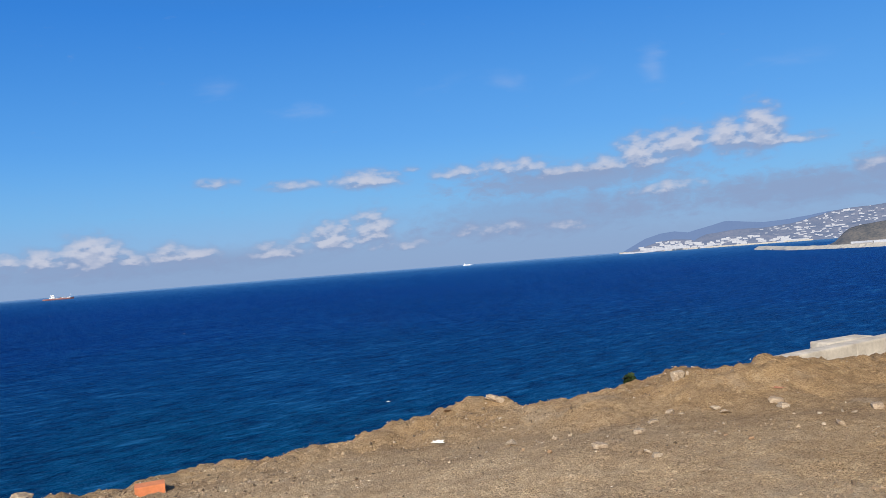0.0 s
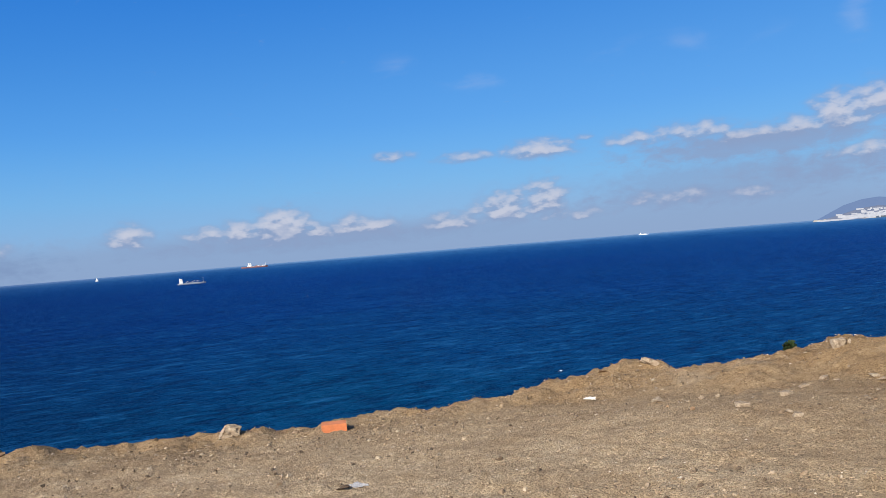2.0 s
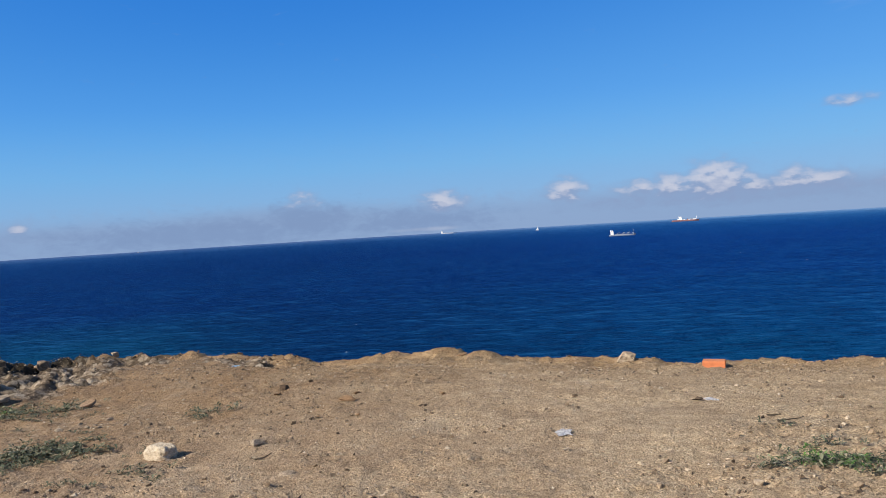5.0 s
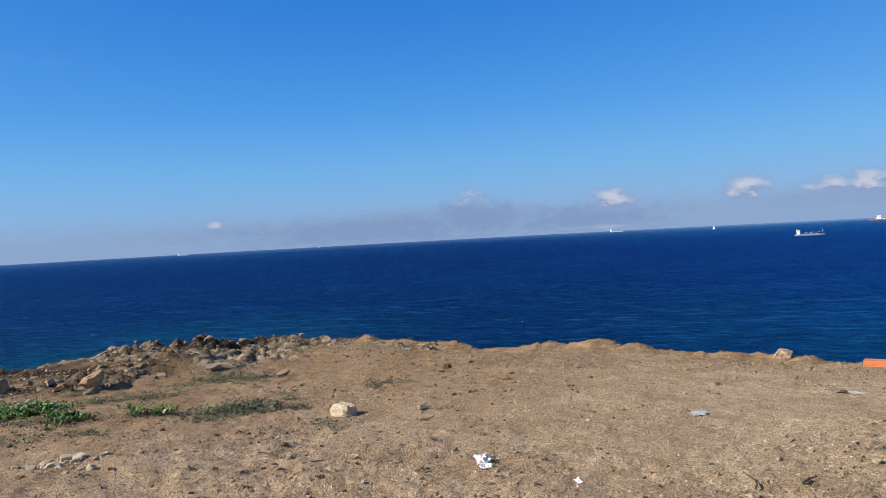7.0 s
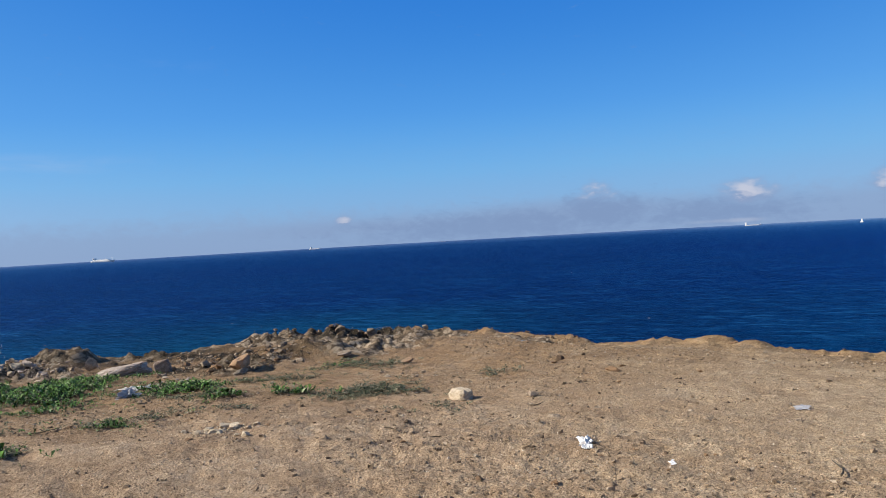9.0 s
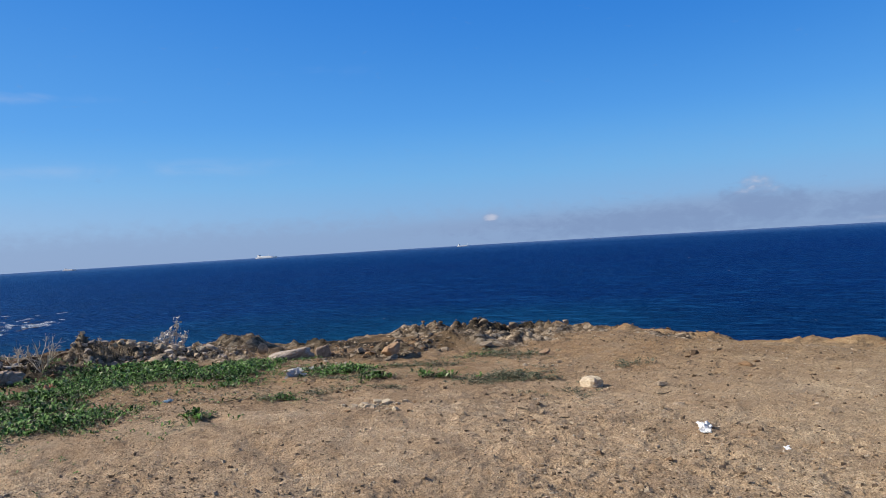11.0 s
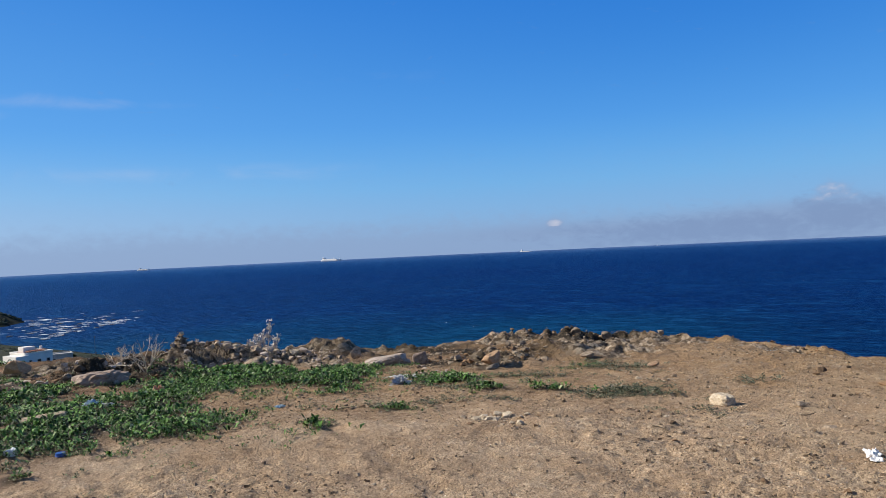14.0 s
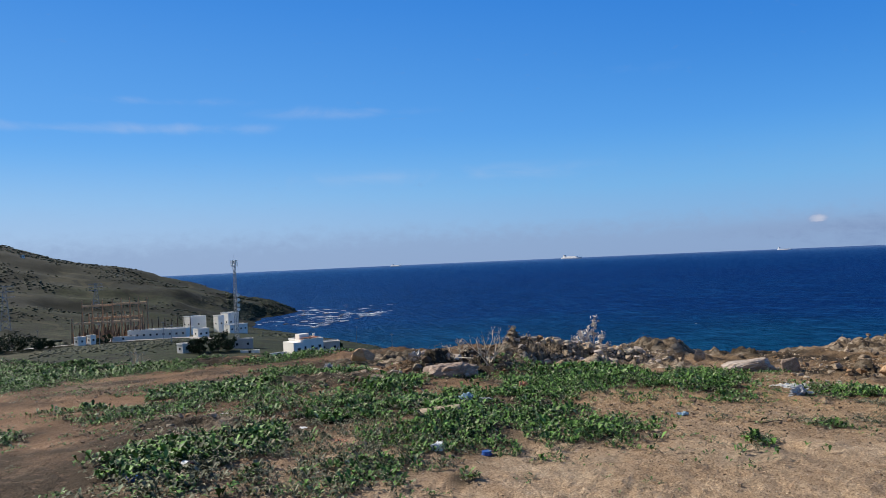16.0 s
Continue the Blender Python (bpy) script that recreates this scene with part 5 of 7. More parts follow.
def dry_grass(x, y, seed, height=0.22, blades=150, label="dry straw-coloured grass clump at the rubble"):
    g = np.random.default_rng(seed)
    t = thing("dry_grass_clump", label, "grass", (x, y, ground_z(x, y) - 0.01))
    n = blades
    p = g.normal(size=(n, 2)) * 0.10
    d = g.normal(size=(n, 2)) * 0.35
    h = height * g.uniform(0.5, 1.1, n)
    w = 0.004
    v = np.stack([np.c_[p[:, 0] - w, p[:, 1], 0 * h], np.c_[p[:, 0], p[:, 1] + w, 0 * h], np.c_[p + d * h[:, None], h]], 1).reshape(-1, 3)
    ob = new("tussock", mesh_from("tussock", v, np.arange(3 * n).reshape(-1, 3), STRAW))
    ob.parent = t
    ob["kind"] = "stuff"


dry_bush(-9.4, -5.97, 0.66, 51, "leafless bone-white shrub beside dark rubble")
dry_bush(-10.25, -6.55, 0.45, 52, "small leafless shrub beside dark rubble")
dry_bush(-14.0, -14.5, 0.5, 53, "small leafless shrub in the green plants")
seeding_plant(-12.2, -4.4, 0.62, 54)
for k, (x, y) in enumerate(((-10.7, -5.15), (-10.6, -5.45), (-12.6, -5.7))):
    dry_grass(x, y, 60 + k)


def edge_bush(x, y, r, seed):
    g = np.random.default_rng(seed)
    t = thing("bush", "small green bush at the cliff's edge", "shrub", (x, y, ground_z(x, y) - 0.03))
    bm, tips = bmesh.new(), []
    for k in range(4):
        twigs(bm, Vector((0, 0, 0)), Vector((g.normal() * 0.6, g.normal() * 0.4, 1)).normalized(), r * 0.5, 0.008, 2, g, tips)
    part("branches", bm, BARK, t)
    n = 420
    p = np.array(tips)[g.integers(len(tips), size=n)] + g.normal(size=(n, 3)) * r * 0.18
    a, b = g.normal(size=(n, 3)) * 0.02, g.normal(size=(n, 3)) * 0.02
    v = np.stack([p - a, p + b, p + a, p - b], 1).reshape(-1, 3)
    ob = new("leaves", mesh_from("leaves", v, np.arange(4 * n).reshape(-1, 4), TREE_LEAVES))
    ob.parent = t


edge_bush(2.08, 9.1, 0.07, 70)
edge_bush(1.6, 9.1, 0.05, 71)

# ---- brick, litter ----


def hollow_brick(x, y, turn):
    """A clay block with two rows of cells along it and grooves on its faces."""
    L, W, H, w = 0.27, 0.17, 0.085, 0.010
    t = thing("hollow_brick", "orange hollow clay brick lying at the cliff's edge", "brick", (x, y, ground_z(x, y) - 0.004), turn)
    bm = bmesh.new()
    for z in (w / 2, H / 2, H - w / 2):
        box(bm, (L, W, w), (0, 0, z))
    for k in range(5):
        yy = (k / 4 - 0.5) * (W - w)
        for z0, z1 in ((w, H / 2 - w / 2), (H / 2 + w / 2, H - w)):
            box(bm, (L, w, z1 - z0), (0, yy, (z0 + z1) / 2))
    part("shell", bm, CLAY, t)
    for s in (-1, 1):
        for k in range(4):
            part("ridge", box(bmesh.new(), (L, 0.003, 0.010), (0, s * (W / 2 + 0.0015), H * (0.2 + 0.2 * k))), CLAY, t)


hollow_brick(-2.95, 7.32, 22)


def crumpled(name, label, category, mat, x, y, size, seed, turn=0.0, flat=0.35, folds=3.5):
    """Crumpled film or paper: a folded sheet with creases."""
    g = np.random.default_rng(seed)
    n = 22
    u, v = np.meshgrid(np.linspace(-0.5, 0.5, n), np.linspace(-0.5, 0.5, n))
    o = g.uniform(0, 60, 4)
    ridge = lambda s, a, b: np.abs(fbm(u + a, v + b, s, 3, 0.6)) * 2
    h = 0.45 * flat * (0.1 + ridge(folds, o[0], o[1]) * (1 - 1.6 * np.maximum(np.abs(u), np.abs(v)) ** 2) + 0.35 * ridge(folds * 2.2, o[2], o[3]))
    edge = 1 + 0.9 * fbm(u + o[1], v + o[0], 2.5, 3)
    X, Y = u * edge * size[0] + 0.12 * size[0] * fbm(u + o[2], v, 3, 2), v * edge * size[1] + 0.12 * size[1] * fbm(u, v + o[3], 3, 2)
    vv = np.stack([X, Y, h * min(size) + 0.004], -1).reshape(-1, 3)
    i, j = np.meshgrid(np.arange(n - 1), np.arange(n - 1))
    f = np.stack([j * n + i, j * n + i + 1, (j + 1) * n + i + 1, (j + 1) * n + i], -1).reshape(-1, 4)
    ob = new(name, mesh_from(name, vv, f, mat, False))
    ob.modifiers.new("thickness", "SOLIDIFY").thickness = 0.002
    ob.matrix_basis = pose(x, y, ground_z(x, y), 0, 0, turn)
    return tagged(ob, label, category)


def wad(name, label, mat, x, y, size, seed, turn=0.0):
    """A crushed lump of tissue or film, all facets and creases."""
    g = np.random.default_rng(seed)
    v, f = BALLS[4]
    o = g.uniform(0, 60, 3)
    a, b = v[:, 0] + 0.6 * v[:, 2] + o[0], v[:, 1] - 0.7 * v[:, 2] + o[1]
    crease = np.abs(fbm(a, b, 1.8, 4, 0.65)) * 2
    v = v * (0.55 + 0.9 * crease + 0.35 * fbm(a, b, 0.9, 2))[:, None]
    v = v * np.array(size) * 0.6
    v[:, 2] = np.maximum(v[:, 2], -0.15 * size[2])
    ob = new(name, mesh_from(name, v, f, mat))
    ob.matrix_basis = pose(x, y, ground_z(x, y) + 0.12 * size[2], 0, 0, turn)
    return tagged(ob, label, "litter")


wad("tissue", "crumpled white tissue lying on bare earth", PAPER, -2.12, 0.68, (0.09, 0.07, 0.055), 81, 20)
wad("tissue", "small crumpled white tissue piece on bare earth", PAPER, -2.0, 0.6, (0.05, 0.04, 0.03), 82, 20)
crumpled("paper_scrap", "flat white scrap of paper on bare earth", "litter", PAPER, -1.42, 0.88, (0.04, 0.10), 83, 60, 0.15)
crumpled("plastic_film", "flat lilac-white plastic film on bare earth", "litter", FILM, -2.02, 2.78, (0.11, 0.15), 84, 40, 0.12)
crumpled("plastic_film", "white plastic scrap on the sunlit mound", "litter", LILAC, -0.2, 7.75, (0.07, 0.10), 85, 80, 0.6)
crumpled("plastic_film", "white plastic scrap on bare earth", "litter", FILM, -1.66, 4.5, (0.07, 0.11), 86, 60, 0.2)
wad("plastic_bag", "torn white plastic bag on the green strip", FILM, -6.8, -2.32, (0.15, 0.2, 0.09), 87, 20)
crumpled("cloth", "dirty grey cloth beside the limestone block", "litter", LILAC, -7.5, -2.2, (0.22, 0.36), 88, 20, 0.3)
wad("plastic_bag", "pale blue torn plastic bag in green plants", BLUE_BAG, -6.5, -5.95, (0.13, 0.15, 0.07), 89, 15)
wad("plastic_bag", "white crumpled packaging in green plants", FILM, -6.35, -5.7, (0.11, 0.13, 0.06), 90, 50)
crumpled("paper_scrap", "buff torn packaging beside the blue bag", "litter", STONE, -7.0, -5.5, (0.16, 0.18), 91, 50, 0.5)
wad("plastic_cup", "orange crushed plastic cup in green plants", ORANGE, -7.25, -5.33, (0.09, 0.10, 0.16), 92, 50)
wad("plastic_bag", "grey-white plastic bag caught on the rubble", FILM, -11.6, -7.55, (0.10, 0.14, 0.20), 93, 0)
wad("plastic_bag", "teal plastic bag standing in green plants", FILM, -10.2, -8.75, (0.10, 0.12, 0.18), 94, 0)
wad("paper_ball", "small white paper ball in green plants", PAPER, -4.02, -5.86, (0.07, 0.07, 0.06), 95, 0)
crumpled("plastic_scrap", "purple-blue plastic scrap on the earth", "litter", BLUE_BAG, -5.5, -3.72, (0.08, 0.10), 96, 0, 0.7)
crumpled("plastic_scrap", "orange plastic scrap on the earth", "litter", ORANGE, -3.2, -7.5, (0.06, 0.10), 97, 0, 0.4)
crumpled("plastic_scrap", "red plastic scrap in withered plants", "litter", ORANGE, -4.3, -6.75, (0.05, 0.08), 98, 0, 0.4)
crumpled("plastic_scrap", "dull red plastic scrap on the mound", "litter", ROOF_TILE, 3.15, 7.5, (0.05, 0.08), 99, 30, 0.3)
crumpled("plastic_film", "blue plastic scrap at the brow", "litter", BLUE_BAG, -9.2, 4.2, (0.10, 0.16), 100, 30, 0.3)
for k, (x, y) in enumerate(((-6.0, -8.6), (-7.0, -9.4), (-5.6, -5.2), (-4.9, -7.3))):
    crumpled("paper_scrap", "small pale scrap of litter on the ground", "litter", PAPER, x, y, (0.05, 0.09), 101 + k, 40 * k, 0.25)


def bottle(x, y, turn):
    t = thing("bottle", "brown glass bottle lying on its side", "bottle", (x, y, ground_z(x, y) + 0.03), turn)
    prof = ((0.0, 0.0), (0.031, 0.0), (0.033, 0.01), (0.033, 0.12), (0.028, 0.145), (0.015, 0.17), (0.012, 0.205), (0.014, 0.21), (0.012, 0.214))
    bm = bmesh.new()
    prev = None
    for r, z in prof:
        ring = [bm.verts.new((z - 0.1, math.cos(a) * r, math.sin(a) * r)) for a in np.linspace(0, 2 * np.pi, 16, endpoint=False)]
        if prev:
            for k in range(16):
                bm.faces.new((prev[k], ring[k], ring[(k + 1) % 16], prev[(k + 1) % 16]))
        prev = ring
    smooth(part("body", bm, GLASS_BROWN, t))
    part("paper_label", tube(bmesh.new(), (-0.06, 0, 0), (0.0, 0, 0), 0.0338, None, 16), PAPER, t, "white paper label")


bottle(-3.4, -7.68, 70)


def bottle_cap(x, y, r, label):
    t = thing("lid", label, "litter", (x, y, ground_z(x, y)), 30)
    bm = tube(bmesh.new(), (0, 0, 0.0), (0, 0, 0.03), r, r * 0.92, 18)
    part("cup", bm, BLUE, t)
    part("rim", tube(bmesh.new(), (0, 0, 0.0), (0, 0, 0.008), r * 1.06, None, 18), BLUE, t)


bottle_cap(-3.97, -5.45, 0.042, "blue round plastic lid on bare earth")
bottle_cap(-3.12, -7.98, 0.05, "dark blue plastic lid on bare earth")


def plank(x, y, z, length, turn, tilt):
    ob = part("plank", box(bmesh.new(), (length, 0.07, 0.02), bevel=0.004), DRY)
    ob.matrix_basis = pose(x, y, z, 0, tilt, turn)
    tagged(ob, "weathered grey wooden plank lying on rubble", "plank")


plank(-9.85, -6.3, ground_z(-9.85, -6.3) + 0.12, 0.75, 80, 3)
plank(-10.0, -8.0, ground_z(-10.0, -8.0) + 0.04, 0.5, 60, 3)


def stick(x, y, length, turn, seed):
    g = np.random.default_rng(seed)
    bm, p, d = bmesh.new(), Vector((-length / 2, 0, 0.012)), Vector((1, 0, 0))
    for k in range(4):
        q = p + d * length / 4
        tube(bm, p, q, 0.007 - 0.001 * k, 0.006 - 0.001 * k, 5)
        p, d = q, (d + Vector((0, g.normal() * 0.3, g.normal() * 0.08))).normalized()
    ob = part("stick", bm, BARK)
    ob.matrix_basis = pose(x, y, ground_z(x, y), 0, 0, turn)
    tagged(ob, "dry crooked brown stick lying on earth", "stick")


for k, (x, y, length, turn) in enumerate(((-0.75, 3.9, 0.25, 60), (-0.9, 4.05, 0.18, 20), (-2.9, -0.2, 0.2, 70), (-1.2, -1.7, 0.16, 10), (-5.0, -3.1, 0.3, 60), (-3.5, 1.1, 0.15, 70), (-0.6, 1.5, 0.3, 120), (-0.4, 1.7, 0.25, 100), (-3.3, -0.4, 0.18, 40), (-5.3, -0.2, 0.35, 60))):
    stick(x, y, length, turn, 200 + k)


def retaining_wall(where, turn, length, height, thick, label):
    """A concrete wall cast in lifts, with a coping and worn edges."""
    t = thing("retaining_wall", label, "wall", where, turn)
    g = np.random.default_rng(int(length * 10))
    x = 0.0
    while x < length:
        w = min(g.uniform(2.2, 3.4), length - x)
        if w < 0.4:
            break
        part("panel", box(bmesh.new(), (w - 0.012, thick, height), (x + w / 2, g.uniform(-0.012, 0.012), -height / 2 + g.uniform(-0.03, 0.03)), bevel=0.05), CONCRETE, t)
        x += w
    return t


retaining_wall((7.37, 17.84, -1.26), 30.4, 24, 4.5, 0.45, "pale rough concrete retaining wall below the mound")
retaining_wall((9.9, 20.75, -1.40), 25, 1.8, 5.0, 0.6, "pale concrete wall stepping up behind another")

# ---- the bay below: houses, substation, mast, trees ----
VIEW = (2.1, -4.7)


def site(az, dist):
    d = bearing(az)
    x, y = VIEW[0] + d.x * dist, VIEW[1] + d.y * dist
    return x, y, ground_z(x, y)


def window(parent, x, y, z, w, h):
    f = part("window", box(bmesh.new(), (w + 0.24, 0.10, h + 0.24), (x, y, z)), LIMEWASH_GREY, parent)
    part("pane", box(bmesh.new(), (w, 0.06, h), (x, y - 0.06, z)), DARK_GLASS, f)


def flat_house(name, label, az, dist, w, d, h, turn=0.0, rows=1, wins=3, mat=None, roof=None, group="", parapet=0.4):
    """A flat-roofed block with a parapet, windows in rows, a door."""
    mat = mat or LIMEWASH
    x, y, z = site(az, dist)
    t = thing(name, label, "building", (x, y, z), az + turn, group)
    part("wall", box(bmesh.new(), (w, d, h + 3), (0, 0, h / 2 - 1.5), bevel=0.05), mat, t)
    for sx, sy, px, py in ((w + 0.1, 0.22, 0, -d / 2), (w + 0.1, 0.22, 0, d / 2), (0.22, d - 0.2, -w / 2, 0), (0.22, d - 0.2, w / 2, 0)):
        part("parapet", box(bmesh.new(), (sx, sy, parapet), (px, py, h + parapet / 2)), mat, t)
    part("roof", box(bmesh.new(), (w - 0.3, d - 0.3, 0.12), (0, 0, h + 0.06)), roof or LIMEWASH_GREY, t)
    for r in range(rows):
        zz = h * (r + 0.55) / rows
        for k in range(wins):
            window(t, (k + 0.5) * w / wins - w / 2, -d / 2 - 0.03, zz, min(0.7, w / wins * 0.3), 0.7)
        for k in range(max(1, int(d / 3))):
            part("window", box(bmesh.new(), (0.10, 0.7, 0.7), (-w / 2 - 0.03, (k + 0.5) * d / max(1, int(d / 3)) - d / 2, zz)), DARK_GLASS, t)
    return t


house = flat_house("villa", "white flat-roofed seaside house with dark windows", 109.6, 228, 7.2, 7.5, 4.4, 28, 1, 3, roof=ROOF_TILE)
part("wing", box(bmesh.new(), (3.4, 6.5, 6.4), (-4.7, -1.4, 1.0), bevel=0.05), LIMEWASH, house)
part("roof_room", box(bmesh.new(), (3.0, 2.6, 1.4), (-0.4, 1.6, 5.2), bevel=0.05), LIMEWASH, house)
part("awning", box(bmesh.new(), (4.5, 2.0, 0.15), (0.6, -1.0, 4.95)), ROOF_TILE, house, "red tiled roof edge")
window(house, -4.7, -4.68, 2.0, 0.8, 1.1)
part("terrace_wall", box(bmesh.new(), (5.0, 0.3, 1.0), (6.0, -3.6, 0.5)), LIMEWASH, house)
part("water_tank", tube(bmesh.new(), (1.6, 2.2, 4.5), (1.6, 2.2, 5.7), 0.6, None, 12), LIMEWASH_GREY, house)
part("chimney", box(bmesh.new(), (0.5, 0.5, 1.2), (2.8, 0.4, 5.2)), LIMEWASH, house)
part("door", box(bmesh.new(), (0.95, 0.08, 2.1), (1.2, -3.78, 1.05)), BARK, house)
flat_house("outbuilding", "grey rendered outbuilding beside the white house", 108.0, 246, 6.6, 5, 3.0, 8, 1, 2, LIMEWASH_GREY)
flat_house("white_tower", "white rendered square tower of the power station", 115.66, 405, 3.4, 4.5, 8.2, 32, 1, 1)
flat_house("power_hall", "white power station hall with a flat roof", 114.9, 412, 6.2, 7, 9.6, 32, 1, 2)
flat_house("power_annex", "low white annex of the power station", 114.5, 394, 10.0, 5, 4.2, 32, 1, 4)
flat_house("power_hall", "tall white block of the power station", 117.3, 415, 9.0, 7, 8.2, 32, 1, 1)
flat_house("long_store", "long low white store with a row of windows", 119.7, 362, 25.0, 6, 4.0, -16, 1, 9)
flat_house("long_store", "long low white store behind the yard", 119.0, 392, 22.0, 6, 3.6, -16, 1, 6)
flat_house("hut", "small white hut beside dark trees", 118.1, 243, 2.8, 3.0, 2.5, 34, 1, 1)
flat_house("hut", "low grey hut beside dark trees", 114.1, 256, 6.6, 4.0, 2.7, 0, 1, 2, LIMEWASH_GREY)
flat_house("hut", "low white yard building by the trees", 116.9, 330, 5.0, 4.0, 3.6, 30, 1, 2)
flat_house("kiosk", "grey-white concrete kiosk beside the road", 124.7, 346, 3.2, 3.2, 3.2, 30, 1, 1)
flat_house("kiosk", "small white kiosk beside the road", 124.0, 348, 2.2, 3.0, 3.6, 30, 1, 1)
flat_house("hilltop_hut", "tiny white hut near the hilltop", 127.9, 772, 2.6, 2.6, 2.6, 40, 1, 1)
flat_house("yard_wall", "white garden wall below the house", 111.6, 222, 5.0, 0.4, 0.9, 24, 1, 1, parapet=0.1)
flat_house("yard_wall", "white yard wall of the substation", 122.0, 360, 9.0, 0.5, 2.2, -10, 1, 1, parapet=0.1)
flat_house("yard_wall", "low white wall below the trees", 113.6, 235, 5.5, 0.5, 0.8, -6, 1, 1, parapet=0.1)


def lattice_mast(az, dist, height, foot, label, arms=()):
    """A lattice of angle bars with dishes and antennas."""
    x, y, z = site(az, dist)
    t = thing("telecom_mast", label, "mast", (x, y, z - 0.3), az)
    legs = [Vector((foot * math.cos(a), foot * math.sin(a), 0)) for a in np.radians((30, 150, 270))]
    top = 0.55
    for p in legs:
        part("leg", tube(bmesh.new(), p, (p.x * top, p.y * top, height), 0.11, 0.09), STEEL, t)
    n = int(height / 1.7)
    for k in range(n):
        bm = bmesh.new()
        f0, f1 = 1 - (1 - top) * k / n, 1 - (1 - top) * (k + 1) / n
        for i in range(3):
            a, b = legs[i], legs[(i + 1) % 3]
            tube(bm, (a.x * f0, a.y * f0, height * k / n), (b.x * f1, b.y * f1, height * (k + 1) / n), 0.05, None, 4)
            tube(bm, (b.x * f0, b.y * f0, height * k / n), (a.x * f1, a.y * f1, height * (k + 1) / n), 0.05, None, 4)
            tube(bm, (a.x * f1, a.y * f1, height * (k + 1) / n), (b.x * f1, b.y * f1, height * (k + 1) / n), 0.05, None, 4)
        part("brace", bm, STEEL, t)
    for k in range(6):
        a = k * math.pi / 3
        part("antenna", box(bmesh.new(), (0.35, 0.22, 2.6), (1.15 * math.cos(a), 1.15 * math.sin(a), height - 1.2), bevel=0.03), LIMEWASH, t, "pale panel antenna")
    part("lightning_rod", tube(bmesh.new(), (0, 0, height), (0, 0, height + 2.4), 0.05, 0.02), STEEL, t)
    for zz, s in ((height * 0.50, 1), (height * 0.43, 1), (height * 0.38, 1), (height * 0.33, -1), (height * 0.56, 1)):
        bm = bmesh.new()
        tube(bm, (s * 0.9, -0.3, zz), (s * 1.1, -0.75, zz), 0.35, 0.7, 14)
        part("dish", bm, LIMEWASH, t, "white round dish")
    return t


lattice_mast(114.45, 317, 31.5, 1.0, "tall grey lattice telecom mast with dishes")


def gantry(az, dist, width, height, legs, label):
    """A substation portal: leaning posts, a lattice beam, insulator strings."""
    x, y, z = site(az, dist)
    t = thing("gantry", label, "gantry", (x, y, z - 0.3), az - 8, "substation gantries")
    part("beam", box(bmesh.new(), (width, 0.9, 0.95), (0, 0, height), bevel=0.08), TAN_STEEL, t)
    for k in range(legs):
        px = (k / (legs - 1) - 0.5) * width
        for s in (-1, 1):
            part("post", tube(bmesh.new(), (px, s * 1.6, 0), (px, s * 0.1, height + 2.6), 0.32, 0.2, 5), RUST, t)
    for k in range(legs * 2 - 2):
        px = ((k + 0.5) / (legs * 2 - 2) - 0.5) * width
        part("insulator", tube(bmesh.new(), (px, 0, height - 2.0), (px, 0, height - 0.3), 0.12), PORCELAIN, t)
    return t


def gravel_yard():
    x, y, z = site(122.6, 380)
    ob = part("gravel_yard", box(bmesh.new(), (34, 30, 3.0), (0, 0, -1.2), bevel=0.1), YARD)
    ob.matrix_basis = pose(x, y, z, 0, 0, 114)
    tagged(ob, "pale gravel yard of the substation", "yard", kind="structure")


YARD = plain("pale gravel", (0.48, 0.40, 0.36), 0.95, vary=0.2, scale=0.5)
gravel_yard()
gantry(123.55, 392, 13, 17.0, 4, "tall rusty steel substation portal")
gantry(121.5, 386, 15, 17.0, 5, "tall rusty steel substation portal")
gantry(123.0, 370, 28, 9.0, 8, "low rusty steel substation portal")
gantry(122.4, 402, 24, 11.0, 7, "low rusty steel substation portal")


def switch_post(az, dist, h):
    x, y, z = site(az, dist)
    t = thing("switch_post", "dark insulator post on a rusty steel stand", "switchgear", (x, y, z - 0.2), az, "substation switch posts")
    part("stand", tube(bmesh.new(), (0, 0, 0), (0, 0, h * 0.55), 0.20, 0.14, 5), RUST, t)
    part("insulator", tube(bmesh.new(), (0, 0, h * 0.55), (0, 0, h), 0.26, 0.18, 8), PORCELAIN, t)


g0 = np.random.default_rng(300)
for k in range(90):
    switch_post(g0.uniform(120.6, 124.8), g0.uniform(362, 400), g0.uniform(3.5, 7.5))
for k in range(7):
    switch_post(117.6 + 0.42 * k, 384, 9.0)


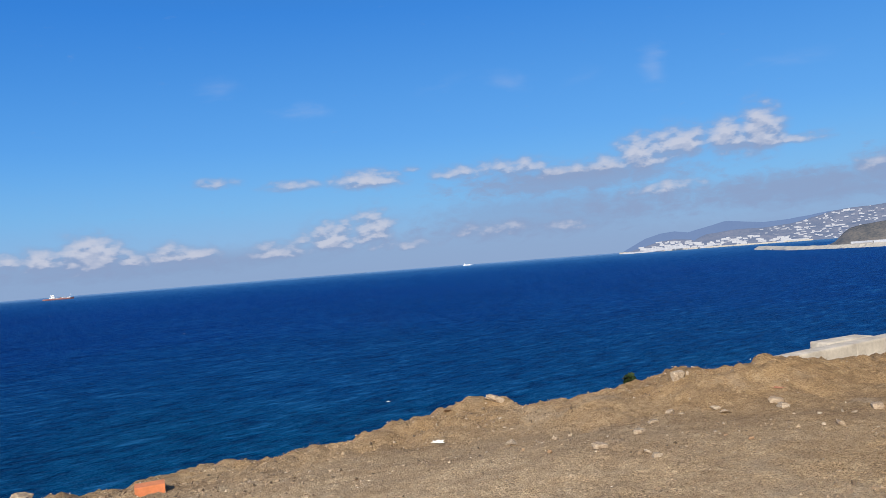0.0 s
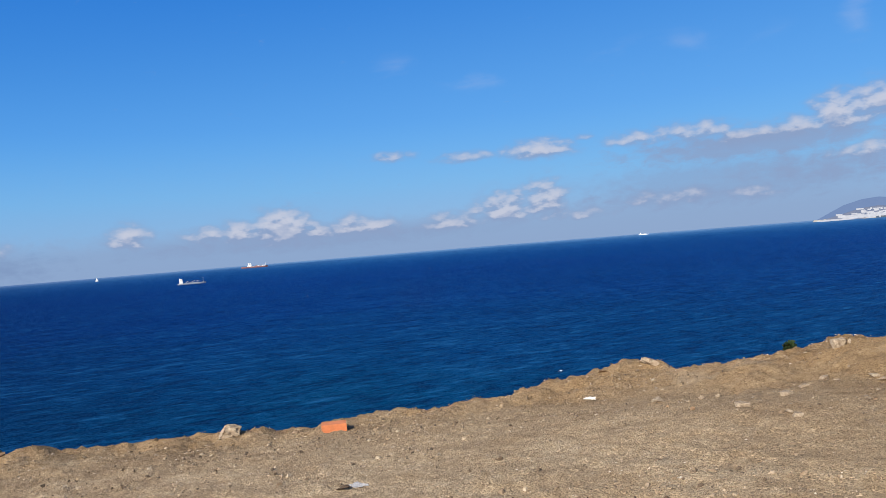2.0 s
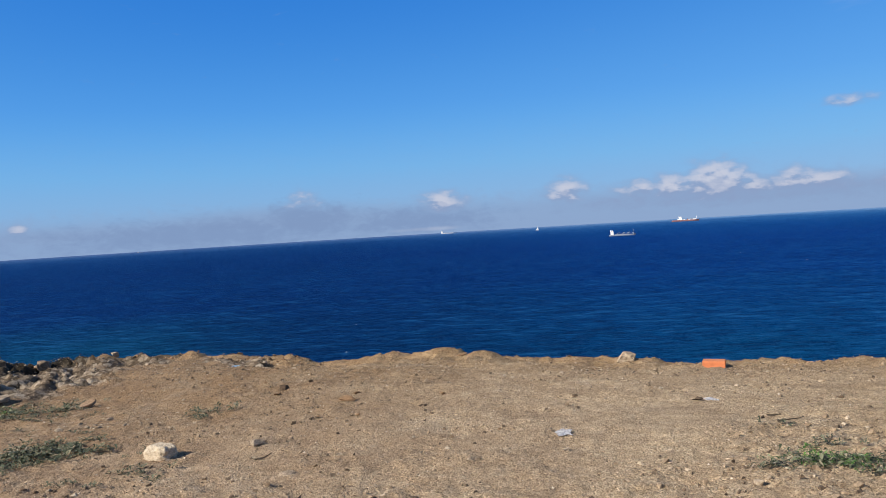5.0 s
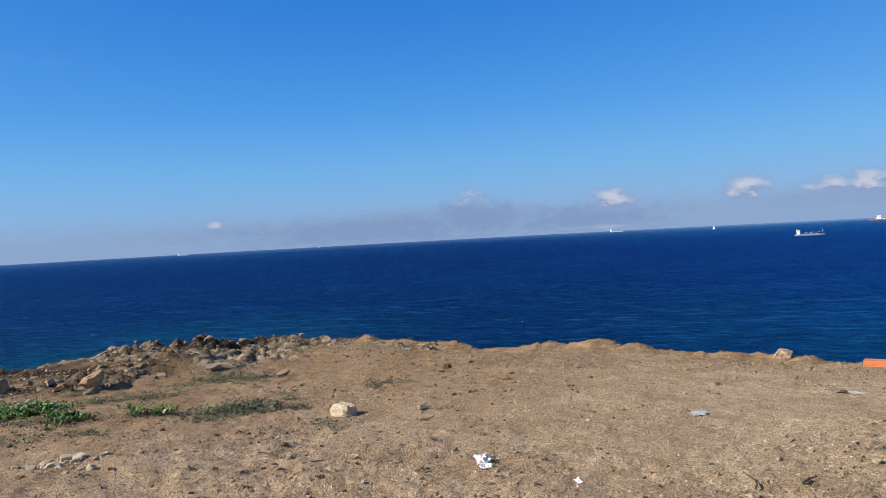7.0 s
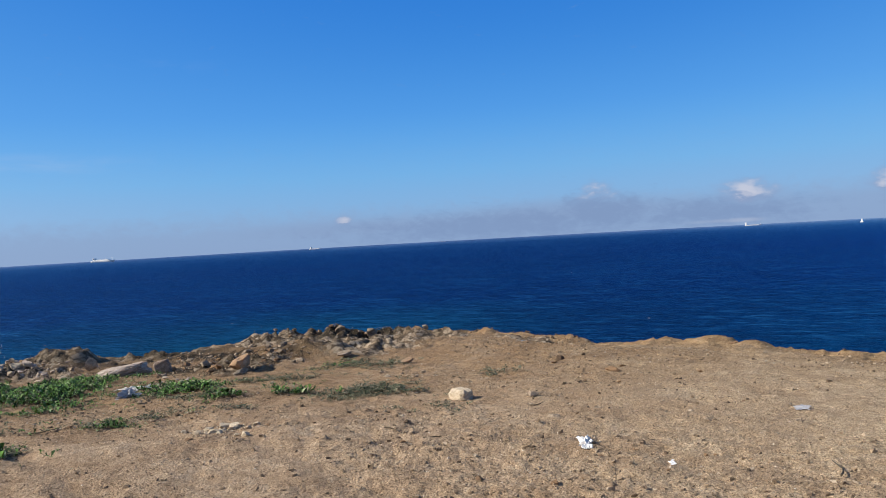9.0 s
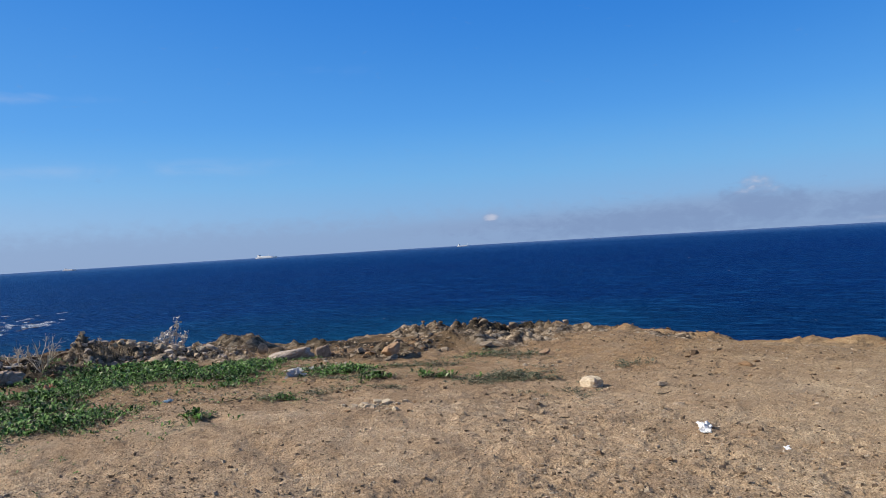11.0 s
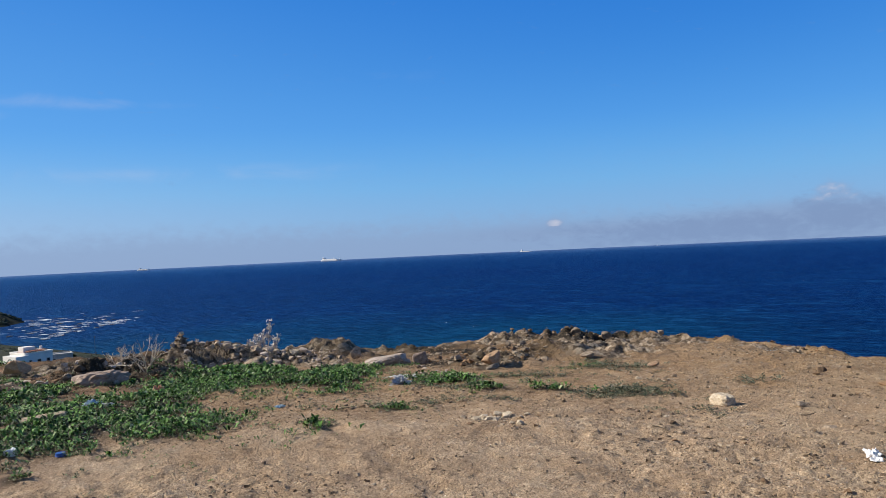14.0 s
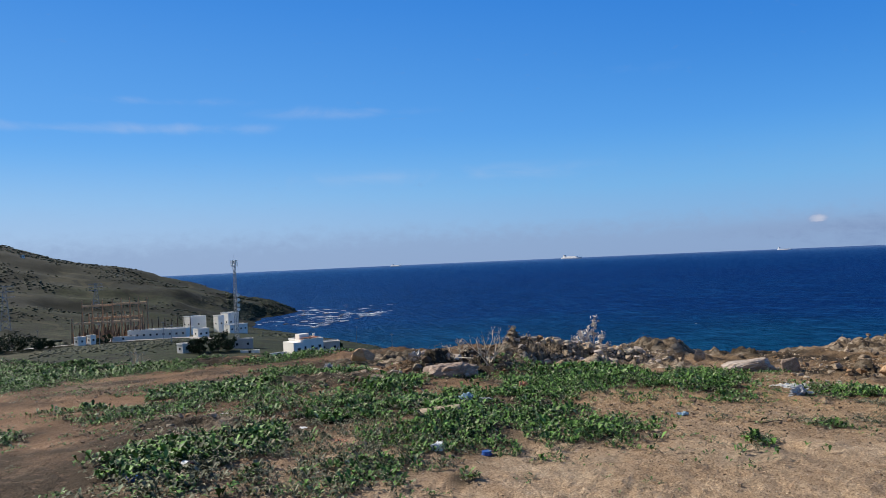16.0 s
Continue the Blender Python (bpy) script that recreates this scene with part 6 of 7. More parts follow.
def pylon(az, dist, height):
    x, y, z = site(az, dist)
    t = thing("pylon", "grey lattice power pylon on the slope", "pylon", (x, y, z - 0.3), az)
    for sx in (-1, 1):
        for sy in (-1, 1):
            part("leg", tube(bmesh.new(), (sx * 2.2, sy * 2.2, 0), (sx * 0.4, sy * 0.4, height), 0.24, 0.16, 4), STEEL, t)
    for k in range(8):
        f0, f1 = 1 - 0.8 * k / 8, 1 - 0.8 * (k + 1) / 8
        bm = bmesh.new()
        for s in (-1, 1):
            tube(bm, (-2.2 * f0, s * 2.2 * f0, height * k / 8), (2.2 * f1, s * 2.2 * f1, height * (k + 1) / 8), 0.07, None, 4)
            tube(bm, (2.2 * f0, s * 2.2 * f0, height * k / 8), (-2.2 * f1, s * 2.2 * f1, height * (k + 1) / 8), 0.07, None, 4)
        part("brace", bm, STEEL, t)
    for zz in (0.74, 0.86, 0.98):
        part("arm", box(bmesh.new(), (8.5, 0.4, 0.35), (0, 0, height * zz)), STEEL, t)


pylon(129.0, 432, 22)
pylon(123.6, 560, 17)


def utility_pole(az, dist, h):
    x, y, z = site(az, dist)
    t = thing("utility_pole", "slim grey roadside utility pole", "pole", (x, y, z - 0.3), az, "utility poles")
    part("shaft", tube(bmesh.new(), (0, 0, 0), (0, 0, h), 0.13, 0.08), STEEL, t)
    part("crossbar", box(bmesh.new(), (1.4, 0.12, 0.12), (0, 0, h - 0.5)), STEEL, t)


for az, dist, h in ((123.5, 338, 9), (119.4, 330, 8), (105.9, 390, 9), (115.2, 300, 7), (127.2, 350, 8), (103.3, 330, 8), (118.9, 300, 7)):
    utility_pole(az, dist, h)


def leafy_tree(az, dist, height, seed):
    """A short trunk with limbs and an uneven crown of many leaf clumps."""
    g = np.random.default_rng(seed)
    x, y, z = site(az, dist)
    t = thing("tree", "dark evergreen tree beside the huts", "tree", (x, y, z - 0.2), az, "trees by the huts")
    bm = bmesh.new()
    tube(bm, (0, 0, 0), (0.1, 0, height * 0.5), 0.16, 0.10)
    ends = []
    for k in range(12):
        e = Vector((g.normal() * height * 0.26, g.normal() * height * 0.26, height * g.uniform(0.22, 0.85)))
        tube(bm, (0.1, 0, height * g.uniform(0.12, 0.4)), e, 0.07, 0.03, 5)
        ends.append(e)
    part("trunk", bm, BARK, t)
    n = 900
    c = np.array(ends)[g.integers(len(ends), size=n)]
    d = g.normal(size=(n, 3))
    d /= np.linalg.norm(d, axis=1)[:, None]
    p = c + d * (height * 0.20 * g.random(n) ** 0.4)[:, None] * (1, 1, 0.8)
    p[:, 2] = np.maximum(p[:, 2], 0.3)
    a, b = g.normal(size=(n, 3)) * 0.16, g.normal(size=(n, 3)) * 0.16
    v = np.stack([p - a, p + b, p + a, p - b], 1).reshape(-1, 3)
    crown = new("crown", mesh_from("crown", v, np.arange(4 * n).reshape(-1, 4), TREE_LEAVES))
    crown.parent = t


for k, (az, dist, h) in enumerate(((117.4, 242, 4.2), (116.9, 244, 5.0), (116.3, 240, 5.4), (115.6, 246, 6.2), (115.1, 243, 5.6), (117.0, 236, 3.2), (115.8, 237, 3.6), (107.4, 252, 3.0), (123.0, 356, 4.0), (123.5, 354, 3.0), (129.3, 338, 7.5), (128.7, 334, 8.0), (128.1, 340, 7.0), (127.4, 336, 6.0), (127.0, 342, 5.0), (129.8, 345, 8.0), (126.5, 338, 4.5), (128.4, 346, 7.0), (129.6, 330, 6.5))):
    leafy_tree(az, dist, h, 400 + k)


def scrub():
    """Bushes over the slopes of the bay and the headland, joined."""
    g = np.random.default_rng(41)
    base, f = BALLS[1]
    n = 34000
    # 9000 dark bushes added on the headland, to darken its shaded slope
    az = np.r_[g.uniform(101, 134, n - 9000), g.uniform(109.6, 115, 9000)]
    dist = np.r_[90 + 850 * g.random(n - 9000) ** 0.7, g.uniform(590, 800, 9000)]
    x, y = VIEW[0] - np.sin(np.radians(az)) * dist, VIEW[1] + np.cos(np.radians(az)) * dist
    hedge = 2600
    az[:hedge], dist[:hedge] = g.uniform(113.5, 127, hedge), 296 + 34 * g.random(hedge) ** 0.7
    x, y = VIEW[0] - np.sin(np.radians(az)) * dist, VIEW[1] + np.cos(np.radians(az)) * dist
    z = lie(x, y)[0]
    clump = fbm(x, y, 0.018, 5, 0.6) + 0.3 * g.random(n)
    keep = (z > -43) & (clump > np.where((az > 115) & (dist > 420), 0.20, 0.12))
    keep[:hedge] |= fbm(x[:hedge], y[:hedge], 0.05, 3) > -0.12
    keep &= ~((np.abs(dist - 352) < 8) & (az > 117)) & ~((az > 108) & (az < 112) & (dist < 240) & (dist > 190)) & ~((az > 117) & (az < 125) & (dist > 330) & (dist < 410)) & ~((az > 113) & (az < 117) & (dist > 300) & (dist < 420))
    mass = np.arange(n) < hedge + 1500
    mass &= (np.arange(n) >= hedge)
    az[mass], dist[mass] = g.uniform(125.6, 131.5, 1500), g.uniform(338, 400, 1500)
    x, y = VIEW[0] - np.sin(np.radians(az)) * dist, VIEW[1] + np.cos(np.radians(az)) * dist
    z = lie(x, y)[0]
    keep = np.where(mass, fbm(x, y, 0.03, 3) > -0.15, keep) & ~((np.abs(dist - 348) < 6) & mass)
    x, y, z, dist, mass = x[keep], y[keep], z[keep], dist[keep], mass[keep]
    n = len(x)
    s = g.uniform(0.3, 1.1, n) * (0.35 + dist / 1000) * np.where(mass, 2.4, 1.0)
    shape = base[None] * (1 + 0.28 * g.normal(size=(n, len(base), 1)).clip(-1, 1)) * (s[:, None] * np.stack([g.uniform(0.8, 1.6, n), g.uniform(0.8, 1.6, n), g.uniform(0.35, 0.7, n)], -1))[:, None]
    v = shape + np.stack([x, y, z + s * 0.1], -1)[:, None]
    faces = f[None] + (np.arange(n) * len(base))[:, None, None]
    tagged(new("scrub", mesh_from("scrub", v.reshape(-1, 3), faces.reshape(-1, 3), SCRUB, True)), "dark green scrub bushes on the slopes", "bushes", kind="stuff")


def scrub_look(n, s, o):
    c = n.ramp(chance(n, True), ((0.0, (0.016, 0.024, 0.012)), (0.5, (0.034, 0.048, 0.021)), (0.85, (0.055, 0.066, 0.03)), (1.0, (0.09, 0.08, 0.045))))
    n.put(s.inputs["Base Color"], n.mix(n.span(n.noise(place_of(n), 1.5, 4.0), 0.35, 0.65, 0.0, 0.5), c, (0.016, 0.026, 0.013)))
    s.inputs["Roughness"].default_value = 0.9


SCRUB = material("scrub", scrub_look)
scrub()


def ribbon_road(rows, width):
    xy = np.array([site(a, d)[:2] for a, d in rows])
    t = np.linspace(0, len(rows) - 1, 90)
    p = np.stack([np.interp(t, range(len(rows)), xy[:, k]) for k in (0, 1)], -1)
    d = np.gradient(p, axis=0)
    d /= np.linalg.norm(d, axis=1)[:, None]
    q = np.stack([-d[:, 1], d[:, 0]], -1)
    v = []
    for k in (-1, -0.33, 0.33, 1):
        e = p + q * width / 2 * k
        v.append(np.c_[e, lie(e[:, 0], e[:, 1])[0] + 0.6])
    v = np.stack(v, 1)
    n = len(p)
    f = [[i * 4 + j, i * 4 + j + 1, (i + 1) * 4 + j + 1, (i + 1) * 4 + j] for i in range(n - 1) for j in range(3)]
    tagged(new("road", mesh_from("road", v.reshape(-1, 3), f, ASPHALT)), "pale grey coast road below the hill", "road", kind="structure")


ribbon_road(((133, 330), (129.5, 345), (126, 350), (123.4, 352), (121, 350), (119, 346), (117.5, 335), (116.2, 300)), 8.0)


def surf():
    """Reefs awash off the headland and streaks of white water, joined by kind."""
    g = np.random.default_rng(77)
    spots = ((-700, -244, 40, 12, 60), (-640, -190, 60, 10, 60), (-600, -200, 36, 14, 110), (-627, -168, 30, 5, 30), (-575, -215, 40, 12, 80), (-540, -190, 26, 8, 40), (-660, -235, 20, 12, 50))
    V, F, at = [], [], 0
    for k in range(120):
        sx, sy, rx, ry, _ = spots[int(g.integers(len(spots)))]
        cx, cy = sx + g.normal() * rx * 0.6, sy + g.normal() * ry * 1.4
        n = 12
        a = np.linspace(0, 2 * np.pi, n, endpoint=False)
        L, W = g.uniform(0.8, 5.5), g.uniform(0.2, 0.6)
        rr = 1 + 0.5 * g.normal(size=n).clip(-1, 1)
        u, w = np.cos(a) * rr * L, np.sin(a) * rr * W
        th = radians(100 + g.normal() * 18)
        V.append(np.c_[cx + u * math.cos(th) - w * math.sin(th), cy + u * math.sin(th) + w * math.cos(th), np.full(n, SEA_LEVEL + 0.12 + 0.004 * k)])
        V.append([[cx, cy, SEA_LEVEL + 0.3 + 0.004 * k]])
        F += [[at + i, at + (i + 1) % n, at + n] for i in range(n)]
        at += n + 1
    tagged(new("surf", mesh_from("surf", np.vstack(V), F, FOAM, True)), "white surf breaking over shallow reefs", "surf", kind="stuff")
    base, f = BALLS[2]
    V, F = [], []
    for k in range(34):
        sx, sy, rx, ry, _ = spots[int(g.integers(len(spots)))]
        cx, cy = sx + g.normal() * rx * 0.6, sy + g.normal() * ry * 1.2
        s = np.array((g.uniform(0.8, 2.6), g.uniform(0.8, 2.6), g.uniform(0.2, 0.6)))
        V.append(base * (1 + 0.25 * g.normal(size=(len(base), 1))) * s + (cx, cy, SEA_LEVEL))
        F.append(f + k * len(base))
    tagged(new("reef", mesh_from("reef", np.vstack(V), np.vstack(F), REEF)), "dark wet reef rocks awash off the headland", "reef", kind="stuff")


surf()


def whitecaps():
    g = np.random.default_rng(78)
    V, F, at = [], [], 0
    for k in range(30):
        az, r = g.uniform(-32, 112), 160 + 1500 * g.random() ** 1.3
        d = bearing(az) * r
        if az > 98 and r < 640:
            continue
        n = 9
        a = np.linspace(0, 2 * np.pi, n, endpoint=False)
        L, W = g.uniform(0.2, 0.7), g.uniform(0.08, 0.2)
        rr = 1 + 0.4 * g.normal(size=n).clip(-1, 1)
        u, w = np.cos(a) * rr * L, np.sin(a) * rr * W
        th = radians(15 + g.normal() * 20)
        V.append(np.c_[d.x + u * math.cos(th) - w * math.sin(th), d.y + u * math.sin(th) + w * math.cos(th), np.full(n, SEA_LEVEL + 0.1)])
        V.append([[d.x, d.y, SEA_LEVEL + 0.35]])
        F += [[at + i, at + (i + 1) % n, at + n] for i in range(n)]
        at += n + 1
    tagged(new("whitecaps", mesh_from("whitecaps", np.vstack(V), F, FOAM, True)), "small scattered white wave crests", "waves", kind="stuff")


whitecaps()

# ---- ships ----


def hull_mesh(L, B, H, mat, name="hull", parent=None, label="", rise=0.35):
    """A hull with raked bow, rounded stern and sheer."""
    bm = bmesh.new()
    rows = []
    for k, u in enumerate(np.linspace(-0.5, 0.5, 15)):
        w = B / 2 * (1 - max(0, (u - 0.28) / 0.22) ** 2 * 0.97) * (1 - max(0, (-u - 0.42) / 0.08) ** 2 * 0.25)
        top = H * (1 + rise * max(0, (u - 0.3) / 0.2) ** 2)
        rake = 0.03 * L * max(0, (u - 0.35) / 0.15)
        rows.append([bm.verts.new(p) for p in ((u * L + rake, -w, top), (u * L, -w * 0.92, H * 0.3), (u * L - rake * 0.5, -w * 0.6, -H * 0.4), (u * L - rake * 0.5, w * 0.6, -H * 0.4), (u * L, w * 0.92, H * 0.3), (u * L + rake, w, top))])
    for a, b in zip(rows, rows[1:]):
        for j in range(6):
            bm.faces.new((a[j], b[j], b[(j + 1) % 6], a[(j + 1) % 6]))
    bm.faces.new(rows[0]), bm.faces.new(rows[-1][::-1])
    bmesh.ops.recalc_face_normals(bm, faces=bm.faces)
    return part(name, bm, mat, parent, label)


def ship(name, label, az, dist, L, turn, hull, house_at, house_h, deck, masts=1, house_mat=None):
    d = bearing(az) * dist
    t = thing(name, label, "ship", (VIEW[0] + d.x, VIEW[1] + d.y, SEA_LEVEL), az + turn)
    B, H = L * 0.15, L * 0.055
    hull_mesh(L, B, H, hull, "hull", t)
    hx = house_at * L
    sup = part("superstructure", box(bmesh.new(), (L * 0.09, B * 0.8, house_h * 0.7), (hx, 0, H + house_h * 0.35), bevel=L * 0.003), house_mat or SHIP_WHITE, t, "white deckhouse")
    part("bridge", box(bmesh.new(), (L * 0.06, B * 0.95, house_h * 0.3), (hx, 0, H + house_h * 0.85), bevel=L * 0.002), SHIP_WHITE, t)
    part("bridge_windows", box(bmesh.new(), (L * 0.061, B * 0.8, house_h * 0.1), (hx, 0, H + house_h * 0.9)), DARK_GLASS, t)
    part("funnel", tube(bmesh.new(), (hx - L * 0.055, 0, H), (hx - L * 0.06, 0, H + house_h * 1.1), L * 0.018, L * 0.015, 10), house_mat or SHIP_WHITE, t)
    for k in range(masts):
        mx = (0.42 - 0.3 * k) * L
        part("mast", tube(bmesh.new(), (mx, 0, H), (mx, 0, H + house_h * 1.1), L * 0.006, L * 0.004, 5), SHIP_WHITE, t)
    deck(t, L, B, H)
    return t


def cranes(t, L, B, H):
    for k in range(3):
        x = (-0.18 + 0.19 * k) * L
        c = part("crane", tube(bmesh.new(), (x, 0, H), (x, 0, H + L * 0.05), L * 0.012, L * 0.009, 6), SHIP_GREY, t)
        part("jib", tube(bmesh.new(), (x, 0, H + L * 0.045), (x + L * 0.11, 0, H + L * 0.075), L * 0.006, L * 0.004, 5), SHIP_WHITE, c)
    for k in range(4):
        part("hatch", box(bmesh.new(), (L * 0.11, B * 0.6, L * 0.012), ((-0.2 + 0.14 * k) * L, 0, H + L * 0.006)), SHIP_GREY, t)


def boxes(t, L, B, H):
    g = np.random.default_rng(5)
    for k in range(12):
        m = (SHIP_RED, SHIP_GREY, SHIP_WHITE, SHIP_WHITE)[int(g.integers(4))]
        h = L * g.uniform(0.02, 0.05)
        part("container_stack", box(bmesh.new(), (L * 0.05, B * 0.9, h), ((-0.26 + 0.057 * k) * L, 0, H + h / 2)), m, t)


def decks(t, L, B, H):
    for k in range(3):
        part("passenger_deck", box(bmesh.new(), (L * (0.74 - 0.06 * k), B * 0.85, L * 0.014), (-0.05 * L, 0, H + L * (0.007 + 0.014 * k)), bevel=L * 0.002), SHIP_WHITE, t)


def plain_deck(t, L, B, H):
    for k in range(5):
        part("hatch", box(bmesh.new(), (L * 0.09, B * 0.6, L * 0.014), ((-0.2 + 0.12 * k) * L, 0, H + L * 0.007)), SHIP_GREY, t)


ship("coaster", "pale grey coaster with white deckhouse and cranes", 31.15, 1750, 57, 0, SHIP_GREY, -0.36, 9.5, cranes)
ship("container_ship", "red container ship with white deckhouse at anchor", 26.75, 3600, 116, 0, SHIP_RED, -0.16, 15, boxes)
ship("ferry", "small white ferry on the horizon", -1.7, 4300, 50, 0, SHIP_WHITE, -0.3, 9, decks, 0)
ship("cargo_ship", "long white cargo ship on the horizon", 89.75, 4300, 135, -38, SHIP_WHITE, -0.36, 13, decks, 2)
ship("cargo_ship", "white cargo ship on the horizon", 75.3, 4400, 74, -30, SHIP_WHITE, -0.36, 10, plain_deck)
ship("cargo_ship", "white ferry-like ship on the horizon", 102.75, 4300, 82, -45, SHIP_WHITE, -0.3, 8, decks)
ship("cargo_ship", "white freighter on the horizon", 43.85, 4250, 80, 0, SHIP_WHITE, -0.42, 13, plain_deck)
ship("cargo_ship", "tiny white ship on the horizon", 65.8, 4500, 24, 0, SHIP_WHITE, -0.2, 5, plain_deck, 0)


def sailing_boat(az, dist):
    d = bearing(az) * dist
    t = thing("sailing_boat", "small white sailing boat near the horizon", "boat", (VIEW[0] + d.x, VIEW[1] + d.y, SEA_LEVEL), az)
    hull_mesh(13, 3.4, 1.4, SHIP_WHITE, "hull", t)
    part("mast", tube(bmesh.new(), (0.5, 0, 1.2), (0.5, 0, 17), 0.1, 0.06, 5), STEEL, t)
    for a, b in (((0.4, 0.0), (-5.0, 1.0)), ((0.8, 0.1), (5.8, 0.3))):
        bm = bmesh.new()
        p = [bm.verts.new(q) for q in ((a[0], 0.1, 2.2), (b[0], 0.6 * b[1], 2.2), (a[0], 0.1, 16.0), ((a[0] + b[0]) / 2, 0.9, 6.0))]
        bm.faces.new((p[0], p[1], p[3])), bm.faces.new((p[1], p[2], p[3])), bm.faces.new((p[2], p[0], p[3]))
        ob = part("sail", bm, SHIP_WHITE, t, "white sail")
        ob.modifiers.new("cloth", "SOLIDIFY").thickness = 0.05


sailing_boat(37.25, 3400)

# ---- far coast, port and breakwaters ----


def far_range(name, label, crest, dist, depth, mat, seed, rough=0.10, foot=-48.0):
    """Hills with a crest given by bearing and height angle, falling towards the viewer to the sea."""
    a = np.arange(crest[0][0], crest[-1][0] - 0.01, -0.08)
    el = np.interp(-a, [-p[0] for p in crest], [p[1] for p in crest])
    rows = np.linspace(0, 1, 22)
    back = 1.25
    V = []
    for u in list(rows) + [back]:
        r = dist - depth * (1 - u)
        x, y = -np.sin(np.radians(a)) * r, np.cos(np.radians(a)) * r
        top = 1.6 + dist * np.tan(np.radians(el))
        h = foot + (top - foot) * (min(u, 1) ** 1.15)
        n = fbm(x + seed * 31, y, 0.004, 5, 0.55) * (top - foot) * rough * 4 * min(u * 2, 1) * (0.35 if u > 0.9 else 1.0)
        V.append(np.c_[x + VIEW[0], y + VIEW[1], np.maximum(h + n, foot) if u <= 1 else np.full(len(a), foot)])
    na = len(a)
    v = np.vstack(V)
    f = [[i * na + j, i * na + j + 1, (i + 1) * na + j + 1, (i + 1) * na + j] for i in range(len(V) - 1) for j in range(na - 1)]
    ob = tagged(new(name, mesh_from(name, v, f, mat, True)), label, "hills", kind="structure")
    return ob


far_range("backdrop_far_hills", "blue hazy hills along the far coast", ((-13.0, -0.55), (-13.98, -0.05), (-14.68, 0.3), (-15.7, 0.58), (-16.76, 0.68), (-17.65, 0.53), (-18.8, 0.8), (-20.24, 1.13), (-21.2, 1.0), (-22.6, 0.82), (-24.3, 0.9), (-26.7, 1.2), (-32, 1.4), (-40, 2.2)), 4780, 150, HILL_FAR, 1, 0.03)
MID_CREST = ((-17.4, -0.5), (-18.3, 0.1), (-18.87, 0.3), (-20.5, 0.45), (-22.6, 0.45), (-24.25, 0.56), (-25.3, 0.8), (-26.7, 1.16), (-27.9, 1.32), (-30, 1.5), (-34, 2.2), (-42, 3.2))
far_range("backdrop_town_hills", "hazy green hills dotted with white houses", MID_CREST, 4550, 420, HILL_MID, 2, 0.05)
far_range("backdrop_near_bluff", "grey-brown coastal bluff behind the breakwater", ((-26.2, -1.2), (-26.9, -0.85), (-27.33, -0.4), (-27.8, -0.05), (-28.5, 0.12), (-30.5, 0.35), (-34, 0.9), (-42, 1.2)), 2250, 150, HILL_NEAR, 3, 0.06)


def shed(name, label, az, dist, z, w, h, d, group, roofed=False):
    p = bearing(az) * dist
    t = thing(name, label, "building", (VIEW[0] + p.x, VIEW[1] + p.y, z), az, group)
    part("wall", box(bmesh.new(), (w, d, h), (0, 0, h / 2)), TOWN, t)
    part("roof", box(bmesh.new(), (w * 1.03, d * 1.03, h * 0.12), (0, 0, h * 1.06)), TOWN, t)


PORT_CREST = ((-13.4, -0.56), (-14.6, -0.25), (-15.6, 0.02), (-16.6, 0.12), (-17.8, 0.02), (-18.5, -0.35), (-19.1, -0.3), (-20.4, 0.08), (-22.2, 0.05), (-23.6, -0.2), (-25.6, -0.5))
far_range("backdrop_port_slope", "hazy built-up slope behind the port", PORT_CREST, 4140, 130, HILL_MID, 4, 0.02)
g1 = np.random.default_rng(500)
for k in range(125):
    az = -14.2 - 10.2 * g1.random()
    u = g1.uniform(0.1, 0.95)
    top = 1.6 + 4140 * math.tan(radians(np.interp(-az, [-p[0] for p in PORT_CREST], [p[1] for p in PORT_CREST])))
    shed("port_building", "far white port building in haze", az, 4140 - 130 * (1 - u) - 9, -48 + (top + 48) * u ** 1.15 - 3, g1.uniform(8, 34), g1.uniform(4, 10), 14, "port buildings")
for k in range(46):
    az = -13.2 - 5.0 * g1.random() ** 0.8
    lift = max(0.0, 1 - abs(az + 16.6) / 1.9)
    shed("port_building", "far white port building in haze", az, g1.uniform(3950, 4070), SEA_LEVEL + g1.uniform(0, 16) * lift, g1.uniform(10, 45), g1.uniform(3, 8) + 12 * lift * g1.random(), 20, "port buildings")
for k in range(60):
    az = -19.0 - 6.2 * g1.random()
    lift = max(0.0, 1 - abs(az + 20.8) / 1.6)
    shed("port_building", "far white port building in haze", az, g1.uniform(4070, 4110), SEA_LEVEL + 3 + g1.uniform(0, 14) * lift, g1.uniform(8, 60), g1.uniform(3, 9) + 14 * lift * g1.random(), 20, "port buildings")
for k in range(10):
    shed("port_tower", "far white port crane tower in haze", -15.8 - 2.0 * g1.random(), g1.uniform(3930, 3950), SEA_LEVEL + 2, g1.uniform(3, 6), g1.uniform(12, 24), 6, "port towers")
for k in range(300):
    az = float(g1.choice((-24.4, -25.8, -27.2, -28.8, -23.2))) + g1.normal() * 0.75
    u = g1.uniform(0.12, 0.97) ** 1.3
    r = 4550 - 420 * (1 - u) - 14
    top = 1.6 + 4550 * math.tan(radians(np.interp(-az, [-p[0] for p in MID_CREST], [p[1] for p in MID_CREST])))
    z = -48 + (top + 48) * u ** 1.15
    shed("town_house", "far white hillside house in haze", az, r, z - 2, g1.uniform(6, 14) * (2.4 if g1.random() < 0.25 else 1.0), g1.uniform(2.5, 5.5), 8, "town houses")


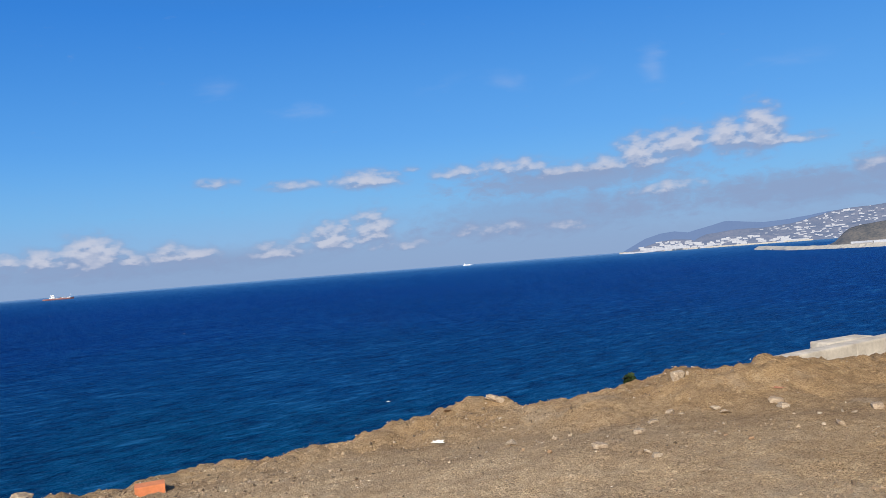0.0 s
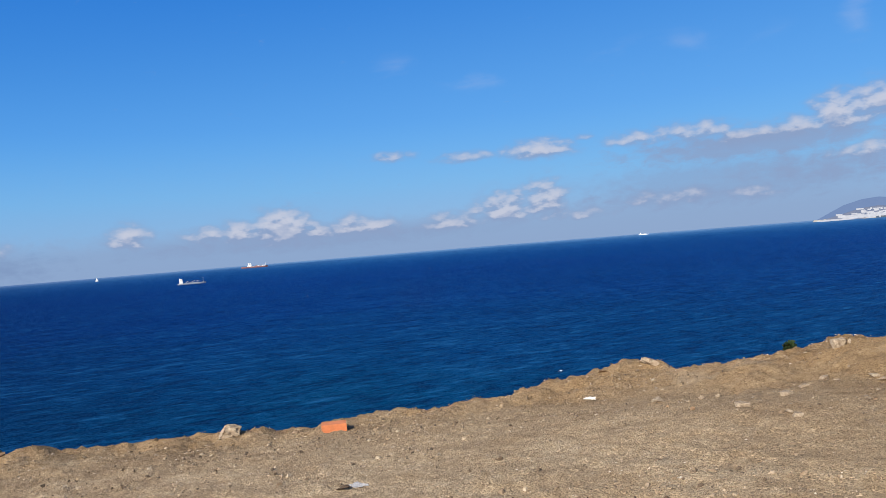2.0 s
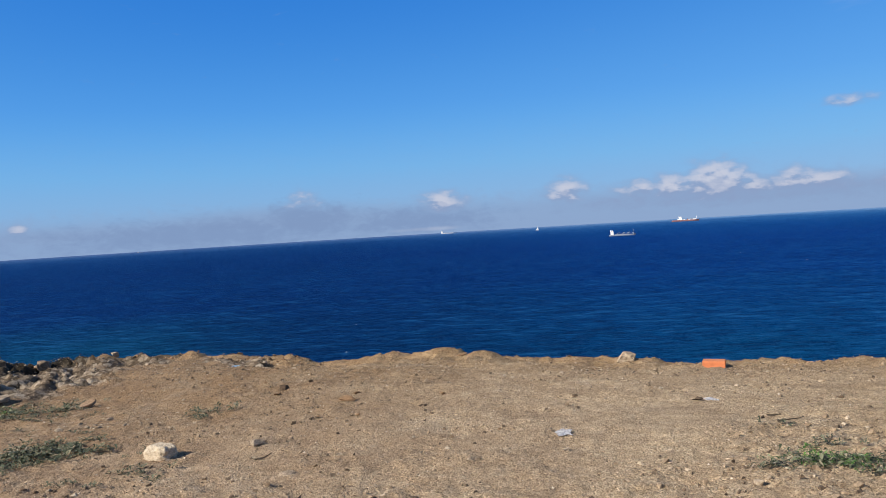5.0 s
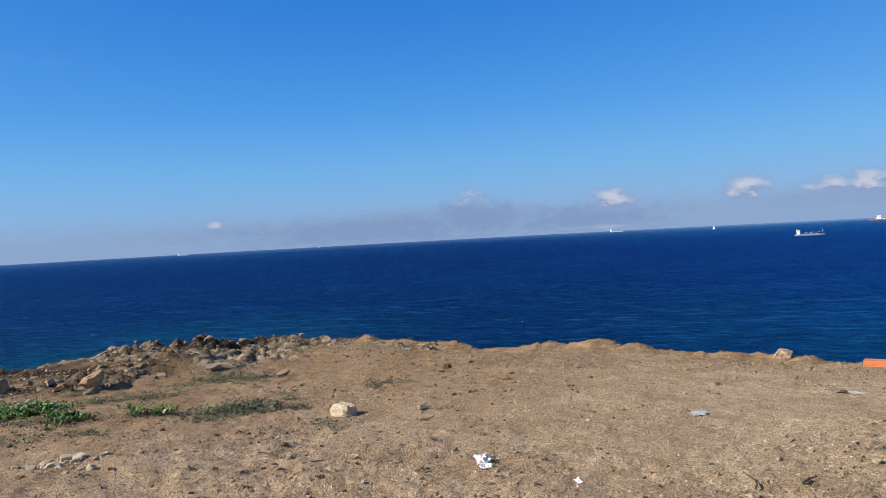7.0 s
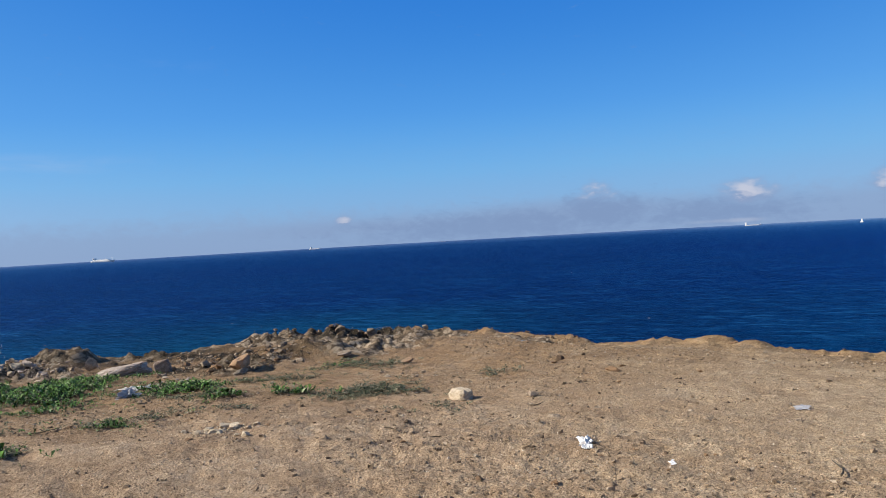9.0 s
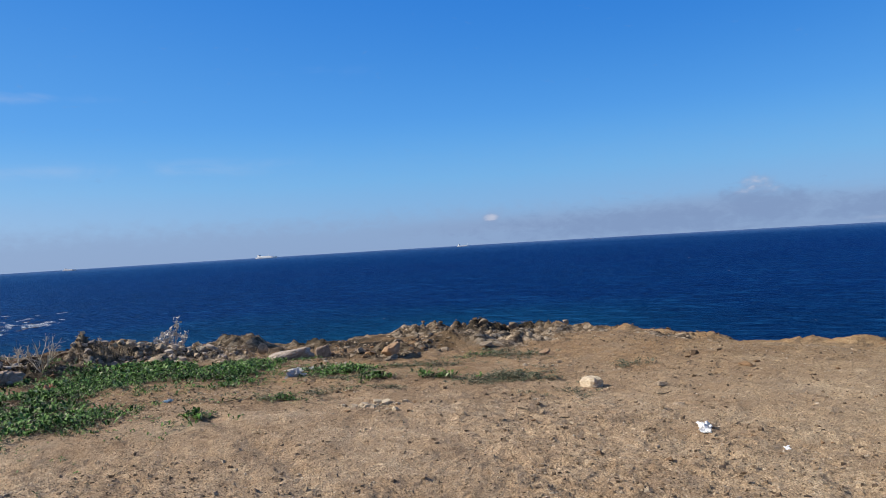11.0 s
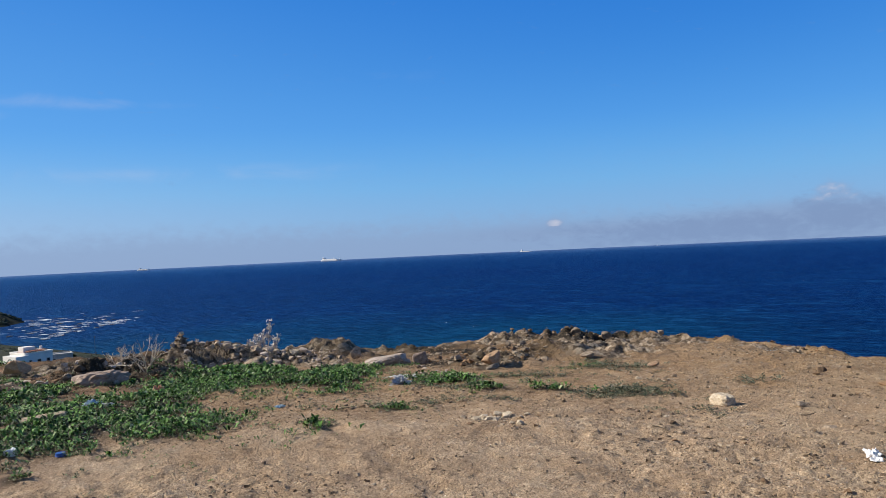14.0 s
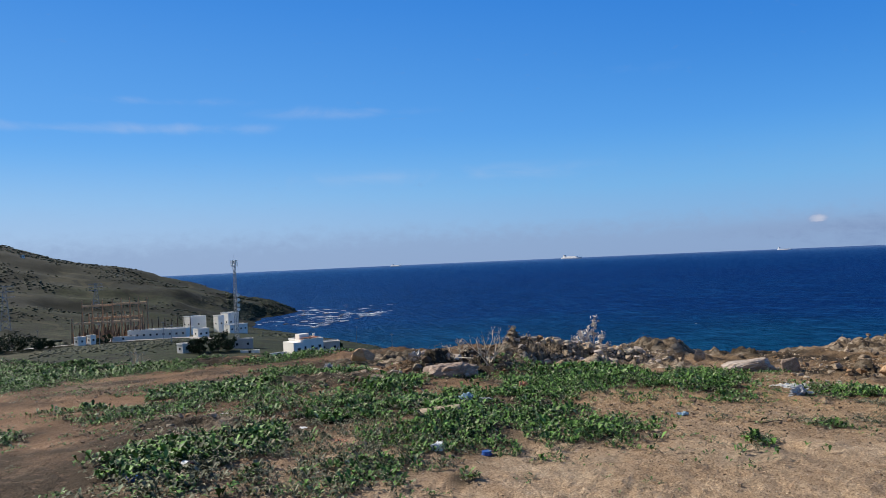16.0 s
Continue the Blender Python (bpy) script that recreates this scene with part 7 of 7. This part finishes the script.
def breakwater(name, label, rows, height, width, mat):
    """A rubble mole: a ridge with a flat top and uneven flanks, and armour stones along its foot."""
    p = [bearing(a) * d for a, d in rows]
    t = thing(name, label, "breakwater", (VIEW[0], VIEW[1], SEA_LEVEL))
    at = np.linspace(0, len(p) - 1, 80)
    line = np.stack([np.interp(at, range(len(p)), [q[k] for q in p]) for k in (0, 1)], -1)
    d = np.gradient(line, axis=0)
    d /= np.linalg.norm(d, axis=1)[:, None]
    side = np.stack([-d[:, 1], d[:, 0]], -1)
    g = np.random.default_rng(9)
    v = []
    for u, h in ((-0.5, -0.3), (-0.42, 0.35), (-0.28, 1.0), (0.28, 1.0), (0.42, 0.35), (0.5, -0.3)):
        e = line + side * (width * (u + 0.04 * g.normal(size=80)))[:, None]
        v.append(np.c_[e, height * (h + 0.10 * g.normal(size=80))])
    v = np.stack(v, 1)
    f = [[i * 6 + k, (i + 1) * 6 + k, (i + 1) * 6 + k + 1, i * 6 + k + 1] for i in range(79) for k in range(5)]
    mole = new("mole", mesh_from("mole", v.reshape(-1, 3), f, mat))
    mole.parent = t
    base, f = BALLS[1]
    V, F, n = [], [], 0
    for u in np.linspace(0, 1, 160):
        k = int(u * 79)
        c = line[k] + side[k] * width * 0.42 * (1 if g.random() < 0.5 else -1)
        V.append(base * (g.uniform(1.5, 3.5), g.uniform(1.5, 3.5), g.uniform(1, 2)) + (c[0], c[1], g.uniform(0, 1.5)))
        F.append(f + n)
        n += len(base)
    ob = new("armour_stones", mesh_from("armour_stones", np.vstack(V), np.vstack(F), mat))
    ob.parent = t
    ob["kind"] = "stuff"


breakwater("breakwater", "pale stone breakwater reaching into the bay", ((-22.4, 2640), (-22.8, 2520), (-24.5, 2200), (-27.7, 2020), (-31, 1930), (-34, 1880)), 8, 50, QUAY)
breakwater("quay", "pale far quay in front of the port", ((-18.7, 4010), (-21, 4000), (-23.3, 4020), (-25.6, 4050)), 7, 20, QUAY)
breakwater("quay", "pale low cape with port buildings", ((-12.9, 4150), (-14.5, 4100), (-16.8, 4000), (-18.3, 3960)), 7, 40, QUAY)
shed("quay_shed", "white shed on the breakwater's root", -28.4, 2060, SEA_LEVEL + 4, 45, 8, 14, "quay sheds")
shed("quay_shed", "white shed on the breakwater's root", -29.8, 1990, SEA_LEVEL + 4, 50, 9, 14, "quay sheds")
